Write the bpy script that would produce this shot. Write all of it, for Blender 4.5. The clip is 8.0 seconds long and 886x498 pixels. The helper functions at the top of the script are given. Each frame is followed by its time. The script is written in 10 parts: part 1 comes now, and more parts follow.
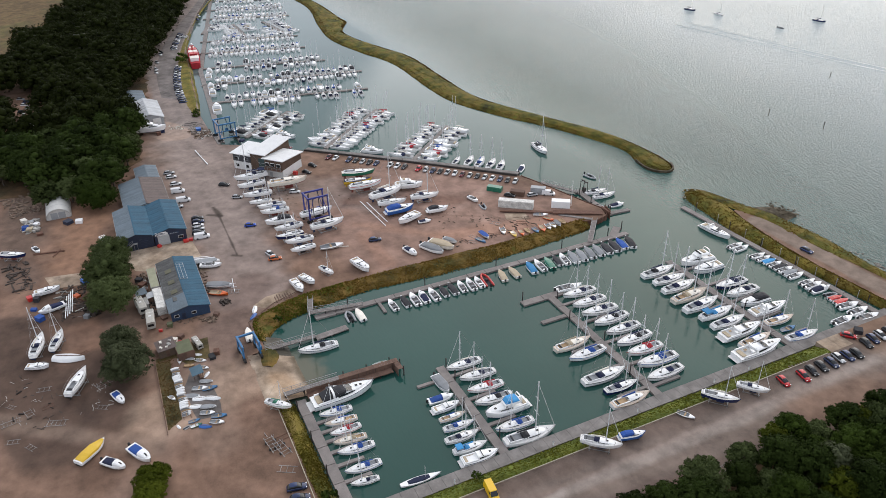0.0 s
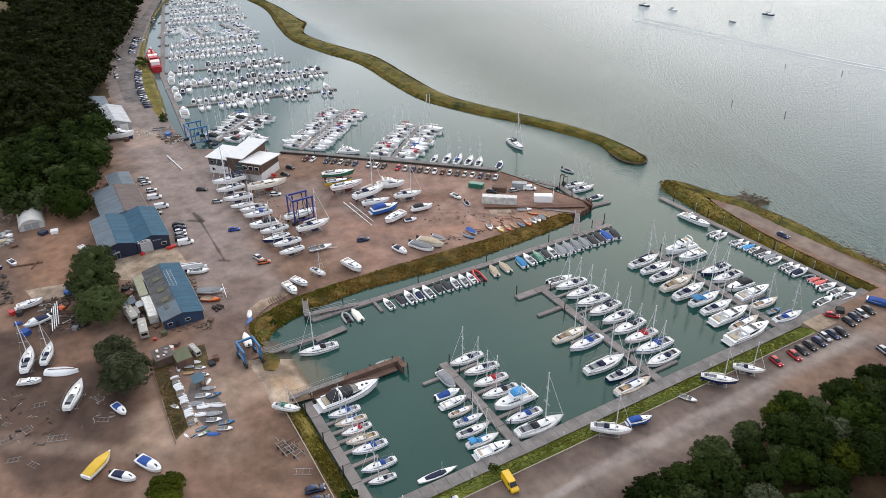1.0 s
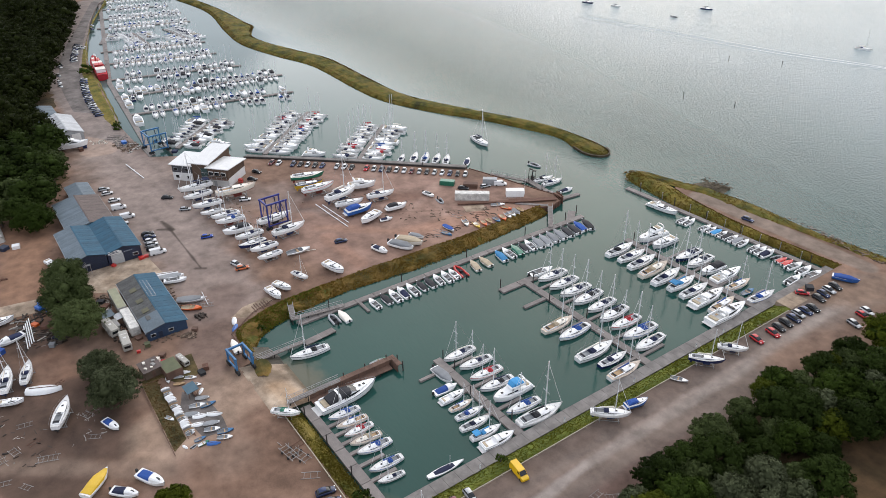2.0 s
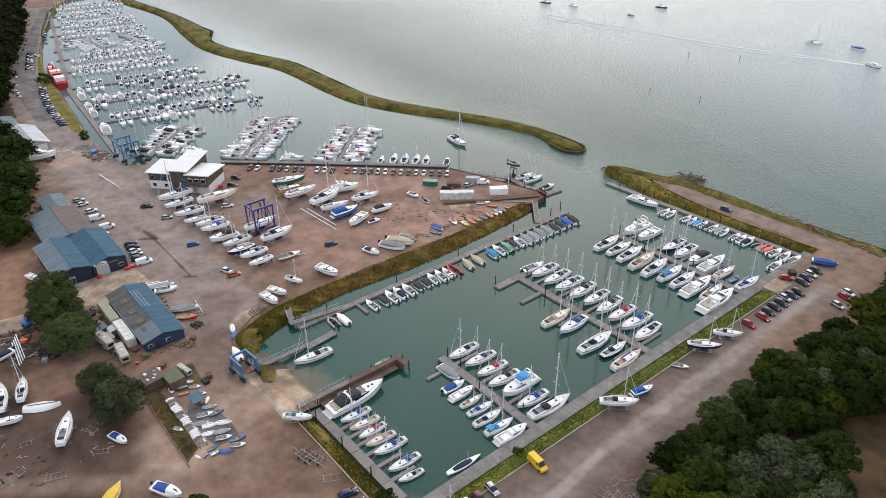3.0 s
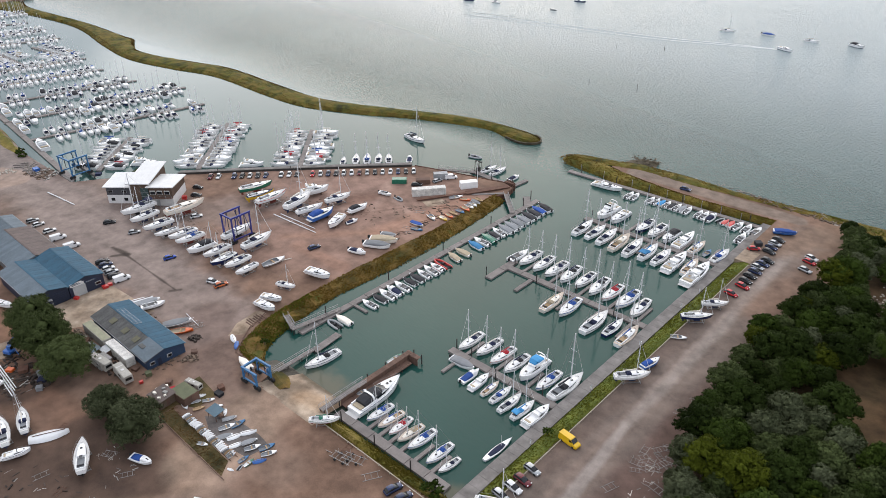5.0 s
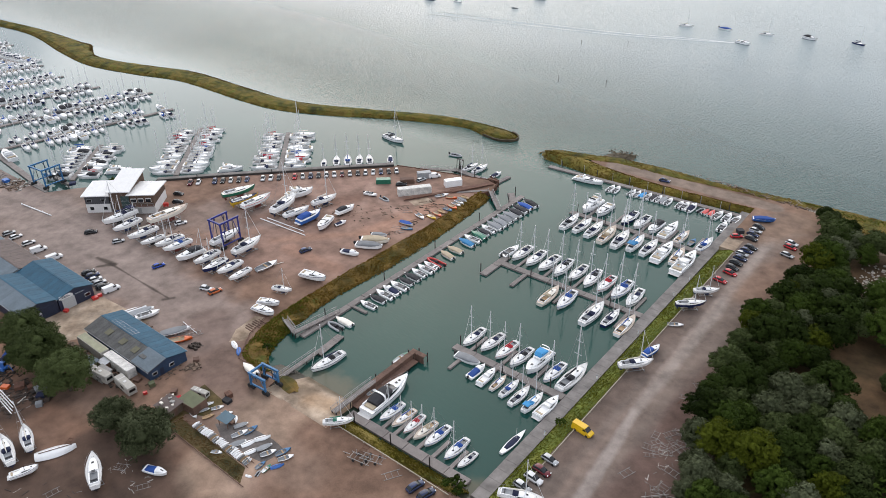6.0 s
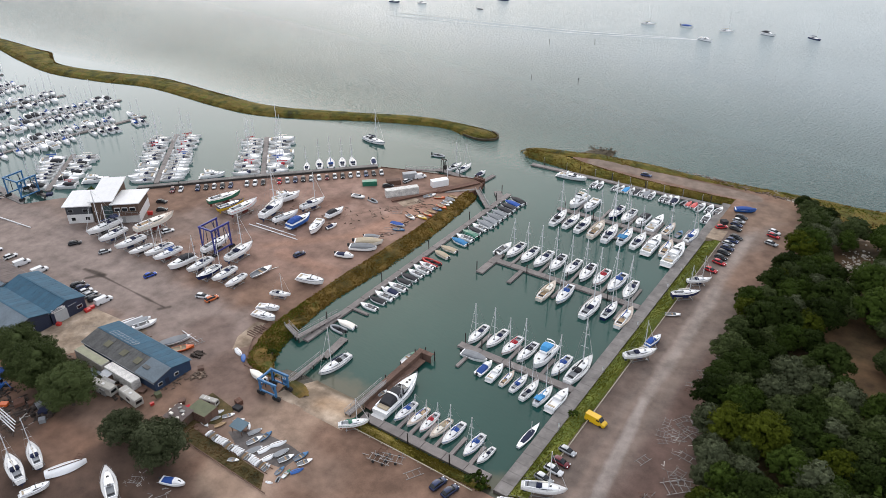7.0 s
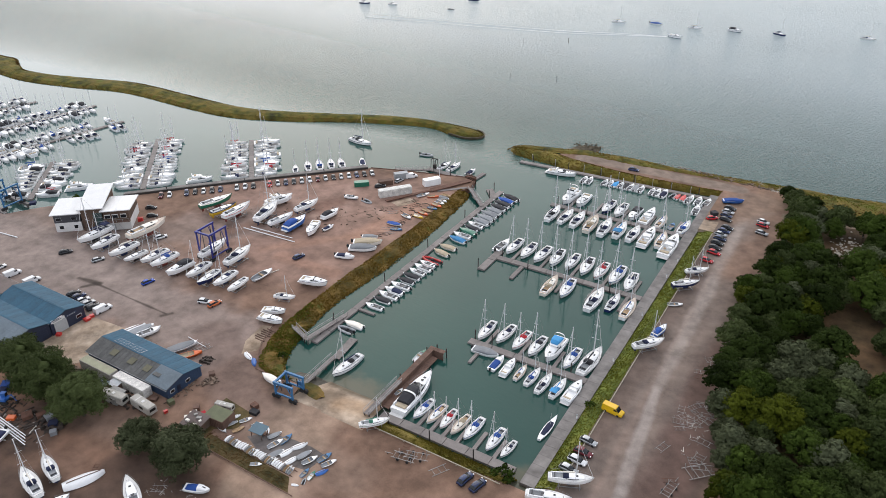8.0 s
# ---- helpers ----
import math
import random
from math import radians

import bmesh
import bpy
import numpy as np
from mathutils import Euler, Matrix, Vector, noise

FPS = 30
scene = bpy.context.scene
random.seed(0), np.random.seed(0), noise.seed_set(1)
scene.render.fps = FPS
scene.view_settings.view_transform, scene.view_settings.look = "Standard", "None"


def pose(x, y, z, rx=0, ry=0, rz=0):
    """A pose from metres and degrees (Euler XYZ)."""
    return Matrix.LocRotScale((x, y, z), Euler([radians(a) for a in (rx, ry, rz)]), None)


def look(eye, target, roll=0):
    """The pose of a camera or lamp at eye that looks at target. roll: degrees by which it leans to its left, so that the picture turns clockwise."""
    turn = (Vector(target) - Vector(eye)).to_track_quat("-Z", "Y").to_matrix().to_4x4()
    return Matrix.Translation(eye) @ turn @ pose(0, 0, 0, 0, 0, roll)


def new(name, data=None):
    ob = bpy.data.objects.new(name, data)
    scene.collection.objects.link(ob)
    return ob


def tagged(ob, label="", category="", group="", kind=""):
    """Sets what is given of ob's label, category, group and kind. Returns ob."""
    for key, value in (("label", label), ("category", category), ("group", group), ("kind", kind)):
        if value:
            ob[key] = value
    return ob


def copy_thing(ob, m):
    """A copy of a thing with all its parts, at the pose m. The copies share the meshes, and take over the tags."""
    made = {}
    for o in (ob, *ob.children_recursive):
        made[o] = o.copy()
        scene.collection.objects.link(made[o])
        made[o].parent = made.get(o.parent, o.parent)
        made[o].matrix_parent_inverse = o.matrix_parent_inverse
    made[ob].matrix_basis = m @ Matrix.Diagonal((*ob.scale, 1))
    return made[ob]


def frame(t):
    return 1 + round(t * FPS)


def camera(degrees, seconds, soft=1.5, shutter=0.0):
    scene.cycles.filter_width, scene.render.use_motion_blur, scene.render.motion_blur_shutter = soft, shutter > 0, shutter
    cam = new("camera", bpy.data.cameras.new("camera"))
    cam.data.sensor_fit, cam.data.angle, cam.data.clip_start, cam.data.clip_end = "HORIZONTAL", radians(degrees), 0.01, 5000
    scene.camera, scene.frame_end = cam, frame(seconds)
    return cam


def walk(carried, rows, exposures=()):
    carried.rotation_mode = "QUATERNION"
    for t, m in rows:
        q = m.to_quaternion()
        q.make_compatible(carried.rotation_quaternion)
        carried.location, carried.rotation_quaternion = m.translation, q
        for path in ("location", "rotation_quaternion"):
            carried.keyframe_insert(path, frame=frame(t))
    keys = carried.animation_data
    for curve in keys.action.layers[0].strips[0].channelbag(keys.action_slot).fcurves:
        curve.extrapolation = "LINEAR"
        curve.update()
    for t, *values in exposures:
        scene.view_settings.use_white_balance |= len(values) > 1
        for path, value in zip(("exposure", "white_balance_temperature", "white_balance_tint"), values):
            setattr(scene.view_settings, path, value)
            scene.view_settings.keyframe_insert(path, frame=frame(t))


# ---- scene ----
# ---- camera and its walk ----
cam = camera(62.3, 8.0, soft=0.5)
walk(cam, [
    (0.0, look((97.86, -27.11, 117.86), (19.65, 10.04, 67.83), -0.83)),
    (0.5, look((95.67, -32.63, 117.91), (18.69, 6.94, 67.82), -0.76)),
    (1.0, look((93.49, -38.13, 117.89), (18.36, 4.78, 67.75), -0.70)),
    (1.5, look((91.00, -43.50, 117.72), (17.90, 2.80, 67.58), -0.66)),
    (2.0, look((88.31, -48.80, 117.39), (17.37, 0.80, 67.32), -0.63)),
    (2.2, look((87.17, -50.94, 117.27), (17.01, -0.16, 67.27), -0.62)),
    (3.3, look((80.07, -62.35, 117.11), (13.92, -6.38, 67.21), -0.56)),
    (3.5, look((78.75, -64.25, 117.06), (13.22, -7.61, 67.08), -0.59)),
    (4.0, look((75.45, -68.99, 116.99), (11.90, -10.15, 67.00), -0.62)),
    (4.5, look((71.89, -73.73, 116.98), (10.64, -12.48, 67.02), -0.60)),
    (4.7, look((70.46, -75.61, 116.96), (10.16, -13.37, 67.05), -0.56)),
    (5.8, look((61.80, -85.38, 117.25), (6.77, -18.47, 67.31), -0.60)),
    (6.0, look((60.14, -86.99, 117.28), (5.98, -19.38, 67.33), -0.57)),
    (6.5, look((55.86, -91.01, 117.35), (3.96, -21.61, 67.46), -0.54)),
    (7.0, look((51.54, -94.95, 117.26), (1.98, -23.78, 67.48), -0.53)),
    (7.5, look((47.06, -98.67, 117.09), (-0.31, -25.97, 67.37), -0.51)),
    (8.0, look((42.26, -102.36, 116.89), (-3.03, -28.31, 67.23), -0.46)),
], [(0.0, 0.28), (0.5, 0.39), (1.0, 0.41), (2.0, 0.40), (8.0, 0.39)])

# ---- world and sun: a bright overcast day ----
world = bpy.data.worlds.new("overcast_sky")
scene.world = world
world.use_nodes = True
wn, wl = world.node_tree.nodes, world.node_tree.links
sky = wn.new("ShaderNodeTexSky")
sky.sky_type = "NISHITA"
sky.sun_disc = False
sky.sun_elevation, sky.sun_rotation = radians(32), radians(-42)
sky.air_density, sky.dust_density, sky.ozone_density = 1.0, 2.0, 1.0
bg_sky = wn["Background"]
bg_sky.inputs["Strength"].default_value = 0.038
wl.new(sky.outputs["Color"], bg_sky.inputs["Color"])
bg_cloud = wn.new("ShaderNodeBackground")
bg_cloud.inputs["Color"].default_value = (0.90, 0.92, 1.0, 1)
bg_cloud.inputs["Strength"].default_value = 0.70
both = wn.new("ShaderNodeAddShader")
wl.new(bg_sky.outputs[0], both.inputs[0])
wl.new(bg_cloud.outputs[0], both.inputs[1])
wl.new(both.outputs[0], wn["World Output"].inputs["Surface"])
sun = new("sun", bpy.data.lights.new("sun", "SUN"))
sun.data.energy, sun.data.angle, sun.data.color = 0.95, radians(65), (1.0, 0.97, 0.93)
sun.matrix_world = look((-120, 140, 130), (0, 0, 0))


# ---- materials ----
def mat(name, col, rough=0.6, metal=0.0, grain=6.0, stain=0.5, amount=0.25, bump=0.0, bump_scale=20.0, vary=0.0, island=False, spec=0.5):
    """A surface with variation at two scales: grain (per metre) and larger stains."""
    m = bpy.data.materials.new(name)
    m.use_nodes = True
    n, l = m.node_tree.nodes, m.node_tree.links
    b = n["Principled BSDF"]
    b.inputs["Roughness"].default_value = rough
    b.inputs["Metallic"].default_value = metal
    b.inputs["Specular IOR Level"].default_value = spec
    tc = n.new("ShaderNodeTexCoord")
    fine = n.new("ShaderNodeTexNoise")
    fine.inputs["Scale"].default_value = grain
    fine.inputs["Detail"].default_value = 4
    broad = n.new("ShaderNodeTexNoise")
    broad.inputs["Scale"].default_value = stain
    broad.inputs["Detail"].default_value = 5
    geo = n.new("ShaderNodeNewGeometry")
    for t in (fine, broad):
        l.new(geo.outputs["Position"], t.inputs["Vector"])
    add = n.new("ShaderNodeMath")
    add.operation = "ADD"
    l.new(fine.outputs["Fac"], add.inputs[0])
    l.new(broad.outputs["Fac"], add.inputs[1])
    ramp = n.new("ShaderNodeMapRange")
    ramp.inputs["From Min"].default_value, ramp.inputs["From Max"].default_value = 0.6, 1.4
    ramp.inputs["To Min"].default_value, ramp.inputs["To Max"].default_value = 1 - amount, 1 + amount
    l.new(add.outputs[0], ramp.inputs["Value"])
    val = ramp.outputs["Result"]
    if vary:
        if island:
            rnd = geo.outputs["Random Per Island"]
        else:
            rnd = n.new("ShaderNodeObjectInfo").outputs["Random"]
        r2 = n.new("ShaderNodeMapRange")
        r2.inputs["To Min"].default_value, r2.inputs["To Max"].default_value = 1 - vary, 1 + vary
        l.new(rnd, r2.inputs["Value"])
        mul = n.new("ShaderNodeMath")
        mul.operation = "MULTIPLY"
        l.new(val, mul.inputs[0])
        l.new(r2.outputs["Result"], mul.inputs[1])
        val = mul.outputs[0]
    mix = n.new("ShaderNodeVectorMath")
    mix.operation = "SCALE"
    mix.inputs[0].default_value = col
    l.new(val, mix.inputs["Scale"])
    l.new(mix.outputs[0], b.inputs["Base Color"])
    if bump:
        bt = n.new("ShaderNodeTexNoise")
        bt.inputs["Scale"].default_value = bump_scale
        bt.inputs["Detail"].default_value = 5
        l.new(geo.outputs["Position"], bt.inputs["Vector"])
        bp = n.new("ShaderNodeBump")
        bp.inputs["Strength"].default_value = 0.8
        bp.inputs["Distance"].default_value = bump
        l.new(bt.outputs["Fac"], bp.inputs["Height"])
        l.new(bp.outputs[0], b.inputs["Normal"])
    return m


def mixed(name, cols, scale, rough=0.9, detail=8, bump=0.05, bump_scale=4.0, wear=0.5, zones=()):
    """Ground: a ramp of colours over noise, a finer grain over it, and zones (segment, half width, soft edge, colour, strength)."""
    m = bpy.data.materials.new(name)
    m.use_nodes = True
    n, l = m.node_tree.nodes, m.node_tree.links
    b = n["Principled BSDF"]
    b.inputs["Roughness"].default_value = rough
    b.inputs["Specular IOR Level"].default_value = 0.25
    pos = n.new("ShaderNodeNewGeometry").outputs["Position"]
    t = n.new("ShaderNodeTexNoise")
    t.inputs["Scale"].default_value, t.inputs["Detail"].default_value, t.inputs["Roughness"].default_value = scale, detail, 0.62
    l.new(pos, t.inputs["Vector"])
    r = n.new("ShaderNodeValToRGB")
    r.color_ramp.elements[0].position, r.color_ramp.elements[1].position = 0.32, 0.68
    e = r.color_ramp.elements
    e[0].color, e[1].color = (*cols[0], 1), (*cols[-1], 1)
    for k, c in enumerate(cols[1:-1]):
        x = e.new(0.32 + 0.36 * (k + 1) / (len(cols) - 1))
        x.color = (*c, 1)
    l.new(t.outputs["Fac"], r.inputs["Fac"])
    colour = r.outputs["Color"]
    warp = n.new("ShaderNodeTexNoise")
    warp.inputs["Scale"].default_value, warp.inputs["Detail"].default_value = 0.09, 6
    l.new(pos, warp.inputs["Vector"])
    for (ax, ay, bx, by), half, soft, col, strength in zones:
        # distance from the segment, with a ragged edge
        sub = n.new("ShaderNodeVectorMath")
        sub.operation = "SUBTRACT"
        l.new(pos, sub.inputs[0])
        sub.inputs[1].default_value = (ax, ay, 0)
        flat = n.new("ShaderNodeVectorMath")
        flat.operation = "MULTIPLY"
        l.new(sub.outputs[0], flat.inputs[0])
        flat.inputs[1].default_value = (1, 1, 0)
        d = Vector((bx - ax, by - ay, 0))
        dot = n.new("ShaderNodeVectorMath")
        dot.operation = "DOT_PRODUCT"
        l.new(flat.outputs[0], dot.inputs[0])
        dot.inputs[1].default_value = d / max(d.length_squared, 1e-6)
        cl = n.new("ShaderNodeClamp")
        l.new(dot.outputs["Value"], cl.inputs["Value"])
        sc = n.new("ShaderNodeVectorMath")
        sc.operation = "SCALE"
        sc.inputs[0].default_value = d
        l.new(cl.outputs[0], sc.inputs["Scale"])
        off = n.new("ShaderNodeVectorMath")
        off.operation = "DISTANCE"
        l.new(flat.outputs[0], off.inputs[0])
        l.new(sc.outputs[0], off.inputs[1])
        wob = n.new("ShaderNodeMath")
        wob.operation = "MULTIPLY_ADD"
        l.new(warp.outputs["Fac"], wob.inputs[0])
        wob.inputs[1].default_value = soft * 1.6
        l.new(off.outputs["Value"], wob.inputs[2])
        mr = n.new("ShaderNodeMapRange")
        mr.interpolation_type = "SMOOTHSTEP"
        mr.inputs["From Min"].default_value, mr.inputs["From Max"].default_value = half + soft * 0.8 - soft / 2, half + soft * 0.8 + soft / 2
        mr.inputs["To Min"].default_value, mr.inputs["To Max"].default_value = strength, 0
        l.new(wob.outputs[0], mr.inputs["Value"])
        mx = n.new("ShaderNodeMix")
        mx.data_type = "RGBA"
        l.new(mr.outputs["Result"], mx.inputs["Factor"])
        l.new(colour, mx.inputs["A"])
        mx.inputs["B"].default_value = (*col, 1)
        colour = mx.outputs["Result"]
    f = n.new("ShaderNodeTexNoise")
    f.inputs["Scale"].default_value, f.inputs["Detail"].default_value, f.inputs["Roughness"].default_value = bump_scale, 6, 0.7
    l.new(pos, f.inputs["Vector"])
    mid = n.new("ShaderNodeTexNoise")
    mid.inputs["Scale"].default_value, mid.inputs["Detail"].default_value, mid.inputs["Roughness"].default_value = 0.22, 7, 0.62
    l.new(pos, mid.inputs["Vector"])
    mm = n.new("ShaderNodeMath")
    mm.operation = "MULTIPLY_ADD"
    l.new(f.outputs["Fac"], mm.inputs[0])
    mm.inputs[1].default_value = 0.28
    l.new(mid.outputs["Fac"], mm.inputs[2])
    g = n.new("ShaderNodeMapRange")
    g.inputs["From Min"].default_value, g.inputs["From Max"].default_value = 0.40, 0.88
    g.inputs["To Min"].default_value, g.inputs["To Max"].default_value = 1 - wear, 1 + wear
    l.new(mm.outputs[0], g.inputs["Value"])
    s = n.new("ShaderNodeVectorMath")
    s.operation = "SCALE"
    l.new(colour, s.inputs[0])
    l.new(g.outputs["Result"], s.inputs["Scale"])
    l.new(s.outputs[0], b.inputs["Base Color"])
    bp = n.new("ShaderNodeBump")
    bp.inputs["Strength"].default_value = 0.7
    bp.inputs["Distance"].default_value = bump
    l.new(f.outputs["Fac"], bp.inputs["Height"])
    l.new(bp.outputs[0], b.inputs["Normal"])
    return m


def water_material():
    m = bpy.data.materials.new("tidal_water")
    m.use_nodes = True
    n, l = m.node_tree.nodes, m.node_tree.links
    b = n["Principled BSDF"]
    b.inputs["IOR"].default_value = 1.33
    b.inputs["Specular IOR Level"].default_value = 0.36
    b.inputs["Roughness"].default_value = 0.06
    pos = n.new("ShaderNodeNewGeometry").outputs["Position"]
    silt = n.new("ShaderNodeTexNoise")
    silt.inputs["Scale"].default_value, silt.inputs["Detail"].default_value = 0.02, 5
    l.new(pos, silt.inputs["Vector"])
    r = n.new("ShaderNodeValToRGB")
    e = r.color_ramp.elements
    e[0].position, e[1].position = 0.35, 0.7
    e[0].color, e[1].color = (0.010, 0.053, 0.043, 1), (0.018, 0.071, 0.058, 1)
    l.new(silt.outputs["Fac"], r.inputs["Fac"])
    # shelter: the basin and the marina lie calm, the river beyond the banks is ruffled
    sep = n.new("ShaderNodeSeparateXYZ")
    l.new(pos, sep.inputs[0])
    open_y = n.new("ShaderNodeMapRange")
    open_y.inputs["From Min"].default_value, open_y.inputs["From Max"].default_value = 135, 190
    open_y.inputs["To Min"].default_value, open_y.inputs["To Max"].default_value = 0.03, 1.0
    l.new(sep.outputs["Y"], open_y.inputs["Value"])
    st = n.new("ShaderNodeMapping")
    st.inputs["Rotation"].default_value = (0, 0, radians(38))
    st.inputs["Scale"].default_value = (0.42, 1.25, 1)
    l.new(pos, st.inputs["Vector"])
    w1 = n.new("ShaderNodeTexNoise")
    w1.inputs["Scale"].default_value, w1.inputs["Detail"].default_value, w1.inputs["Roughness"].default_value = 1.0, 4, 0.55
    l.new(st.outputs[0], w1.inputs["Vector"])
    gust = n.new("ShaderNodeTexNoise")
    gust.inputs["Scale"].default_value, gust.inputs["Detail"].default_value = 0.012, 4
    l.new(pos, gust.inputs["Vector"])
    gr = n.new("ShaderNodeMapRange")
    gr.inputs["From Min"].default_value, gr.inputs["From Max"].default_value = 0.35, 0.65
    gr.inputs["To Min"].default_value, gr.inputs["To Max"].default_value = 0.8, 1.1
    l.new(gust.outputs["Fac"], gr.inputs["Value"])
    amp = n.new("ShaderNodeMath")
    amp.operation = "MULTIPLY"
    l.new(open_y.outputs["Result"], amp.inputs[0])
    l.new(gr.outputs["Result"], amp.inputs[1])
    bp = n.new("ShaderNodeBump")
    bp.inputs["Distance"].default_value = 1.25
    l.new(amp.outputs[0], bp.inputs["Strength"])
    l.new(w1.outputs["Fac"], bp.inputs["Height"])
    l.new(bp.outputs[0], b.inputs["Normal"])
    rr = n.new("ShaderNodeMapRange")
    rr.inputs["From Min"].default_value, rr.inputs["From Max"].default_value = 135, 190
    rr.inputs["To Min"].default_value, rr.inputs["To Max"].default_value = 0.05, 0.18
    l.new(sep.outputs["Y"], rr.inputs["Value"])
    l.new(rr.outputs["Result"], b.inputs["Roughness"])
    # the river carries pale silt; its sky sheen is put into the colour too
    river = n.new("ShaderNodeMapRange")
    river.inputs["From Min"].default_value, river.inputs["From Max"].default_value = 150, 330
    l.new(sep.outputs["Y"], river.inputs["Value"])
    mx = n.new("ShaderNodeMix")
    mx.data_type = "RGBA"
    # paler westward into the marina: sky reflection painted into the base colour
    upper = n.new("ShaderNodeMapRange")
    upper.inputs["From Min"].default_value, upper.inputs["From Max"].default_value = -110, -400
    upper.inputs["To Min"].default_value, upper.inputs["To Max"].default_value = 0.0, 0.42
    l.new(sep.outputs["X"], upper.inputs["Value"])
    silt_and_sheen = n.new("ShaderNodeMath")
    silt_and_sheen.operation = "MAXIMUM"
    l.new(river.outputs["Result"], silt_and_sheen.inputs[0])
    l.new(upper.outputs["Result"], silt_and_sheen.inputs[1])
    l.new(silt_and_sheen.outputs[0], mx.inputs["Factor"])
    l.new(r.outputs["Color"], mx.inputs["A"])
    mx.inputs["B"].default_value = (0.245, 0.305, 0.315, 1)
    # sky reflection on the far river, painted as a paler colour with distance
    far_sheen = n.new("ShaderNodeMapRange")
    far_sheen.inputs["From Min"].default_value, far_sheen.inputs["From Max"].default_value = 260, 620
    l.new(sep.outputs["Y"], far_sheen.inputs["Value"])
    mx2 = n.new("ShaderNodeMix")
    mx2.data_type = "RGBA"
    l.new(far_sheen.outputs["Result"], mx2.inputs["Factor"])
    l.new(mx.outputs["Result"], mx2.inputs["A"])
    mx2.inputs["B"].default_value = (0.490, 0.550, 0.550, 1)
    # the sandy foot of the slipway and the basin's silted corner show through the shallows
    reach = []
    for centre, spread in (((-46.5, 0.5, 0), (0.085, 0.115, 0)), ((-0.4, -2.6, 0), (0.20, 0.19, 0))):
        near = n.new("ShaderNodeVectorMath")
        near.operation = "SUBTRACT"
        near.inputs[1].default_value = centre
        l.new(pos, near.inputs[0])
        squash = n.new("ShaderNodeVectorMath")
        squash.operation = "MULTIPLY"
        squash.inputs[1].default_value = spread
        l.new(near.outputs[0], squash.inputs[0])
        away = n.new("ShaderNodeVectorMath")
        away.operation = "LENGTH"
        l.new(squash.outputs[0], away.inputs[0])
        reach.append(away.outputs["Value"])
    far = n.new("ShaderNodeMath")
    far.operation = "MINIMUM"
    l.new(reach[0], far.inputs[0])
    l.new(reach[1], far.inputs[1])
    mottle = n.new("ShaderNodeTexNoise")
    mottle.inputs["Scale"].default_value, mottle.inputs["Detail"].default_value = 0.35, 5
    l.new(pos, mottle.inputs["Vector"])
    edge = n.new("ShaderNodeMath")
    edge.operation = "MULTIPLY_ADD"
    edge.inputs[1].default_value = 0.6
    l.new(mottle.outputs["Fac"], edge.inputs[0])
    l.new(far.outputs["Value"], edge.inputs[2])
    shallow = n.new("ShaderNodeMapRange")
    shallow.interpolation_type = "SMOOTHSTEP"
    shallow.inputs["From Min"].default_value, shallow.inputs["From Max"].default_value = 0.75, 1.45
    shallow.inputs["To Min"].default_value, shallow.inputs["To Max"].default_value = 0.8, 0.0
    l.new(edge.outputs[0], shallow.inputs["Value"])
    mx3 = n.new("ShaderNodeMix")
    mx3.data_type = "RGBA"
    l.new(shallow.outputs["Result"], mx3.inputs["Factor"])
    l.new(mx2.outputs["Result"], mx3.inputs["A"])
    mx3.inputs["B"].default_value = (0.125, 0.115, 0.078, 1)
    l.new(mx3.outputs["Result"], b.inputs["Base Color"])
    return m


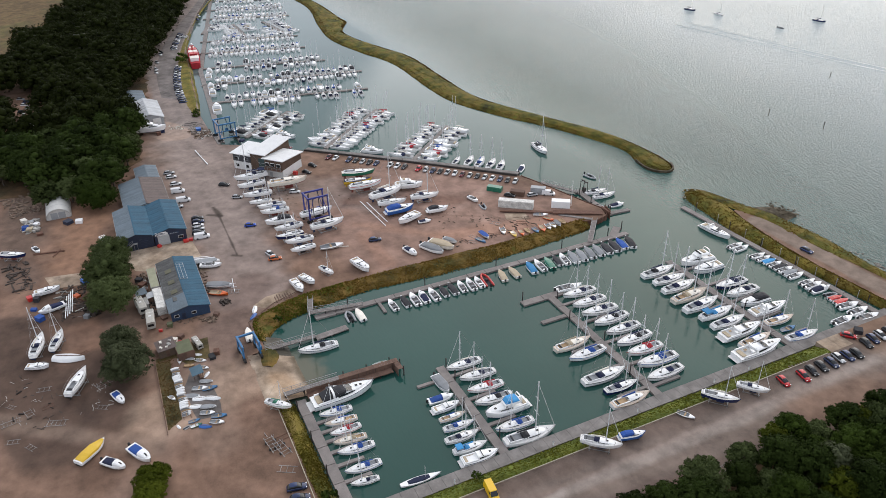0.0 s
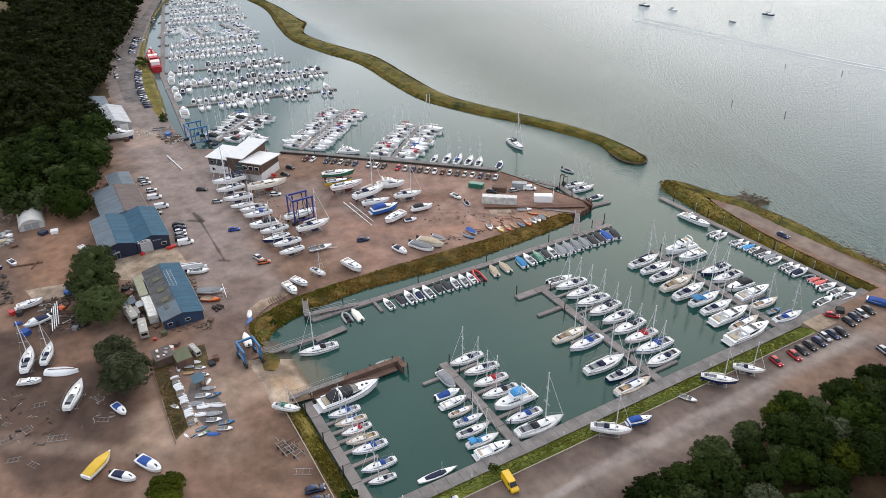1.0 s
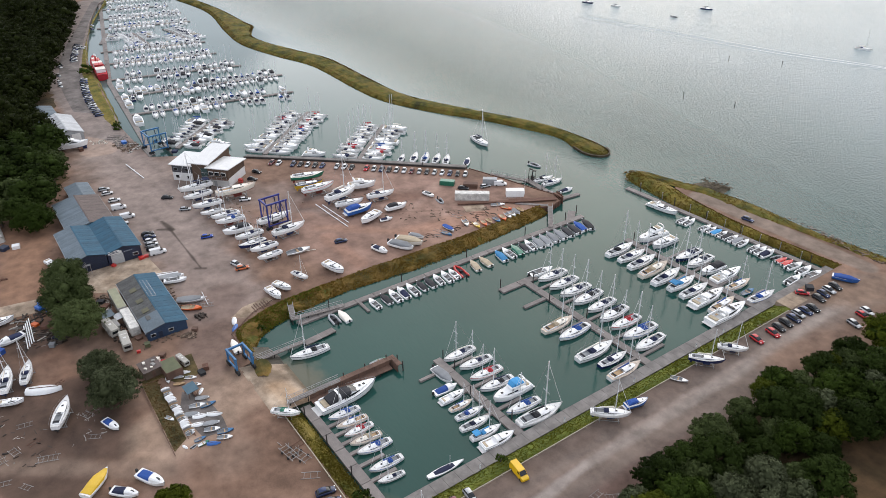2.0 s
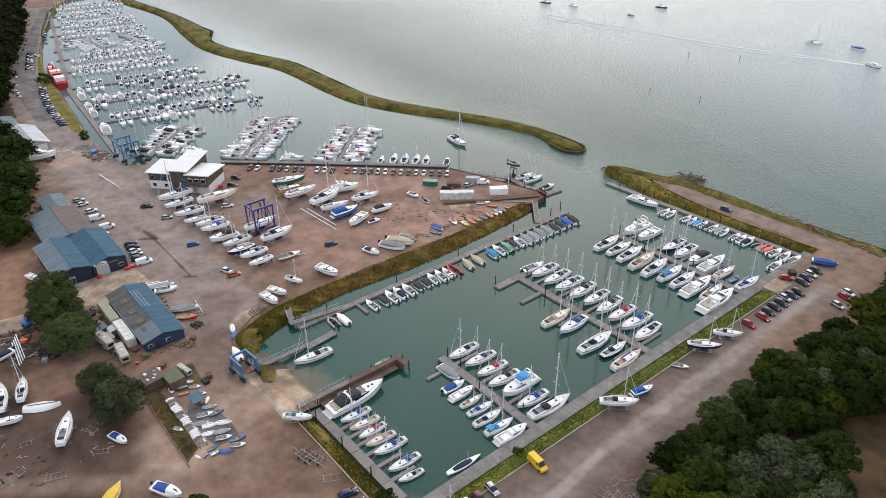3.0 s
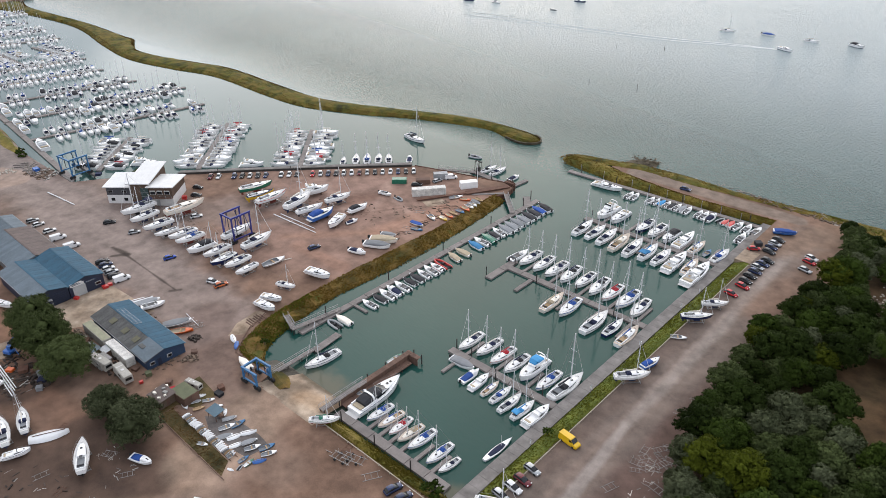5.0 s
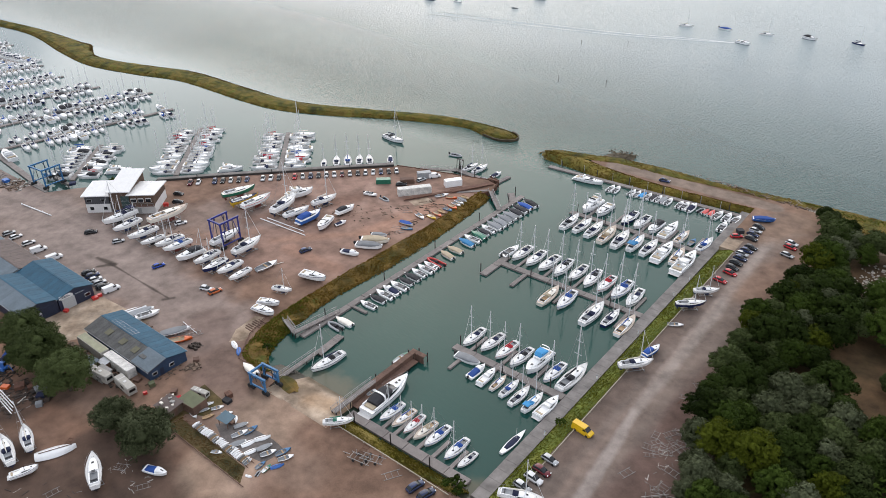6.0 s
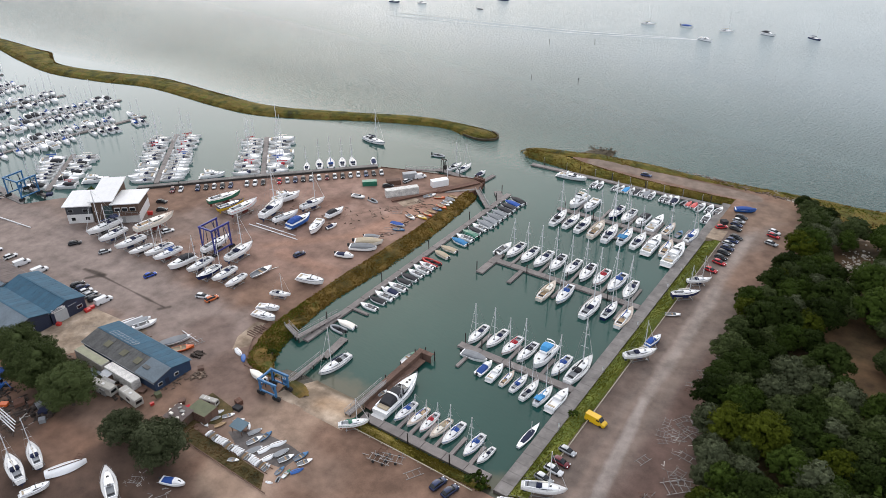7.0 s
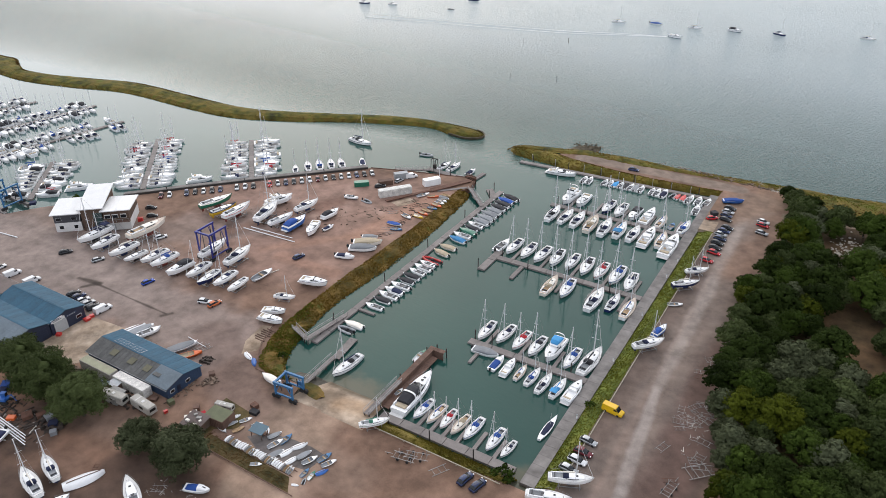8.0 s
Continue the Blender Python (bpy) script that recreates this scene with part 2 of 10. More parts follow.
M = {}
M["water"] = water_material()
GREY, LIGHT, RED, DARK = (0.172, 0.120, 0.099), (0.284, 0.191, 0.145), (0.285, 0.182, 0.143), (0.074, 0.048, 0.036)
M["ground"] = mixed("packed_gravel", ((0.125, 0.074, 0.050), (0.198, 0.121, 0.084), (0.268, 0.167, 0.119)), 0.05, wear=0.38, zones=(
    ((-222, 6, -140, 6), 22, 14, (0.235, 0.190, 0.165), 0.6),
    ((-125, 60, -95, 85), 26, 18, RED, 0.7),
    ((-120, 30, -90, 45), 14, 14, RED, 0.65),
    ((-150, 70, -120, 85), 10, 10, RED, 0.6),
    ((-160, 20, -128, 52), 10, 10, (0.225, 0.180, 0.158), 0.55),
    ((-140, 78, -112, 66), 1.6, 3, (0.36, 0.25, 0.20), 0.5),
    ((-116, 92, -104, 72), 1.4, 2.5, (0.37, 0.25, 0.20), 0.5),
    ((-106, 84, -88, 78), 1.4, 3, (0.37, 0.25, 0.20), 0.5),
    ((-150, 60, -126, 40), 0.6, 1.5, (0.14, 0.098, 0.08), 0.5),
    ((-118, 48, -98, 80), 0.5, 1.2, (0.15, 0.09, 0.066), 0.5),
    ((-92, 62, -84, 100), 4, 5, (0.378, 0.213, 0.145), 0.6),
    ((-112, 40, -92, 62), 2, 4, (0.357, 0.204, 0.138), 0.5),
    ((-104, 40, -84, 40), 2.5, 3, (0.326, 0.183, 0.127), 0.5),
    ((-130, 45, -112, 80), 3, 5, (0.157, 0.081, 0.055), 0.55),
    ((-155, 10, -100, 24), 4, 5, (0.137, 0.085, 0.063), 0.5),
    ((-228, 4, -90, -1), 12, 8, (0.270, 0.215, 0.188), 0.8),
    ((-235, 2, -350, 8), 10, 5, (0.235, 0.198, 0.180), 0.85),
    ((-350, 8, -545, 66), 11, 5, (0.235, 0.198, 0.180), 0.85),
    ((-90, 0, -62, -18), 7, 6, GREY, 0.75),
    ((-62, -18, -30, -22), 5, 6, (0.262, 0.179, 0.134), 0.6),
    ((-52, -16, -38, -30), 3, 4, LIGHT, 0.65),
    ((-38, -30, -5, -50), 5, 6, LIGHT, 0.5),
    ((-96, -38, -60, -33), 4, 5, LIGHT, 0.45),
    ((-110, -46, -76, -44), 4, 6, (0.210, 0.114, 0.073), 0.5),
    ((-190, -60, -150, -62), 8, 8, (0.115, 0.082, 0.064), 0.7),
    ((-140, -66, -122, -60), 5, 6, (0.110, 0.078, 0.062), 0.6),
    # dark earth, with the shade under the tree put into its colour
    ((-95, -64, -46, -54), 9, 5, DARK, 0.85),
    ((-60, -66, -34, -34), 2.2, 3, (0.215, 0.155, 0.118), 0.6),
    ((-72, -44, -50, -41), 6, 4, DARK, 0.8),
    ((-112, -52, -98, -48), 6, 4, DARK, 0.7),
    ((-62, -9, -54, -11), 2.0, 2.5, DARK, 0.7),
    ((17, -40, 17, 150), 11, 6, (0.145, 0.124, 0.110), 0.75),
    ((-141, 0, -109.5, -0.2), 0.25, 0.7, (0.045, 0.034, 0.028), 0.8),
    ((-147, -0.6, -139, 0.4), 0.7, 1.2, (0.05, 0.038, 0.03), 0.8),
    ((-142, -3.5, -139.5, 0.4), 0.5, 1.0, (0.05, 0.038, 0.03), 0.75),
    ((-110, -1.4, -108.5, 0.8), 0.7, 1.0, (0.05, 0.038, 0.03), 0.75),
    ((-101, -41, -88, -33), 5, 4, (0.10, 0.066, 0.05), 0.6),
    ((-49, -13, -45, -30), 8, 5, (0.392, 0.285, 0.208), 0.5),
    ((16, -40, 16.5, 150), 4, 5, (0.279, 0.206, 0.165), 0.3),
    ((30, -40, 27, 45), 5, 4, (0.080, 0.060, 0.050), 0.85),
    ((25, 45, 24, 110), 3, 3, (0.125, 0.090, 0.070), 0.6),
    ((22.5, -40, 18.5, 4), 1.4, 1.4, (0.330, 0.285, 0.255), 0.7),
    ((18.5, 4, 15.4, 38), 1.3, 1.4, (0.330, 0.285, 0.255), 0.7),
    ((15.4, 38, 14.4, 138), 1.6, 2.0, (0.320, 0.270, 0.235), 0.7),
    ((14.2, -40, 13.6, 120), 0.5, 1.6, (0.326, 0.229, 0.181), 0.2),
    ((9.5, 15, 9.5, 100), 2, 3, (0.131, 0.089, 0.069), 0.5),
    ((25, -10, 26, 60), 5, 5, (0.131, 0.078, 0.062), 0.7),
    ((20, 100, 27, 150), 5, 6, (0.210, 0.120, 0.077), 0.6),
    ((8, 140, 24, 162), 8, 8, (0.235, 0.150, 0.100), 0.65),
    ((-52, 161.4, 8, 161.6), 3.4, 1.6, (0.225, 0.175, 0.14), 0.85),
    ((-120, -45, -165, -42), 8, 8, (0.262, 0.145, 0.089), 0.7),
    ((-240, -8, -228, -2), 8, 2, (0.399, 0.285, 0.219), 0.55),
    ((-205, 16, -228, 12), 4, 5, (0.127, 0.085, 0.069), 0.6),
))
M["road"] = mixed("worn_asphalt", ((0.12, 0.105, 0.098), (0.16, 0.14, 0.13), (0.20, 0.178, 0.165)), 0.08, bump=0.02)
M["grass"] = mixed("rough_grass", ((0.055, 0.062, 0.010), (0.115, 0.105, 0.018), (0.175, 0.135, 0.026), (0.20, 0.15, 0.045)), 0.16, bump=0.25, bump_scale=2.2)
M["brown_grass"] = mixed("worn_brown_grass", ((0.040, 0.036, 0.012), (0.075, 0.060, 0.022), (0.115, 0.080, 0.036), (0.060, 0.058, 0.014)), 0.3, bump=0.15, bump_scale=3.0)
M["green_grass"] = mixed("mown_grass", ((0.066, 0.090, 0.014), (0.115, 0.138, 0.024), (0.165, 0.165, 0.031)), 0.25, bump=0.12, bump_scale=3.0)
M["bank"] = mixed("dry_reed_bank", ((0.050, 0.048, 0.012), (0.118, 0.080, 0.020), (0.195, 0.118, 0.032), (0.085, 0.092, 0.016)), 0.14, bump=0.3, bump_scale=2.0)
M["scrub"] = mixed("woodland_floor", ((0.038, 0.030, 0.013), (0.085, 0.054, 0.026), (0.125, 0.074, 0.038)), 0.07, bump=0.2)
M["field"] = mixed("stubble_field", ((0.100, 0.065, 0.028), (0.130, 0.085, 0.037), (0.085, 0.080, 0.025)), 0.02, bump=0.1)
M["mud"] = mixed("wet_mud", ((0.045, 0.042, 0.032), (0.075, 0.066, 0.05), (0.11, 0.095, 0.07)), 0.2, rough=0.55, bump=0.1)
M["slip"] = mixed("slip_concrete", ((0.20, 0.145, 0.10), (0.34, 0.26, 0.19), (0.48, 0.385, 0.295)), 0.16, bump=0.02, bump_scale=6, zones=(
    ((-46, -4, -39, -2), 2.5, 4, (0.36, 0.235, 0.14), 0.6),
    ((-56, -7, -50, -3), 2.5, 3, (0.16, 0.12, 0.085), 0.65),
    ((-53, 1.6, -38, 2.6), 1.2, 2.0, (0.115, 0.090, 0.058), 0.8),
    ((-58, -9, -37, -9), 0.5, 1.5, (0.19, 0.145, 0.11), 0.5),
))
M["quay"] = mixed("quay_concrete", ((0.15, 0.138, 0.128), (0.205, 0.188, 0.175), (0.26, 0.24, 0.225)), 0.3, bump=0.02, bump_scale=8, wear=0.3)
M["sand"] = mixed("sandy_earth", ((0.13, 0.095, 0.062), (0.19, 0.145, 0.10), (0.25, 0.19, 0.135)), 0.2, bump=0.04)
M["stone"] = mixed("bank_stone", ((0.12, 0.11, 0.10), (0.22, 0.20, 0.17), (0.32, 0.29, 0.25)), 0.5, bump=0.2, bump_scale=3)
M["dark_stone"] = mixed("weedy_stone", ((0.030, 0.026, 0.016), (0.075, 0.060, 0.038), (0.14, 0.115, 0.08)), 0.6, bump=0.25, bump_scale=3)
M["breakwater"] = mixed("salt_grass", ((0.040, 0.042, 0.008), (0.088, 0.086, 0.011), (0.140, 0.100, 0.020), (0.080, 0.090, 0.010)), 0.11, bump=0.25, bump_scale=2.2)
M["decking"] = mat("weathered_decking", (0.215, 0.19, 0.176), 0.85, grain=9, stain=0.6, amount=0.3, vary=0.14, bump=0.01)
M["old_wood"] = mat("dark_timber", (0.135, 0.078, 0.056), 0.85, grain=8, amount=0.35, vary=0.15, bump=0.01)
M["pile"] = mat("tarred_pile", (0.035, 0.03, 0.027), 0.7, amount=0.4)
M["rust"] = mat("rusty_sheet_pile", (0.13, 0.062, 0.04), 0.85, amount=0.45, stain=1.2)
M["white"] = mat("white_gelcoat", (0.87, 0.87, 0.86), 0.25, grain=3, stain=0.8, amount=0.05, vary=0.06)
M["offwhite"] = mat("cream_gelcoat", (0.78, 0.73, 0.64), 0.32, grain=3, stain=0.8, amount=0.08, vary=0.06)
M["deck"] = mat("grey_white_deck", (0.70, 0.69, 0.67), 0.6, grain=12, stain=1.5, amount=0.1, vary=0.08)
M["worn_deck"] = mat("worn_grey_deck", (0.46, 0.46, 0.45), 0.7, grain=9, stain=1.2, amount=0.2, vary=0.25)
M["teak"] = mat("teak_deck", (0.40, 0.27, 0.15), 0.7, grain=14, amount=0.25, vary=0.1)
M["buff_deck"] = mat("buff_deck", (0.60, 0.50, 0.41), 0.65, grain=14, amount=0.22, vary=0.12)
M["navy"] = mat("navy_gelcoat", (0.012, 0.022, 0.085), 0.25, amount=0.1)
M["green"] = mat("green_gelcoat", (0.02, 0.16, 0.10), 0.3, amount=0.12)
M["redpaint"] = mat("red_paint", (0.52, 0.035, 0.03), 0.35, amount=0.15, vary=0.1)
M["yellow"] = mat("yellow_paint", (0.66, 0.42, 0.03), 0.4, amount=0.12)
M["bluepaint"] = mat("blue_paint", (0.03, 0.13, 0.42), 0.4, amount=0.15, vary=0.1)
M["dark_blue_steel"] = mat("dark_blue_steel", (0.022, 0.03, 0.20), 0.45, amount=0.25)
M["sky_blue_steel"] = mat("sky_blue_steel", (0.04, 0.155, 0.32), 0.45, amount=0.3, stain=1.2)
M["orange"] = mat("orange_paint", (0.65, 0.12, 0.02), 0.4, amount=0.15)
M["canvas_blue"] = mat("blue_canvas", (0.02, 0.075, 0.30), 0.85, grain=10, amount=0.2, vary=0.2)
M["canvas_sky"] = mat("sky_blue_canvas", (0.05, 0.25, 0.50), 0.85, grain=10, amount=0.2, vary=0.2)
M["canvas_navy"] = mat("navy_canvas", (0.012, 0.018, 0.055), 0.85, grain=10, amount=0.3, vary=0.25)
M["canvas_black"] = mat("black_canvas", (0.022, 0.022, 0.026), 0.8, grain=10, amount=0.3, vary=0.3)
M["canvas_grey"] = mat("grey_canvas", (0.25, 0.26, 0.27), 0.85, grain=10, amount=0.2, vary=0.25)
M["canvas_red"] = mat("red_canvas", (0.40, 0.02, 0.03), 0.85, grain=10, amount=0.2)
M["canvas_tan"] = mat("tan_canvas", (0.45, 0.37, 0.26), 0.85, grain=10, amount=0.2)
M["glass"] = mat("dark_window", (0.012, 0.015, 0.018), 0.08, amount=0.2)
M["alloy"] = mat("aluminium_spar", (0.78, 0.79, 0.80), 0.4, metal=0.15, amount=0.1)
M["gear"] = mat("dark_deck_gear", (0.05, 0.05, 0.055), 0.5, amount=0.3)
M["steel"] = mat("galvanised_steel", (0.36, 0.36, 0.36), 0.55, metal=0.5, amount=0.3)
M["rubber"] = mat("black_rubber", (0.02, 0.02, 0.02), 0.8, amount=0.3)
M["hypalon"] = mat("grey_hypalon", (0.33, 0.34, 0.35), 0.6, amount=0.15, vary=0.15)
M["foul_red"] = mat("red_antifouling", (0.20, 0.045, 0.035), 0.85, amount=0.35)
M["foul_blue"] = mat("blue_antifouling", (0.025, 0.04, 0.10), 0.85, amount=0.35)
M["foul_black"] = mat("black_antifouling", (0.028, 0.028, 0.03), 0.85, amount=0.35)


from mathutils import geometry


# ---- helpers for building ----
def mesh_of(name, bm, material, smooth=False):
    me = bpy.data.meshes.new(name)
    bmesh.ops.recalc_face_normals(bm, faces=bm.faces)
    if smooth:
        for f in bm.faces:
            f.smooth = True
    bm.to_mesh(me)
    bm.free()
    me.materials.append(material)
    return me


def part(name, bm, material, parent=None, label="", smooth=False):
    """Links a bmesh as one mesh object, under a thing or a part."""
    ob = new(name, mesh_of(name, bm, material, smooth))
    if parent:
        ob.parent = parent
    return tagged(ob, label)


def thing(name, label, category, group="", m=None, kind=""):
    ob = tagged(new(name), label, category, group, kind)
    ob.empty_display_size = 0.3
    if m is not None:
        ob.matrix_basis = m
    return ob


def box(cx, cy, cz, sx, sy, sz, bm=None, bevel=0.0, m=None):
    """A box with its middle at cx, cy and its base at cz."""
    bm = bm or bmesh.new()
    made = bmesh.ops.create_cube(bm, size=1)["verts"]
    bmesh.ops.scale(bm, vec=(sx, sy, sz), verts=made)
    bmesh.ops.translate(bm, vec=(cx, cy, cz + sz / 2), verts=made)
    if m is not None:
        bmesh.ops.transform(bm, matrix=m, verts=made)
    if bevel:
        edges = {e for v in made for e in v.link_edges}
        bmesh.ops.bevel(bm, geom=list(edges), offset=bevel, segments=1, affect="EDGES")
    return bm


def rod(a, b, r1, r2=None, n=6, bm=None):
    """A tapered round bar from a to b."""
    bm = bm or bmesh.new()
    a, b = Vector(a), Vector(b)
    r2 = r1 if r2 is None else r2
    q = (b - a).to_track_quat("Z", "Y")
    rings = []
    for p, r in ((a, r1), (b, r2)):
        rings.append([bm.verts.new(p + q @ Vector((r * math.cos(2 * math.pi * k / n), r * math.sin(2 * math.pi * k / n), 0))) for k in range(n)])
    for k in range(n):
        bm.faces.new((rings[0][k], rings[0][(k + 1) % n], rings[1][(k + 1) % n], rings[1][k]))
    bm.faces.new(rings[0][::-1])
    bm.faces.new(rings[1])
    return bm


def loft(sections, closed=True, caps=True, bm=None):
    """A skin over sections, each a list of as many points."""
    bm = bm or bmesh.new()
    rows = [[bm.verts.new(p) for p in s] for s in sections]
    n = len(rows[0])
    for a, b in zip(rows, rows[1:]):
        for k in range(n if closed else n - 1):
            j = (k + 1) % n
            bm.faces.new((a[k], a[j], b[j], b[k]))
    if caps:
        bm.faces.new(rows[0][::-1])
        bm.faces.new(rows[-1])
    return bm


def resample(line, step):
    """Even points along a smooth curve through the corners of a line."""
    pts = [Vector((*p, 0)) if len(p) == 2 else Vector(p) for p in line]
    fine = []
    for i in range(len(pts) - 1):
        p0, p1, p2, p3 = pts[max(i - 1, 0)], pts[i], pts[i + 1], pts[min(i + 2, len(pts) - 1)]
        for k in range(12):
            t = k / 12
            fine.append(0.5 * (2 * p1 + (p2 - p0) * t + (2 * p0 - 5 * p1 + 4 * p2 - p3) * t * t + (3 * p1 - p0 - 3 * p2 + p3) * t ** 3))
    fine.append(pts[-1])
    run = [0.0]
    for a, b in zip(fine, fine[1:]):
        run.append(run[-1] + (b - a).length)
    n = max(2, round(run[-1] / step))
    out, j = [], 0
    for k in range(n + 1):
        s = run[-1] * k / n
        while j < len(run) - 2 and run[j + 1] < s:
            j += 1
        f = (s - run[j]) / max(run[j + 1] - run[j], 1e-9)
        out.append(fine[j].lerp(fine[j + 1], min(max(f, 0), 1)))
    return out


def between(line_a, line_b, profile, step=2.0, rough=0.12, flat=False, ends=""):
    """A strip of ground between two lines; profile: (share of the way, height). Vertices wander a little."""
    a = resample(line_a, step)
    b = resample(line_b, step)
    n = max(len(a), len(b))

    def pick(pts, k):
        s = k / (n - 1) * (len(pts) - 1)
        i = min(int(s), len(pts) - 2)
        return pts[i].lerp(pts[i + 1], s - i)
    rows = []
    for k in range(n):
        p, q = pick(a, k), pick(b, k)
        row = []
        sink = min(1.0, (n - 1 - k) / 4 if "end" in ends else 1.0, k / 4 if "start" in ends else 1.0) ** 0.5
        for s, z in profile:
            z = -0.5 + (z + 0.5) * sink
            v = p.lerp(q, s)
            w = noise.noise(Vector((v.x * 0.35, v.y * 0.35, 3.1)))
            u = noise.noise(Vector((v.x * 0.11, v.y * 0.11, 9.7)))
            edge = 0.0 if flat else 1.0
            row.append((v.x + edge * rough * 4 * w, v.y + edge * rough * 4 * u, z + rough * (w + 1.5 * u)))
        rows.append(row)
    return loft(rows, closed=False, caps=False)


def sheet(line, z, ragged=0.0):
    """A flat sheet inside an outline; ragged: how far its edge wanders."""
    if ragged:
        fine = []
        for (ax, ay), (bx, by) in zip(line, line[1:] + line[:1]):
            n = max(1, int(math.hypot(bx - ax, by - ay) / 2.0))
            for k in range(n):
                x, y = ax + (bx - ax) * k / n, ay + (by - ay) * k / n
                fine.append((x + ragged * noise.noise(Vector((x * 0.21, y * 0.21, 1.5))), y + ragged * noise.noise(Vector((x * 0.21, y * 0.21, 7.5)))))
        line = fine
    bm = bmesh.new()
    co, _, faces, *_ = geometry.delaunay_2d_cdt([Vector(p) for p in line], [], [list(range(len(line)))], 1, 1e-5)
    vs = [bm.verts.new((p.x, p.y, z)) for p in co]
    for f in faces:
        bm.faces.new([vs[i] for i in f])
    return bm


GROUND = 1.8

# ---- water and land ----
bm = bmesh.new()
bmesh.ops.create_grid(bm, x_segments=40, y_segments=40, size=3500)
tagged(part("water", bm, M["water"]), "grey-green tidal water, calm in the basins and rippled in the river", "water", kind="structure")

SHORE_BASIN = [(3.0, 155.5), (3.0, 131.4), (6.5, 131), (6.5, -2), (3, -6), (-3, -6), (-36, -6.2), (-36.5, -8.5), (-57, -8.5), (-58, -4), (-63, -4), (-71, -3.5), (-75, 3), (-78, 12), (-79, 35), (-79, 54),
               (-78.5, 78), (-79.5, 98), (-79.5, 109), (-77.8, 113.5), (-79.2, 119), (-84, 120.5), (-90, 118.5), (-110, 113), (-120.5, 109.5), (-144.5, 84.8), (-167, 61), (-182, 44.5)]
SHORE_WEST = [(-201, 22), (-207, 12.5), (-248, 12.2), (-289, 16.5), (-343.5, 22.2), (-383, 26.6), (-475, 49.5), (-534, 67.5), (-575, 95), (-590, 150), (-900, 190)]
SHORE_REST = [(-3000, 250), (-3000, -3000), (3000, -3000), (3000, 210), (300, 195), (120, 180), (55, 175.5), (34, 172), (20, 170), (-3, 168.5), (-16, 167.5), (-37, 166),
              (-55, 166), (-62, 163), (-62, 160.0), (-56, 158.2), (-40, 156.0), (-23, 155.4), (1, 156.9)]
outline = SHORE_BASIN + SHORE_WEST + SHORE_REST
bm = sheet(outline, GROUND)
rim = [v for v in bm.verts]
low = {}
for e in [e for e in bm.edges if len(e.link_faces) == 1]:
    for v in e.verts:
        if v not in low:
            low[v] = bm.verts.new((v.co.x, v.co.y, -1.0))
    bm.faces.new((e.verts[0], e.verts[1], low[e.verts[1]], low[e.verts[0]]))
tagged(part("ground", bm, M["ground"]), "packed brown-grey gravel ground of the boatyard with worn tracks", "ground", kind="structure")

# asphalt road along the far marina, and the fields and woodland floor behind
road_a = [(-276, 6.5), (-322, 13), (-357, 17.5), (-424, 34.5), (-490, 53.5), (-560, 78)]
road_b = [(-284, -0.5), (-322, 2), (-351, 6), (-402, 18), (-476, 43), (-545, 66)]
tagged(part("road", between(road_a, road_b, [(0, GROUND + 0.02), (0.5, GROUND + 0.05), (1, GROUND + 0.02)], 4, 0.0), M["road"]), "worn grey asphalt road beside the marina", "road", kind="structure")
tagged(part("field", sheet([(-330, -130), (-335, -70), (-440, -58), (-520, -30), (-800, -40), (-900, -500), (-330, -500)], GROUND + 0.03), M["field"]), "dry brown and green farm field behind the woods", "field", kind="structure")
tagged(part("woodland_floor", sheet([(-205, -19), (-285, -8), (-325, -3), (-400, 12), (-560, 55), (-560, -20), (-440, -54), (-330, -66), (-190, -70), (-180, -35)], GROUND + 0.015, 3.0), M["scrub"]),
       "dark leaf-strewn floor under the woods", "ground", kind="structure")
tagged(part("woodland_floor", sheet([(36, 20), (29.5, 50), (26.0, 72), (25.5, 96), (29, 120), (33, 147), (35, 155), (120, 160), (220, 60), (220, -60), (60, -60), (43, -20)], GROUND + 0.015, 3.0), M["scrub"]),
       "brown earth and leaf litter under the young wood", "ground", kind="structure")

tagged(part("concrete_apron", sheet([(-127.3, -33), (-127.1, -11.5), (-104, -9.6), (-104.5, -13.2), (-110.3, -13.4), (-110.4, -24), (-114, -30)], GROUND + 0.012), M["slip"]), "pale concrete apron before the workshop", "ground", kind="structure")
tagged(part("concrete_apron", sheet([(-122.5, -55), (-120, -42), (-112.5, -41.5), (-114.5, -53)], GROUND + 0.012), M["slip"]), "pale concrete pad among the clutter", "ground", kind="structure")

tagged(part("sandy_track", between([(25, 149.5), (36, 149.6), (48, 154), (70, 158)], [(25, 145.5), (37, 145.5), (49, 149.8), (70, 153)], [(0, GROUND + 0.03), (0.5, GROUND + 0.045), (1, GROUND + 0.03)], 3, 0.0), M["sand"]), "pale sandy track behind the wood's edge trees", "ground", kind="structure")
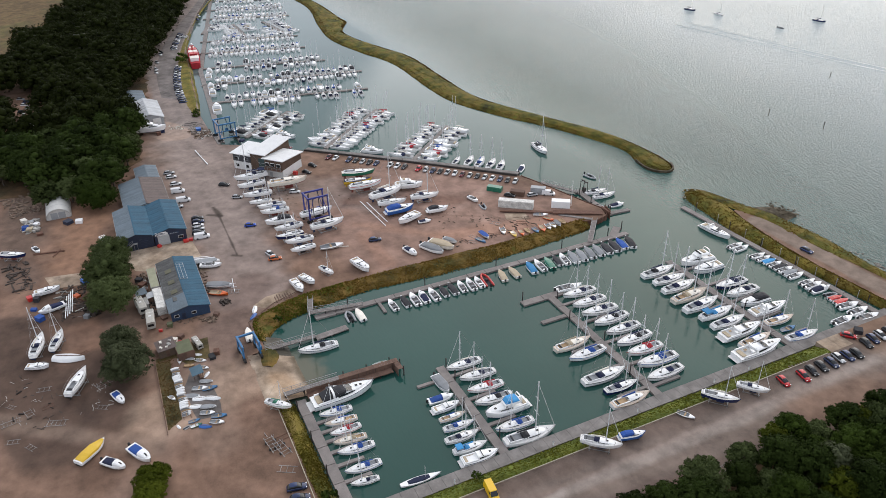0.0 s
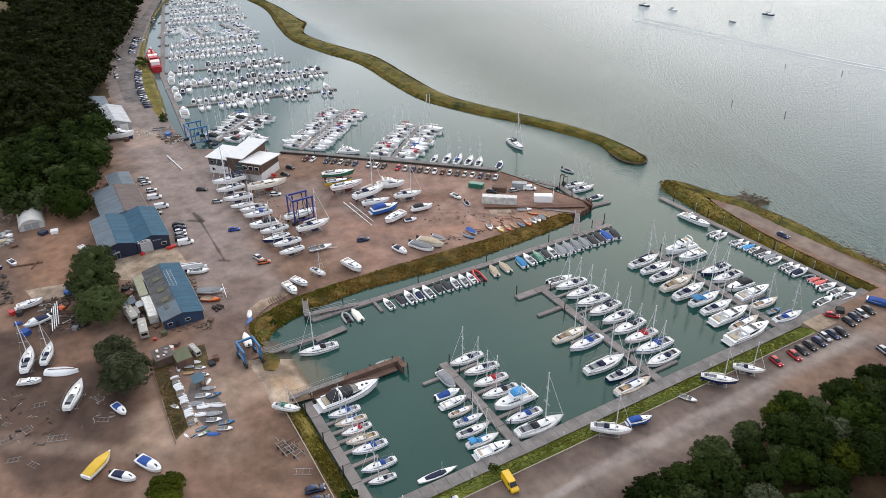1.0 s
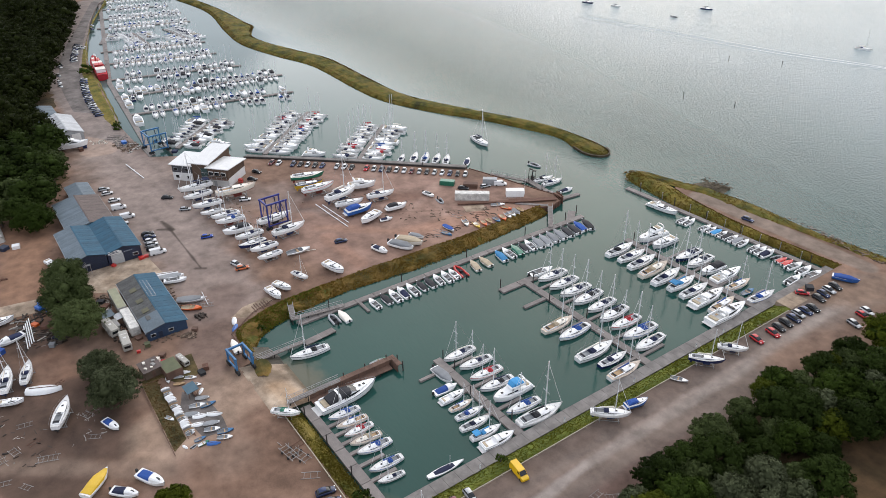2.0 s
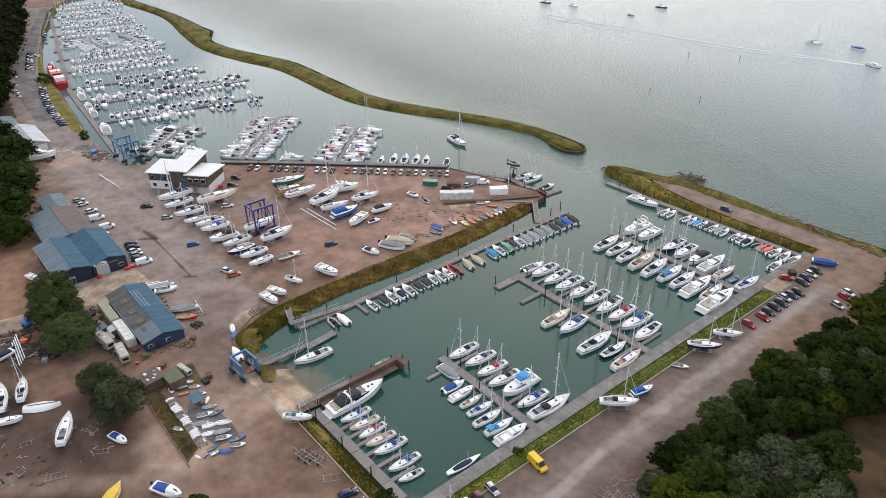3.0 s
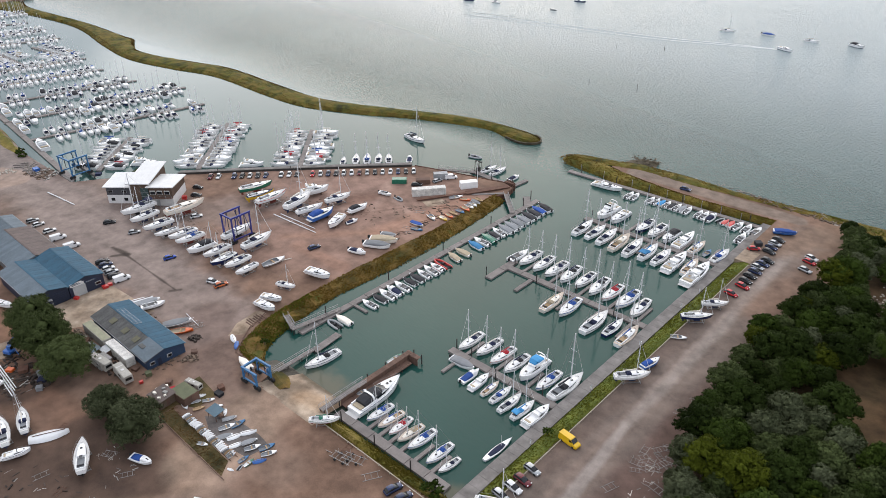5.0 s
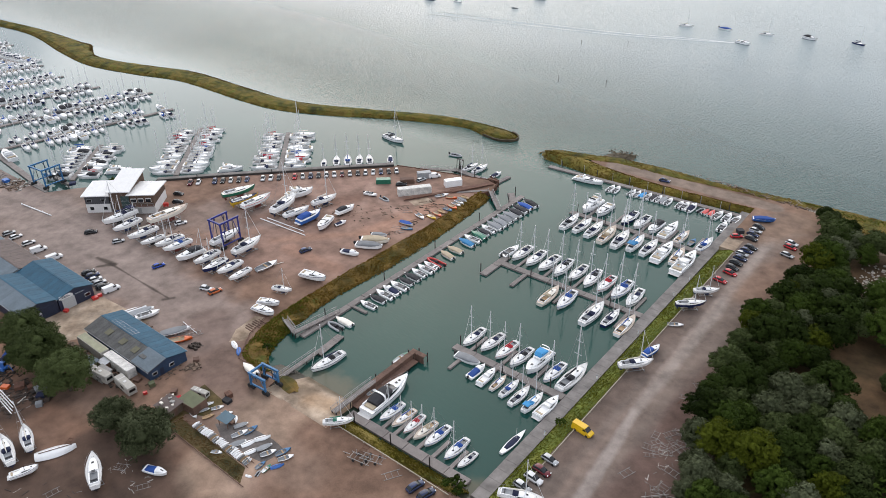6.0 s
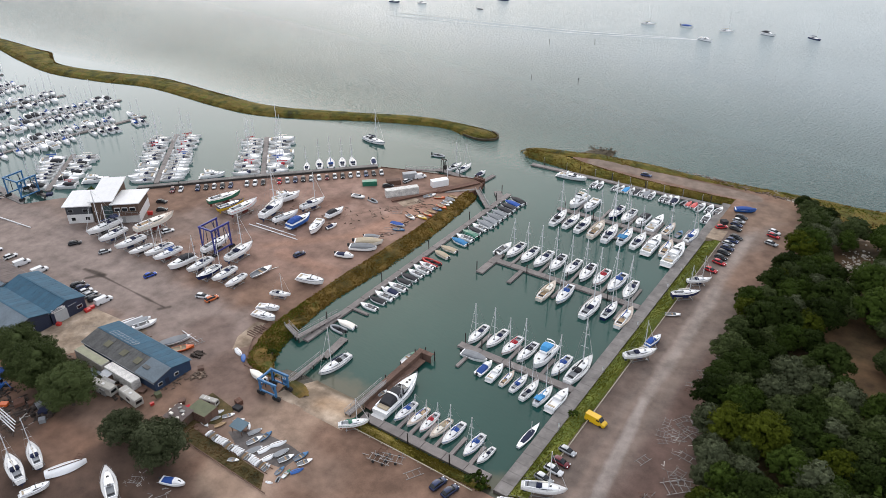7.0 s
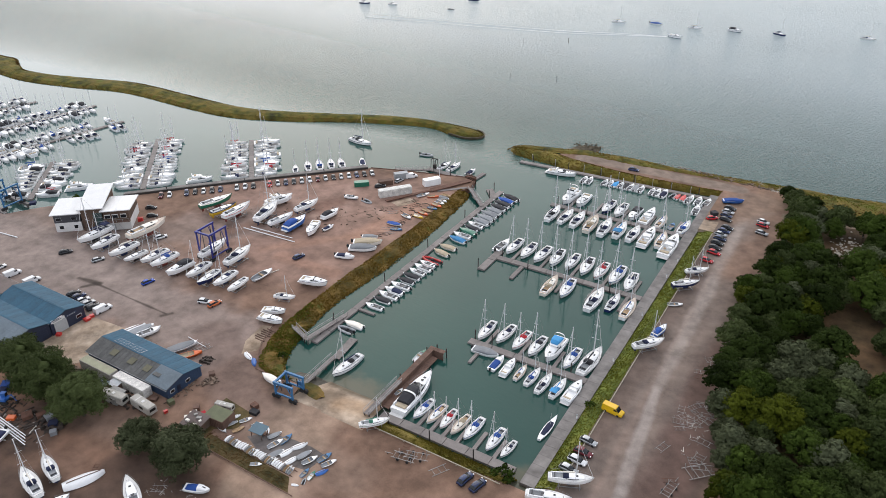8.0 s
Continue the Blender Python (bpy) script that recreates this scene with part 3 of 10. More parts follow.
# banks
tagged(part("reed_bank", between([(-62, -4.5), (-71.5, -4), (-75.8, 3), (-78.4, 12), (-79.4, 35), (-79.2, 54), (-78.8, 78), (-80, 98), (-80.5, 110)],
                                 [(-61, -2), (-66.5, -0.5), (-70, 5.5), (-72, 13), (-74, 30), (-73, 45), (-72.3, 60), (-73, 80), (-75, 104), (-76.5, 111.5)],
                                 [(0, GROUND + 0.03), (0.2, GROUND + 0.3), (0.5, 1.4), (0.8, 0.5), (1, -0.3)], 1.5, 0.16), M["bank"]), "steep bank of dry grass and reeds above the basin", "bank", kind="structure")
tagged(part("grass_bank", between([(-36.5, -6.6), (-20, -6.6), (-2, -6.4)], [(-36.5, -2.7), (-20, -2.7), (-1, -2.7)], [(0, GROUND + 0.04), (0.35, GROUND + 0.15), (0.75, 0.9), (1, -0.2)], 1.2, 0.1), M["grass"]),
       "narrow olive grass bank behind the pontoon", "bank", kind="structure")
tagged(part("grass_verge", between([(2.9, -3), (3.1, 60), (3.2, 123.4)], [(7.0, -3), (7.2, 60), (7.6, 123.4)], [(0, 0.55), (0.25, 1.0), (0.7, GROUND + 0.08), (1, GROUND + 0.03)], 1.5, 0.05), M["green_grass"]),
       "mown grass verge sloping to the quay walk", "verge", kind="structure")
BREAK_N = [(-585, 140), (-552, 134), (-469, 139), (-418, 138), (-402, 138.3), (-391, 133), (-375, 126.5), (-350, 128.5), (-322, 136), (-296, 142), (-253, 141), (-215.5, 141.5), (-179.5, 154), (-145, 168), (-120, 171.5), (-108, 171), (-102.3, 168.6), (-100.2, 165.4)]
BREAK_S = [(-585, 112), (-535, 122), (-466, 128), (-399, 117), (-359, 113), (-322, 119), (-289, 127), (-241.5, 126), (-214.5, 127.5), (-188, 137), (-161, 151), (-130, 162.5), (-114.4, 160.2), (-106, 159.4), (-102, 161), (-100.2, 163.6)]
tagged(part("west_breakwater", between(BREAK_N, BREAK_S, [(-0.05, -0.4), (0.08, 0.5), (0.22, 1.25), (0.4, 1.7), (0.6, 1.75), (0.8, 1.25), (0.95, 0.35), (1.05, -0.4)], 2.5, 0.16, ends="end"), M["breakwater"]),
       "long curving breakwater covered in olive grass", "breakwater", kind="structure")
wall_run = resample([(-115, 160.0), (-107.5, 158.7), (-102.4, 160.2), (-99.7, 164), (-101.4, 168.2), (-106, 170.9)], 1.0)
tagged(part("breakwater_kerb", loft([[(p.x, p.y, -0.8), (p.x, p.y, 0.85 + 0.08 * noise.noise(p * 0.8)), (p.x + q.x, p.y + q.y, 0.85), (p.x + q.x, p.y + q.y, -0.8)]
                                     for p, q in ((p, (Vector((-107, 165.5, 0)) - p).normalized() * 0.7) for p in wall_run)]), M["dark_stone"]), "dark stone kerb round the breakwater's head", "breakwater", kind="structure")
tagged(part("east_breakwater", between([(-84.5, 157), (-84, 162), (-79.5, 165), (-66, 168.5), (-55, 172), (-37, 174), (-16, 171.5), (-3, 173.5), (20, 175.8), (40, 176), (60, 179), (130, 183)],
                                       [(-79, 154), (-74, 157), (-68, 159), (-60, 161.5), (-50, 164.5), (-36, 164.2), (-16, 165.8), (-2, 166.8), (20, 168), (40, 170), (60, 172), (130, 176)],
                                       [(0, -0.4), (0.15, 0.7), (0.4, 1.9), (0.7, GROUND + 0.35), (1, GROUND + 0.03)], 2, 0.15, ends="start"), M["breakwater"]),
       "river bank of the breakwater with rough olive grass", "breakwater", kind="structure")
tagged(part("inner_bank", between([(-82, 158), (-70, 160.5), (-56, 158), (-40, 155.8), (-23, 155.2), (3, 156.6)], [(-80, 153.8), (-63, 151.6), (-48, 150.4), (-21, 152.6), (-8, 153.6), (3, 155)],
                                  [(0, GROUND + 0.05), (0.3, GROUND + 0.35), (0.7, 1.2), (1, -0.3)], 1.5, 0.13, ends="start"), M["grass"]), "dry grass bank behind the outer pontoon", "bank", kind="structure")
tagged(part("stone_spit", between([(-66, 168), (-60, 178), (-53, 180)], [(-50, 170), (-50, 174), (-50, 178)], [(0, -0.3), (0.3, 0.7), (0.6, 0.9), (1, -0.3)], 1.2, 0.25), M["dark_stone"]), "small spit of dark stones in the river", "stones", kind="structure")
tagged(part("scrub_bank", between([(14, 172.6), (22, 173.6), (40, 176.4), (60, 179.4), (130, 183.4)], [(17, 168), (26, 165), (36, 160), (60, 156), (130, 160)], [(0, -0.2), (0.12, 1.0), (0.3, GROUND + 0.25), (0.65, GROUND + 0.35), (1, GROUND + 0.02)], 2, 0.14), M["breakwater"]),
       "rough green and brown scrub along the river bank", "bank", kind="structure")
# marina side bank and verge
tagged(part("marina_verge", between([(-252, 12.6), (-289, 17), (-343, 22.6), (-383, 27.2), (-475, 50.5), (-560, 84)], [(-252, 9.8), (-275, 9.5), (-322, 14.5), (-357, 19), (-424, 36), (-552, 78)],
                                    [(-0.15, -0.4), (0, 1.5), (0.3, GROUND + 0.3), (1, GROUND + 0.06)], 2.5, 0.1), M["grass"]), "olive verge between road and marina", "verge", kind="structure")
# the slipway
bm = between([(-57.4, -8.9), (-36.2, -8.9)], [(-53, 6), (-38.4, 6)], [(0, GROUND + 0.006), (0.2, GROUND + 0.004), (0.5, 0.85), (1, -0.9)], 1.0, 0.015, flat=True)
tagged(part("slipway", bm, M["slip"]), "pale stained concrete slipway running into the water", "slipway", kind="structure")
tagged(part("mud_shore", between([(-57, -8.4), (-58, -4.5), (-64, -4)], [(-50, 3), (-56, 3), (-63, 2)], [(0, GROUND - 0.05), (0.4, 0.9), (1, -0.3)], 1, 0.1), M["mud"]), "wet mud and stones beside the slipway", "shore", kind="structure")


tagged(part("grass_hump", between([(-58.2, -5.4), (-55, -6.0), (-51.5, -6.2)], [(-57.2, -0.8), (-54, -0.6), (-49.6, -2.4)], [(0, GROUND + 0.03), (0.35, GROUND + 0.3), (0.75, 1.2), (1, -0.2)], 1.0, 0.12), M["bank"]), "tussocky brown grass hump beside the jetty", "bank", kind="structure")


# ---- quays ----
def slabs(name, label, category, x0, y0, x1, y1, z, thick, size, material):
    """A walk of slabs between two corners of its rectangle, along its longer side; each slab is a piece."""
    top = thing(name, label, category, kind="structure")
    along_y = abs(y1 - y0) > abs(x1 - x0)
    length = abs(y1 - y0) if along_y else abs(x1 - x0)
    n = max(1, round(length / size))
    gap, step = 0.05, length / n
    w = abs(x1 - x0) if along_y else abs(y1 - y0)
    bm = box(0, 0, 0, w if along_y else step - gap, step - gap if along_y else w, thick)
    me = mesh_of("slab", bm, material)
    for k in range(n):
        s = new("slab", me)
        s.parent = top
        f = (k + 0.5) / n
        s.location = ((x0 + x1) / 2 if along_y else x0 + (x1 - x0) * f, y0 + (y1 - y0) * f if along_y else (y0 + y1) / 2, z - thick + 0.012 * noise.noise(Vector((k * 1.7, x0, y0))))
    return top


slabs("quay_walk", "grey concrete quay walk along the basin's edge", "quay", -0.3, -3.5, 2.95, 154.5, 0.75, 1.2, 3.1, M["quay"])
slabs("quay_pad", "concrete pad beside the quay walk", "quay", 3.0, 123.6, 7.8, 131.4, 1.86, 2.2, 4.0, M["slip"])


# ---- pontoons ----
def pile(x, y, top, parent, r=0.16):
    return part("guide_post", rod((x, y, -1.2), (x, y, top), r, r * 0.9, 7), M["pile"], parent)


def pontoon(label, ax, ay, bx, by, width, fingers=(), piles=(), z=0.55, section=6.0):
    """A floating walk from a to b in sections, with fingers (distance along, side, length) and piles (distance, side)."""
    top = thing("pontoon", label, "pontoon")
    a, b = Vector((ax, ay, 0)), Vector((bx, by, 0))
    length = (b - a).length
    ang = math.degrees(math.atan2(by - ay, bx - ax))
    top.matrix_basis = pose(ax, ay, 0, 0, 0, ang)
    n = max(1, round(length / section))
    step = length / n
    me = mesh_of("deck_section", box(0, 0, -0.35, step - 0.12, width, z + 0.35, bevel=0.03), M["decking"])
    for k in range(n):
        d = new("deck_section", me)
        d.parent, d.location = top, ((k + 0.5) * step, 0, 0.015 * (k % 3))
    for s, side, long in fingers:
        bm = box(s, side * (width / 2 + long / 2), -0.3, 0.9, long, z + 0.27, bevel=0.03)
        f = part("finger", bm, M["decking"], top)
    for s, side in piles:
        pile(s, side * (width / 2 + 0.25), 3.4, top)
    return top


pontoon("grey floating pontoon below the grass bank with berthed boats", -36.6, -1.2, -2.6, -1.2, 2.4, [(k, 1, 6.0) for k in (9.2, 12.6, 15.8, 19.4, 23.6, 28.5)], [(3, -1), (14, -1), (25, -1)])
pontoon("grey floating pontoon with yachts on both sides", -33, 33.6, -0.4, 33.6, 2.2, [(k, s, 7.0) for k in (4.5, 14, 23.5, 31) for s in (-1, 1)], [(1, 1), (6, 1), (16, -1), (28, 1)])
pontoon("long grey floating pontoon with a dog-legged end", -47.5, 75.6, -0.4, 75.6, 2.2, [(k, s, 8.0) for k in (5.5, 15, 25, 35, 44) for s in (1,)] + [(k, -1, 8.0) for k in (24.5, 34, 43.5)], [(2, 1), (12, -1), (24, 1), (38, -1)])
pontoon("short pontoon arm lying across the long pontoon", -47.6, 66.5, -47.6, 80, 2.4, (), [(1, 1)])
pontoon("short floating finger off the long pontoon", -37.4, 66.5, -37.4, 74.4, 1.3)
pontoon("grey floating pontoon crowded with cruising yachts", -47.5, 118.8, -0.4, 118.8, 2.2, [(k, s, 8.5) for k in (6.5, 16, 25.5, 35, 44) for s in (-1, 1)], [(2, 1), (14, -1), (30, 1)])
pontoon("narrow pontoon for small motor boats under the reed bank", -67.6, 12, -67.6, 119, 2.0, [(k, -1, 5.2) for k in (12, 18.5, 22, 28)], [(10, 1), (34, 1), (58, 1), (82, 1), (100, 1)])
pontoon("outer pontoon lined with small boats", -74, 148.2, 1, 151.5, 2.0, (), [(5, 1), (20, 1), (33, 1), (46, 1), (60, 1), (70, 1)])
pontoon("pontoon along the marina quay", -182.5, 47, -121, 111.5, 2.2, (), [(12, -1), (40, -1), (70, -1)])
pontoon("floating stage off the point of the yard", -102.5, 123.4, -80.5, 121.6, 2.4, (), [(2, 1), (4, -1), (12, -1), (20, 1)])
pontoon("short floating stage for visiting boats", -81.6, 122.8, -81.0, 130.4, 1.7)
pontoon("short raft beside the small-boat pontoon", -72.4, 118.6, -67.4, 112.8, 2.6, (), [(1, 1)])
pontoon("marina pontoon packed with yachts and cruisers", -213, 25.6, -238, 51.8, 2.0)
pontoon("marina pontoon packed with yachts", -184.8, 52.8, -221, 90.6, 2.0, section=9)
pontoon("marina pontoon packed with large yachts", -156, 80.6, -185, 110.4, 2.0)
pontoon("long walk pontoon along the marina's edge", -212, 15, -325, 25.6, 2.4, section=12)
pontoon("long walk pontoon along the marina's edge", -325, 25.6, -384, 38, 2.4, section=12)
pontoon("long walk pontoon along the marina's edge", -384, 38, -545, 72, 2.4, section=15)


# ---- boats ----
def ring(x, w, z, up, n=8, flat=0.0):
    """Half a rounded section across the boat at x: from one side over the top to the other."""
    out = []
    for k in range(n + 1):
        a = math.pi * k / n
        c, s = math.cos(a), math.sin(a)
        p = 0.6
        out.append((x, math.copysign(abs(c) ** p, c) * w, z + up * abs(s) ** p))
    return out


def beam(u, b, stern=0.72, full=0.42, bow=2.1):
    if u > full:
        return b / 2 * max(0.0, 1 - ((u - full) / (1 - full)) ** bow)
    return b / 2 * (1 - (1 - stern) * ((full - u) / full) ** 2)


def hull(thing_, L, B, free, rise, draft, side, bottom, deck, stern=0.72, full=0.42, bow=2.1, stripe=None, afloat=False, boot=True):
    """Topsides, underbody and deck of a boat, with its bow towards +x and its waterline at z = 0."""
    N = 12
    us = [k / N for k in range(N)] + [0.965, 1.0]
    sec = []
    for u in us:
        w = max(beam(u, B, stern, full, bow), 0.03)
        x = -L / 2 + L * u
        z = free + rise * (u ** 2) - 0.12 * math.sin(math.pi * u)
        rake = 0.07 * L * max(0, u - 0.75) / 0.25
        sec.append((x, w, z, rake))
    top = loft([[(x - r, w * 0.88, -0.02), (x - r * 0.4, w * 0.98, z * 0.55), (x, w, z)] for x, w, z, r in sec], closed=False, caps=False)
    loft([[(x - r, -w * 0.88, -0.02), (x - r * 0.4, -w * 0.98, z * 0.55), (x, -w, z)] for x, w, z, r in sec], closed=False, caps=False, bm=top)
    x, w, z, r = sec[0]
    top.faces.new([top.verts.new(p) for p in ((x, w * 0.88, -0.02), (x, w * 0.98, z * 0.55), (x, w, z), (x, -w, z), (x, -w * 0.98, z * 0.55), (x, -w * 0.88, -0.02))])
    bmesh.ops.remove_doubles(top, verts=top.verts, dist=0.004)
    part("hull", top, side, thing_)
    low = loft([[(x - r, w * 0.88, -0.02), (x - r * 1.3, w * 0.6, -draft * 0.6), (x - r * 1.6, 0, -draft * (1 - max(0, (x / L - 0.2)) * 1.6)), (x - r * 1.3, -w * 0.6, -draft * 0.6), (x - r, -w * 0.88, -0.02)]
                for x, w, z, r in sec], closed=False, caps=False)
    if afloat:
        low.free()
        bt = bmesh.new()
        for s in (1, -1) if boot else ():
            loft([[(x - r, s * (w * 0.88 + 0.014), -0.02), (x - r * 0.86, s * (w * 0.905 + 0.016), z * 0.16)] for x, w, z, r in sec], closed=False, caps=False, bm=bt)
        if boot:
            part("boot_top", bt, bottom, thing_, "dark band at the waterline")
        else:
            bt.free()
    else:
        part("underbody", low, bottom, thing_)
    dk = loft([[(x, w - 0.03, z - 0.03), (x, w * 0.5, z + 0.03), (x, 0, z + 0.05), (x, -w * 0.5, z + 0.03), (x, -w + 0.03, z - 0.03)] for x, w, z, r in sec if w > 0.04], closed=False, caps=False)
    part("deck", dk, deck, thing_)
    if stripe:
        st = bmesh.new()
        for s in (1, -1):
            loft([[(x, s * (w + 0.012), z - 0.16), (x, s * (w + 0.016), z - 0.03)] for x, w, z, r in sec], closed=False, caps=False, bm=st)
        part("rubbing_strake", st, stripe, thing_)
    return sec


def yacht(label, side="white", bottom="foul_black", deck="deck", cover=None, hood=None, stripe=None, keel=False, mast=11.4, bimini=None, rig=True):
    """A ten-metre sailing yacht."""
    t = thing("sailing_yacht", label, "boat")
    hull(t, 10, 3.1, 0.9, 0.38, 0.5, M[side], M[bottom], M[deck], stern=0.58, full=0.45, bow=2.0, stripe=M[stripe] if stripe else None, afloat=not keel)
    roof = loft([ring(-1.0, 1.02, 0.85, 0.52), ring(0.6, 0.98, 0.85, 0.50), ring(2.0, 0.72, 0.88, 0.36), ring(3.1, 0.36, 0.95, 0.12)], closed=True)
    c = part("coachroof", roof, M["white" if side != "offwhite" else "offwhite"], t)
    for s in (1, -1):
        part("window", loft([[(-0.8, s * 1.03, 1.02), (-0.8, s * 0.99, 1.2)], [(0.7, s * 1.0, 1.03), (0.7, s * 0.95, 1.19)], [(1.7, s * 0.81, 1.03), (1.7, s * 0.75, 1.12)]], closed=False, caps=False), M["glass"], c)
    part("hatch", box(1.3, 0, 1.30, 0.5, 0.5, 0.06, bevel=0.02), M["glass"], c)
    part("hatch", box(3.4, 0, 1.07, 0.5, 0.5, 0.07, bevel=0.02), M["glass"], t)
    part("companionway", box(-1.25, 0, 1.34, 0.65, 0.66, 0.05, bevel=0.01), M["gear"], c)
    part("binnacle", box(-3.55, 0, 0.93, 0.2, 1.3, 0.4, bevel=0.04), M["gear"], t)
    well = bmesh.new()
    for s in (1, -1):
        box(-2.7, s * 0.85, 0.88, 3.2, 0.24, 0.32, well, 0.04)
    box(-4.25, 0, 0.88, 0.2, 1.9, 0.22, well, 0.03)
    part("coaming", well, M["white"], t)
    # flat sole; the grey one has the cockpit well's shade in its colour
    part("cockpit_sole", box(-2.7, 0, 0.885, 3.0, 1.4, 0.05), M["teak"] if deck == "buff_deck" else M["canvas_grey"], t)
    if hood:
        part("sprayhood", loft([ring(-1.75, 0.95, 0.95, 0.75, 6), ring(-1.2, 0.95, 0.95, 0.85, 6), ring(-0.5, 0.85, 1.2, 0.25, 6)]), M[hood], t)
    if bimini:
        part("bimini", loft([ring(-4.2, 1.1, 2.1, 0.2, 6), ring(-2.4, 1.1, 2.1, 0.3, 6)]), M[bimini], t)
    if rig:
        spar = rod((1.0, 0, 0.9), (1.0, 0, mast), 0.12, 0.10)
        for z, w in ((0.45 * mast, 0.9), (0.70 * mast, 0.7)):
            rod((1.0, -w, z), (1.0, w, z), 0.04, 0.04, 4, spar)
        part("mast", spar, M["alloy"], t)
        part("boom", rod((0.9, 0, 2.15), (-3.0, 0, 2.05), 0.09, 0.08), M["alloy"], t)
        part("sail_cover", loft([[(0.7 - 3.4 * f, (0.17 - 0.07 * f) * math.cos(a), 2.32 - 0.1 * f + (0.24 - 0.12 * f) * math.sin(a)) for a in (0.0, 1.05, 2.1, 3.14, 4.2, 5.2)] for f in (0.0, 0.5, 1.0)]), M[cover or "offwhite"], t)
        part("forestay", rod((4.75, 0, 1.25), (1.05, 0, mast * 0.95), 0.05, 0.03, 4), M["white"], t, "furled foresail on its stay")
        wire = rod((-4.8, 0, 1.0), (0.98, 0, mast), 0.02, 0.02, 3)
        for s in (1, -1):
            rod((0.8, s * 1.5, 1.0), (1.0, 0, mast * 0.9), 0.02, 0.02, 3, wire)
        part("rigging", wire, M["steel"], t)
    rail = bmesh.new()
    for s in (1, -1):
        for x, w in ((-4.6, 1.15), (-2, 1.5), (0.5, 1.55), (3, 1.0), (4.6, 0.25)):
            rod((x, s * w, 1.0), (x, s * w, 1.6), 0.02, 0.02, 4, rail)
        for (xa, wa), (xb, wb) in zip(((-4.6, 1.15), (-2, 1.5), (0.5, 1.55), (3, 1.0)), ((-2, 1.5), (0.5, 1.55), (3, 1.0), (4.6, 0.25))):
            rod((xa, s * wa, 1.58), (xb, s * wb, 1.58), 0.016, 0.016, 3, rail)
    part("guard_rail", rail, M["steel"], t)
    if keel:
        part("keel", loft([[(x0, 0.12 * s, z) for x0, s in ((-1.2 + d, 1), (1.2 - d * 0.2, 0.4), (1.2 - d * 0.2, -0.4), (-1.2 + d, -1))] for z, d in ((-0.35, 0.0), (-1.5, 0.5))]), M[bottom], t)
        part("rudder", box(-4.2, 0, -1.3, 0.6, 0.08, 1.3), M[bottom], t)
        cr = bmesh.new()
        for x in (-2.6, 2.0):
            box(x, 0, -1.62, 0.16, 2.8, 0.14, cr)
            for s in (1, -1):
                rod((x, s * 1.3, -1.5), (x, s * 1.15, -0.1), 0.06, 0.06, 5, cr)
        for s in (1, -1):
            box(-0.3, s * 0.7, -1.62, 5.2, 0.14, 0.12, cr)
        part("cradle", cr, M["steel"], t, "galvanised steel boat cradle")
    return t


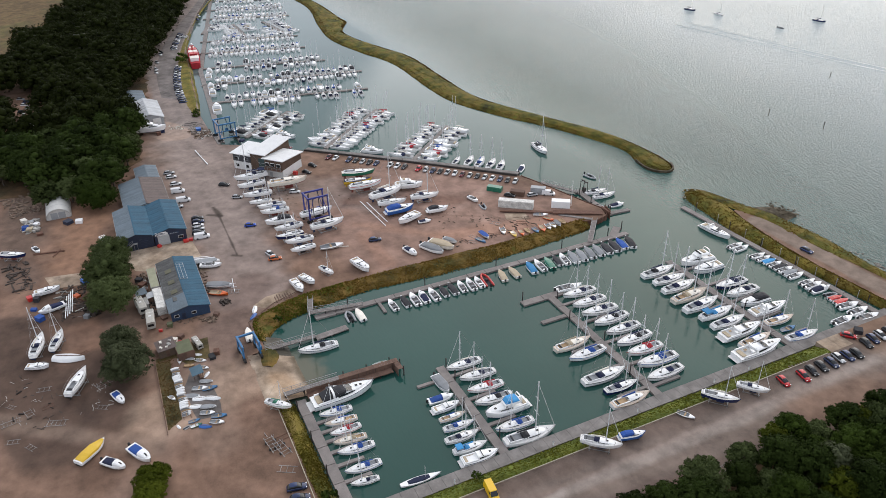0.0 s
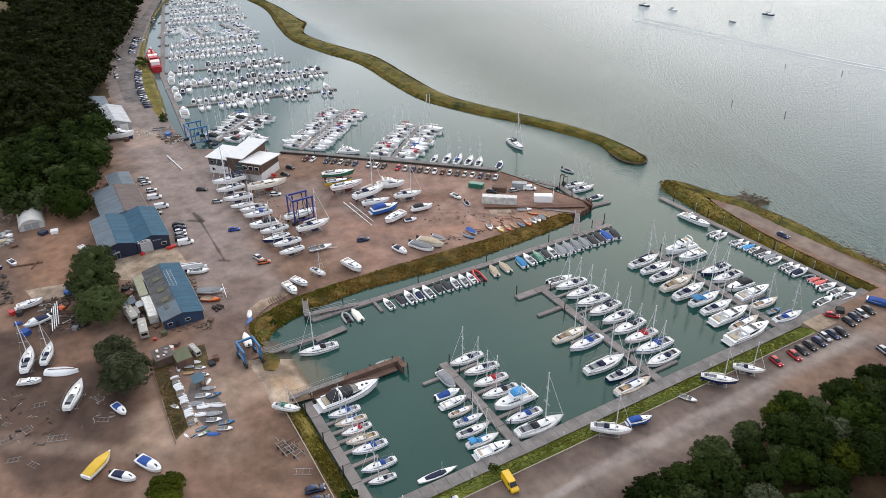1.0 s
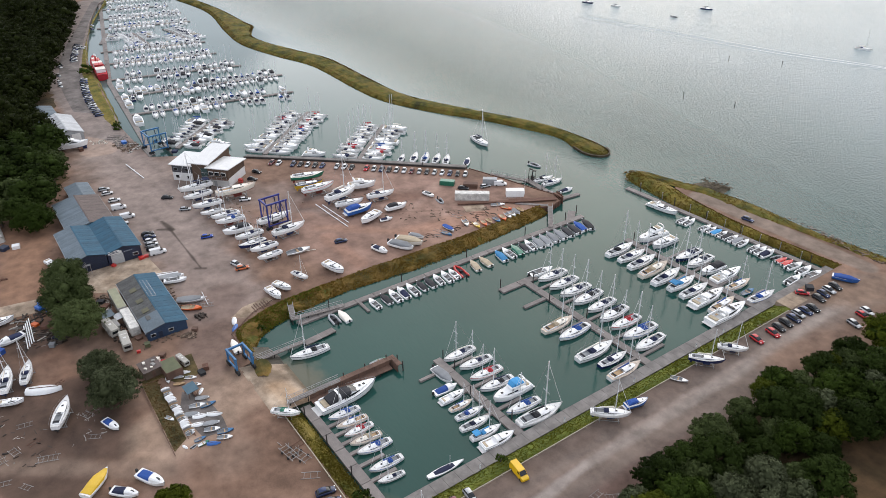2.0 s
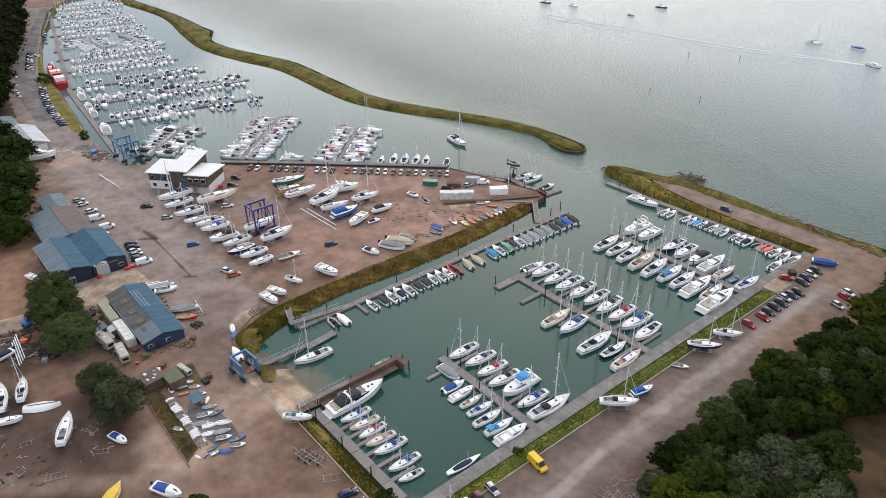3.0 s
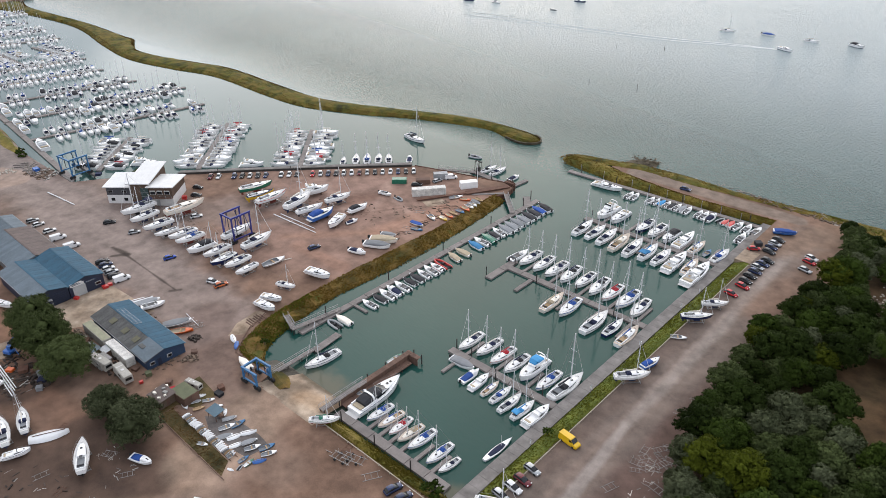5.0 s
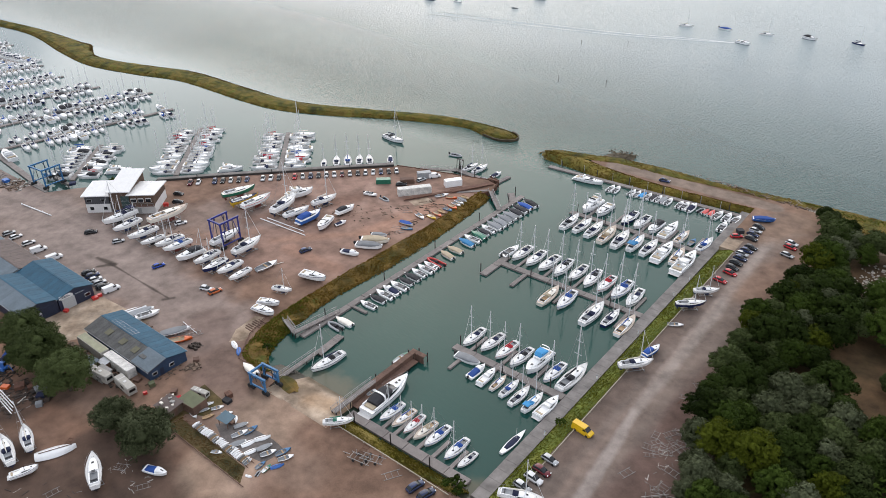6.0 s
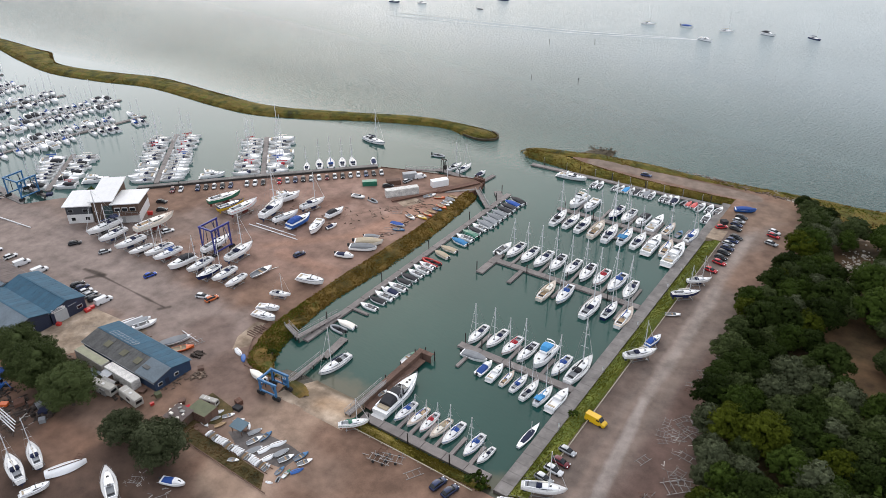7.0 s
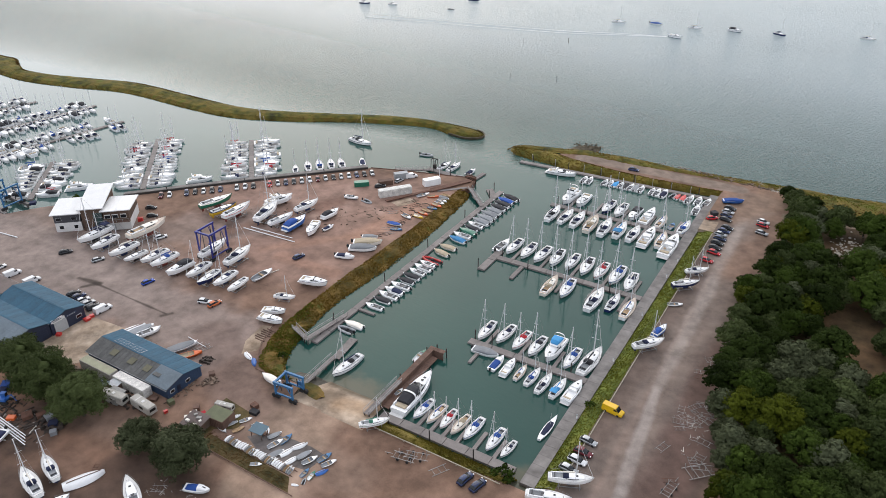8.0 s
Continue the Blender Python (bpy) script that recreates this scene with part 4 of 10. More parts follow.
def motor_boat(label, side="white", cover=None, fly=False, stripe=None, shore=False, bottom="foul_blue"):
    """A nine-metre motor cruiser."""
    t = thing("motor_cruiser", label, "boat")
    hull(t, 9, 3.1, 1.15, 0.5, 0.5, M[side], M[bottom], M["white"], stern=0.92, full=0.45, bow=2.4, stripe=M[stripe] if stripe else None, afloat=not shore)
    c = part("cabin", loft([ring(-0.9, 1.25, 1.1, 0.85), ring(0.6, 1.15, 1.15, 0.8), ring(1.9, 0.95, 1.25, 0.42), ring(3.3, 0.5, 1.4, 0.12)]), M["white"], t)
    part("windscreen", loft([[(0.9, -1.0, 1.5), (0.9, 0, 1.55), (0.9, 1.0, 1.5)], [(0.15, -1.02, 2.02), (0.15, 0, 2.08), (0.15, 1.02, 2.02)]], closed=False, caps=False), M["glass"], c)
    for s in (1, -1):
        part("window", loft([[(-0.7, s * 1.26, 1.4), (-0.7, s * 1.2, 1.75)], [(0.6, s * 1.17, 1.45), (0.6, s * 1.1, 1.72)], [(1.7, s * 1.0, 1.42), (1.7, s * 0.96, 1.55)]], closed=False, caps=False), M["glass"], c)
    part("hatch", box(2.3, 0, 1.62, 0.5, 0.5, 0.06, bevel=0.02), M["glass"], c)
    well = bmesh.new()
    for s in (1, -1):
        box(-2.6, s * 1.15, 1.05, 3.2, 0.3, 0.4, well, 0.05)
    box(-4.1, 0, 1.05, 0.3, 2.2, 0.35, well, 0.04)
    part("coaming", well, M["white"], t)
    part("cockpit_sole", box(-2.5, 0, 1.07, 2.9, 2.0, 0.05), M["teak"], t)
    part("seat", box(-3.6, 0, 1.12, 0.6, 1.8, 0.3, bevel=0.05), M["canvas_tan"], t)
    part("bathing_platform", box(-4.8, 0, 0.25, 0.8, 2.4, 0.1, bevel=0.03), M["deck"], t)
    if cover and not fly:
        part("canopy", loft([ring(-4.0, 1.2, 1.4, 0.5, 6), ring(-2.6, 1.22, 1.4, 1.1, 6), ring(-0.7, 1.2, 1.4, 1.1, 6), ring(0.1, 1.0, 1.7, 0.45, 6)]), M[cover], t)
    if fly:
        f = part("flybridge", loft([ring(-2.6, 1.2, 2.1, 0.55), ring(-0.4, 1.15, 2.1, 0.6), ring(0.7, 0.8, 2.1, 0.2)]), M["white"], t)
        part("windscreen", box(-0.2, 0, 2.6, 0.1, 1.9, 0.4, bevel=0.02), M["glass"], f)
        part("seat", box(-1.6, 0, 2.6, 0.8, 1.5, 0.25, bevel=0.05), M["canvas_tan"], f)
        if cover:
            part("bridge_cover", loft([ring(-2.3, 1.1, 2.6, 0.2, 6), ring(-1.2, 1.1, 2.6, 0.5, 6), ring(-0.2, 1.0, 2.6, 0.55, 6), ring(0.4, 0.75, 2.4, 0.3, 6)]), M[cover], f)
        part("radar_arch", loft([ring(-2.8, 1.2, 1.9, 1.5, 6), ring(-2.5, 1.2, 1.9, 1.5, 6)], closed=False, caps=False), M["white"], t)
    rail = bmesh.new()
    for s in (1, -1):
        pts = [(0.5, 1.45), (2, 1.15), (3.4, 0.65), (4.4, 0.12)]
        for x, w in pts:
            rod((x, s * w, 1.3), (x, s * w, 2.0), 0.02, 0.02, 4, rail)
        for (xa, wa), (xb, wb) in zip(pts, pts[1:]):
            rod((xa, s * wa, 1.98), (xb, s * wb, 1.98), 0.02, 0.02, 4, rail)
    part("guard_rail", rail, M["steel"], t)
    if shore:
        for x in (-2.6, 1.6):
            part("chock", box(x, 0, -0.95, 0.3, 2.2, 0.75), M["old_wood"], t)
    return t


def small_boat(label, side="white", cover=None, stripe=None, outboard=True, cuddy=False):
    """A six-metre open motor boat."""
    t = thing("small_motor_boat", label, "boat")
    hull(t, 6, 2.2, 0.6, 0.28, 0.35, M[side], M["foul_black"], M["white"], stern=0.9, full=0.42, bow=2.3, stripe=M[stripe] if stripe else None)
    if cover and cuddy:
        part("cover", loft([ring(-2.5, 0.78, 0.55, 0.2, 6), ring(-1.2, 0.82, 0.55, 0.5, 6), ring(0.3, 0.8, 0.55, 0.62, 6)]), M[cover], t)
    elif cover:
        part("cover", loft([ring(-2.7, 0.95, 0.55, 0.18, 6), ring(-1.2, 1.0, 0.55, 0.5, 6), ring(0.6, 1.0, 0.55, 0.55, 6), ring(1.8, 0.65, 0.68, 0.22, 6), ring(2.6, 0.25, 0.8, 0.06, 6)]), M[cover], t)
    else:
        part("cockpit_sole", box(-0.7, 0, 0.57, 3.8, 1.5, 0.04), M["gear"], t)
        w = bmesh.new()
        for s in (1, -1):
            box(-0.9, s * 0.85, 0.55, 3.4, 0.18, 0.22, w, 0.03)
        part("coaming", w, M["white"], t)
        part("seat", box(-1.6, 0, 0.6, 0.5, 1.4, 0.28, bevel=0.04), M["canvas_grey" if not stripe else "white"], t)
        part("windscreen", loft([[(0.9, -0.75, 0.75), (1.1, 0, 0.78), (0.9, 0.75, 0.75)], [(0.45, -0.72, 1.15), (0.6, 0, 1.18), (0.45, 0.72, 1.15)]], closed=False, caps=False), M["glass"], t)
    if cuddy:
        c = part("cuddy", loft([ring(0.2, 0.85, 0.6, 0.8, 6), ring(1.2, 0.75, 0.62, 0.7, 6), ring(2.0, 0.5, 0.7, 0.2, 6)]), M["white"], t)
        part("windscreen", loft([[(1.25, -0.62, 0.98), (1.3, 0, 1.33), (1.25, 0.62, 0.98)], [(1.85, -0.48, 0.84), (1.95, 0, 0.98), (1.85, 0.48, 0.84)]], closed=False, caps=False), M["glass"], c)
    if outboard:
        o = part("outboard", box(-3.25, 0, 0.3, 0.5, 0.4, 0.75, bevel=0.1), M["rubber"], t, "black outboard motor")
    return t


def inflatable(label, colour="hypalon", L=4.0):
    t = thing("inflatable_boat", label, "boat")
    tube = bmesh.new()
    r, b = 0.25, 0.75
    path = [(-L / 2, b), (0, b), (L * 0.25, b * 0.85), (L * 0.42, b * 0.4), (L / 2, 0), (L * 0.42, -b * 0.4), (L * 0.25, -b * 0.85), (0, -b), (-L / 2, -b)]
    line = resample(path, 0.35)
    rows = []
    for k, p in enumerate(line):
        d = (line[min(k + 1, len(line) - 1)] - line[max(k - 1, 0)]).normalized()
        side, rr = Vector((-d.y, d.x, 0)), r * (0.55 if k in (0, len(line) - 1) else 1.0)
        rows.append([p + side * rr * math.cos(a) + Vector((0, 0, 0.25 + rr * math.sin(a))) for a in [2 * math.pi * j / 8 for j in range(8)]])
    loft(rows, bm=tube)
    part("tube", tube, M[colour], t)
    part("floor", box(-0.2, 0, 0.0, L * 0.75, 1.1, 0.1), M["canvas_black"], t)
    part("seat", box(-0.2, 0, 0.2, 0.6, 0.6, 0.45, bevel=0.05), M["canvas_black"], t)
    part("outboard", box(-L / 2 - 0.2, 0, 0.1, 0.4, 0.35, 0.8, bevel=0.08), M["rubber"], t)
    return t


def dinghy(label, side="white", inside="canvas_grey", L=4.0, flipped=False, cover=None):
    """An open sailing or rowing dinghy; flipped: keel up."""
    t = thing("dinghy", label, "boat")
    sec = []
    for k in range(10):
        u = min(k / 9, 0.985)
        sec.append((-L / 2 + L * u, max(beam(u, L * 0.4, 0.7), 0.03), 0.45 + 0.12 * u * u))
    f = -1 if flipped else 1
    lift = 0.55 if flipped else 0.0
    part("hull", loft([[(x, w, lift + f * z), (x, w * 0.75, lift + f * 0.12), (x, 0, lift), (x, -w * 0.75, lift + f * 0.12), (x, -w, lift + f * z)] for x, w, z in sec], closed=False, caps=False), M[side], t, smooth=True)
    if not flipped:
        part("inside", loft([[(x, w * 0.94, z - 0.02), (x, w * 0.7, 0.2), (x, 0, 0.12), (x, -w * 0.7, 0.2), (x, -w * 0.94, z - 0.02)] for x, w, z in sec[:-1]], closed=False, caps=False), M[inside], t)
        part("gunwale", loft([[(x, s * w, z), (x, s * w * 0.86, z + 0.03)] for s in (1,) for x, w, z in sec] + [[(x, -w, z), (x, -w * 0.86, z + 0.03)] for x, w, z in reversed(sec)], closed=False, caps=False), M[side], t)
        part("thwart", box(-0.2, 0, 0.36, 0.3, L * 0.34, 0.05), M["teak"], t)
        part("foredeck", loft([[(x, w * 0.9, z + 0.02), (x, 0, z + 0.08), (x, -w * 0.9, z + 0.02)] for x, w, z in sec[6:]], closed=False, caps=False), M[side], t)
        if cover:
            part("cover", loft([ring(x, w * 0.95, z, 0.16, 6) for x, w, z in sec[:9]]), M[cover], t)
    else:
        part("keel_band", box(0, 0, 0.55, L * 0.8, 0.06, 0.06), M["old_wood"], t)
    return t


STOCK = {}


def stock(key, build):
    STOCK[key] = [build, None]


def put(key, x, y, z, heading, scale=1.0, label="", group="", tilt=0.0):
    """Sets down one of a kind: the first one is built, the others are copies that share its meshes."""
    m = pose(x, y, z, tilt, 0, heading) @ Matrix.Scale(scale, 4)
    entry = STOCK[key]
    if entry[1] is None:
        entry[1] = entry[0]()
        ob = entry[1]
        ob.matrix_basis = m
    else:
        ob = entry[1]
        ob = copy_thing(ob, m @ Matrix.Diagonal((*ob.scale, 1)).inverted())
    return tagged(ob, label, group=group)


stock("y_plain", lambda: yacht("white sailing yacht with pale sail cover and dark windows", hood="canvas_navy", stripe="gear"))
stock("y_blue", lambda: yacht("white sailing yacht with a blue sail cover and sprayhood", cover="canvas_blue", hood="canvas_blue", stripe="bluepaint"))
stock("y_red", lambda: yacht("white sailing yacht with a red sail cover", cover="canvas_red", hood="canvas_red", stripe="redpaint", mast=10.6))
stock("y_sky", lambda: yacht("white sailing yacht with sky-blue canvas over the cockpit", cover="canvas_sky", hood="canvas_sky", bimini="canvas_sky"))
stock("y_cream", lambda: yacht("cream sailing yacht with a buff deck and tan covers", side="offwhite", deck="buff_deck", cover="canvas_tan", hood="canvas_tan"))
stock("y_wood", lambda: yacht("small white yacht with buff painted decks", deck="buff_deck", cover="canvas_blue", stripe="teak", mast=10.4))
stock("y_dark", lambda: yacht("white sailing yacht with a black cockpit hood", cover="canvas_navy", hood="canvas_black", stripe="navy", mast=12))
stock("y_navy", lambda: yacht("navy-hulled sailing yacht with white deck", side="navy", cover="canvas_navy", hood="canvas_navy"))
stock("y_grey", lambda: yacht("pale grey racing yacht with black cockpit gear", side="white", cover="canvas_black", hood="canvas_black", mast=12.4))
def sport_cruiser(label, cover=None, open_top=True):
    """A fifteen-metre sports cruiser, long and low."""
    t = thing("sports_cruiser", label, "boat")
    hull(t, 15, 4.3, 1.5, 0.75, 0.6, M["white"], M["foul_black"], M["white"], stern=0.92, full=0.45, bow=2.2, stripe=M["navy"], afloat=True)
    c = part("cabin", loft([ring(-2.2, 1.75, 1.45, 0.95), ring(0.4, 1.6, 1.5, 0.95), ring(2.6, 1.25, 1.7, 0.5), ring(5.0, 0.6, 2.0, 0.12)]), M["white"], t)
    part("windscreen", loft([[(1.9, -1.2, 2.15), (2.1, 0, 2.25), (1.9, 1.2, 2.15)], [(0.4, -1.25, 2.75), (0.5, 0, 2.85), (0.4, 1.25, 2.75)]], closed=False, caps=False), M["glass"], c)
    for s in (1, -1):
        part("window", loft([[(-1.8, s * 1.77, 1.75), (-1.8, s * 1.66, 2.25)], [(0.6, s * 1.62, 1.8), (0.6, s * 1.5, 2.25)], [(2.4, s * 1.33, 1.9), (2.4, s * 1.25, 2.1)]], closed=False, caps=False), M["glass"], c)
        part("porthole", box(3.6, s * 1.75, 1.05, 1.1, 0.06, 0.22, m=Matrix.Rotation(s * -0.16, 4, "Z")), M["glass"], t)
    for x in (3.1, 4.2):
        part("hatch", box(x, 0, 2.26 - 0.1 * (x - 3.1), 0.6, 0.6, 0.07, bevel=0.02), M["glass"], c)
    part("cockpit_sole", box(-4.2, 0, 1.46, 4.4, 3.0, 0.06), M["worn_deck"], t)
    for s in (1, -1):
        part("coaming", box(-4.2, s * 1.75, 1.42, 4.6, 0.34, 0.5, bevel=0.06), M["white"], t)
    part("boarding_pad", box(-6.0, 0, 1.48, 1.3, 2.6, 0.4, bevel=0.1), M["canvas_tan"], t)
    part("seat", box(-2.9, -0.7, 1.5, 0.8, 1.2, 0.55, bevel=0.06), M["white"], t)
    part("table", box(-4.2, 0.5, 1.9, 0.9, 0.7, 0.06, bevel=0.02), M["teak"], t)
    part("radar_arch", loft([ring(-3.0, 1.8, 1.7, 1.7, 6), ring(-2.5, 1.8, 1.7, 1.7, 6)], closed=False, caps=False), M["white"], t)
    part("bathing_platform", box(-8.0, 0, 0.45, 1.2, 3.4, 0.12, bevel=0.04), M["deck"], t)
    if cover:
        part("canopy", loft([ring(-5.4, 1.6, 1.7, 0.8, 6), ring(-3.6, 1.7, 1.7, 1.45, 6), ring(-0.6, 1.6, 1.9, 1.2, 6), ring(0.3, 1.3, 2.3, 0.5, 6)]), M[cover], t)
    for s in (1, -1):
        rail = bmesh.new()
        pts = [(0.5, 2.0), (3, 1.6), (5.4, 0.9), (7.2, 0.12)]
        for x, w in pts:
            rod((x, s * w, 1.8), (x, s * w, 2.7), 0.025, 0.025, 4, rail)
        for (xa, wa), (xb, wb) in zip(pts, pts[1:]):
            rod((xa, s * wa, 2.68), (xb, s * wb, 2.68), 0.025, 0.025, 4, rail)
        part("guard_rail", rail, M["steel"], t)
    return t


stock("c_black", lambda: sport_cruiser("long white sports cruiser under a black canopy", "canvas_black"))
stock("c_open", lambda: sport_cruiser("long white sports cruiser with an open cockpit"))
stock("m_plain", lambda: motor_boat("white motor cruiser with open cockpit", stripe="navy"))
stock("m_dark", lambda: motor_boat("white motor cruiser with a black cockpit canopy", cover="canvas_black", stripe="navy"))
stock("m_sky", lambda: motor_boat("white flybridge cruiser with a sky-blue bridge cover", cover="canvas_sky", fly=True))
stock("m_fly_open", lambda: motor_boat("large white flybridge cruiser with radar arch", fly=True))
stock("s_open", lambda: small_boat("small white open motor boat with outboard"))
stock("s_cuddy", lambda: small_boat("small white motor boat with a cuddy cabin", cuddy=True, cover="canvas_navy"))
stock("s_black", lambda: small_boat("small motor boat under a black cover", cover="canvas_black"))
stock("s_grey", lambda: small_boat("small motor boat under a grey cover", cover="canvas_grey"))
stock("s_pale", lambda: small_boat("small motor boat under a white cover", cover="offwhite"))
stock("s_blue", lambda: small_boat("small motor boat under a bright blue cover", cover="canvas_blue"))
stock("s_scarlet", lambda: small_boat("small white motor boat under a red cover", cover="redpaint"))
stock("s_workblue", lambda: small_boat("blue work boat under a blue cover on the quay", side="bluepaint", cover="canvas_blue", outboard=False))
stock("s_tonneau", lambda: small_boat("small white cabin boat with a blue cockpit cover", cuddy=True, cover="canvas_blue"))
stock("s_sky", lambda: small_boat("small white motor boat with a sky-blue cover", cover="canvas_sky"))
stock("s_green", lambda: small_boat("small motor boat under a dark green cover", side="green", cover="green"))
stock("s_red", lambda: small_boat("small motor boat with red trim and seats", stripe="redpaint", cover=None))
stock("s_wood", lambda: small_boat("small varnished wooden launch", side="offwhite", cover="canvas_tan"))
stock("s_yellow", lambda: small_boat("small white boat under a crumpled yellow cover", cover="yellow", outboard=False))
stock("rib", lambda: inflatable("grey inflatable boat with outboard"))
stock("rib_red", lambda: inflatable("red inflatable boat with outboard", "redpaint", 5.0))
stock("d_white", lambda: dinghy("white open sailing dinghy"))
stock("d_blue", lambda: dinghy("white dinghy under a blue cover", cover="canvas_blue"))
stock("d_skyb", lambda: dinghy("small sky-blue open dinghy", side="sky_blue_steel"))
stock("d_yellow", lambda: dinghy("yellow open dinghy on the bank", side="yellow", inside="offwhite"))
stock("d_orange", lambda: dinghy("orange open dinghy on the bank", side="orange", inside="canvas_tan"))
stock("d_green", lambda: dinghy("green and white open dinghy", side="green", inside="white"))
stock("d_grey", lambda: dinghy("dinghy under a grey cover", cover="canvas_grey"))
stock("d_flip", lambda: dinghy("upturned white dinghy on its gunwales", flipped=True))
stock("d_flip_blue", lambda: dinghy("upturned blue dinghy on its gunwales", side="bluepaint", flipped=True))
stock("d_tan", lambda: dinghy("varnished wooden rowing dinghy", side="teak", inside="teak"))


def slim_keelboat():
    t = thing("keelboat", "slim white keelboat under a navy cockpit cover", "boat")
    hull(t, 10, 2.0, 0.6, 0.2, 0.3, M["white"], M["foul_black"], M["white"], stern=0.45, full=0.45, bow=1.8, afloat=True)
    part("cover", loft([ring(-3.2, 0.5, 0.58, 0.1, 6), ring(-1.4, 0.72, 0.58, 0.24, 6), ring(0.8, 0.74, 0.58, 0.22, 6), ring(2.0, 0.5, 0.6, 0.08, 6)]), M["canvas_navy"], t)
    part("mast", rod((1.0, 0, 0.6), (1.0, 0, 4.0), 0.05, 0.05), M["alloy"], t, "lowered stub mast")
    return t


stock("y_slim", slim_keelboat)
LEN = {"c": 15.0, "y": 10.0, "m": 9.0, "s": 6.0, "d": 4.0, "r": 4.0}


def berth(rows, group, z=0.0):
    """Rows of kind, x, y, heading and length."""
    for key, x, y, h, length in rows:
        put(key, x, y, z, h + random.uniform(-1.5, 1.5), length / LEN[key[0]], group=group, tilt=random.uniform(-0.6, 0.6))


berth([("y_plain", -31.0, 39.3, 269, 9.8), ("y_plain", -25.9, 40.5, 266, 9.7), ("y_red", -21.1, 40.1, 266, 9.5), ("y_dark", -16.5, 39.8, 266, 9.9), ("m_sky", -12.0, 40.6, 270, 11.0),
       ("y_blue", -6.8, 39.8, 266, 9.7), ("y_grey", -2.3, 41.2, 86, 12.6), ("s_tonneau", -22.3, 28.9, 86, 6.5), ("m_plain", -19.0, 28.7, 89, 6.9), ("y_wood", -15.6, 28.6, 88, 6.6),
       ("y_blue", -12.3, 28.6, 87, 7.6), ("y_plain", -8.9, 27.7, 86, 8.2), ("y_sky", -5.2, 27.8, 87, 8.2), ("m_plain", -1.6, 28.3, 86, 8.6), ("s_grey", -26.8, 31.3, 2, 7.4)], "boats on the middle pontoon")
berth([("c_black", -33.6, 8.6, 92, 15.6), ("y_blue", -29.1, 5.0, 267, 7.9), ("y_wood", -25.6, 5.1, 265, 7.7), ("y_red", -22.5, 5.1, 270, 7.4), ("y_cream", -19.2, 5.0, 264, 7.7), ("y_blue", -16.0, 5.3, 268, 8.4),
       ("y_blue", -10.3, 4.8, 267, 8.2), ("y_plain", -6.6, 3.8, 264, 6.2), ("d_green", -40.4, 21.6, 86, 5.6), ("y_dark", -54.0, 8.6, 265, 10.6)], "boats on the near pontoon")
berth([("s_open", -48.6, 83.0, 84, 8.5), ("y_plain", -44.9, 83.9, 269, 11.0), ("y_plain", -39.8, 83.7, 270, 11.2), ("y_plain", -35.0, 83.7, 268, 11.5), ("y_dark", -30.2, 84.0, 272, 11.6), ("y_plain", -25.2, 84.2, 269, 11.0),
       ("y_dark", -20.3, 83.9, 272, 11.6), ("y_red", -15.6, 83.6, 268, 11.0), ("y_blue", -10.6, 83.5, 267, 12.2), ("y_plain", -5.8, 81.9, 272, 11.4), ("y_cream", -25.6, 68.6, 92, 11.2),
       ("y_blue", -20.6, 69.4, 272, 11.3), ("y_plain", -11.5, 68.2, 89, 12.6), ("y_navy", -6.6, 69.5, 88, 9.6), ("y_wood", -1.8, 68.6, 88, 11.0)], "boats on the long pontoon")
berth([("y_dark", -43.6, 111.8, 90, 12.0), ("y_plain", -38.8, 112.0, 87, 11.1), ("y_plain", -34.4, 111.8, 90, 12.0), ("y_cream", -29.3, 111.2, 91, 12.8), ("y_plain", -24.4, 111.0, 92, 12.8),
       ("y_sky", -19.4, 111.8, 89, 11.6), ("y_plain", -14.8, 111.6, 89, 11.4), ("c_open", -10.0, 111.4, 88, 13.4), ("y_wood", -5.6, 112.0, 91, 11.0), ("c_open", -2.0, 109.2, 88, 15.0)], "boats on the far pontoon")
berth([("m_fly_open", -43.4, 126.2, 266, 12.0), ("m_plain", -38.4, 126.0, 270, 10.7), ("y_navy", -28.8, 126.0, 269, 11.8), ("y_plain", -24.2, 125.8, 267, 11.8), ("m_dark", -19.0, 125.0, 266, 9.8),
       ("c_open", -14.4, 126.0, 89, 12.4), ("y_wood", -9.4, 124.6, 87, 9.8), ("d_skyb", -5.6, 123.8, 86, 4.8), ("y_blue", -1.6, 124.4, 84, 10.4)], "boats on the far pontoon")
berth([("c_open", -54.6, 145.2, 6, 11.6), ("s_open", -45.1, 144.4, 92, 6.2), ("s_open", -43.0, 144.8, 94, 6.3), ("s_open", -37.4, 146.0, 89, 5.6), ("s_open", -35.3, 146.2, 88, 5.6), ("s_sky", -33.3, 146.4, 87, 5.3),
       ("s_open", -31.3, 146.6, 89, 5.6), ("s_black", -29.4, 146.8, 88, 5.6), ("s_open", -27.6, 146.9, 89, 5.9), ("s_grey", -25.7, 147.0, 90, 6.0), ("s_open", -23.7, 147.0, 91, 6.2),
       ("s_open", -19.5, 147.0, 92, 6.0), ("s_open", -17.7, 147.1, 88, 6.6), ("s_cuddy", -15.2, 147.2, 88, 7.2), ("rib", -12.0, 147.6, 80, 4.2), ("s_scarlet", -10.2, 147.4, 84, 4.8), ("s_scarlet", -8.2, 147.4, 88, 5.2), ("s_open", -5.9, 147.2, 84, 7.0),
       ("s_open", -2.8, 147.4, 88, 7.0), ("s_open", 0.2, 147.4, 84, 7.0), ("s_open", -1.6, 139.8, 92, 7.4)], "small boats on the outer pontoon")
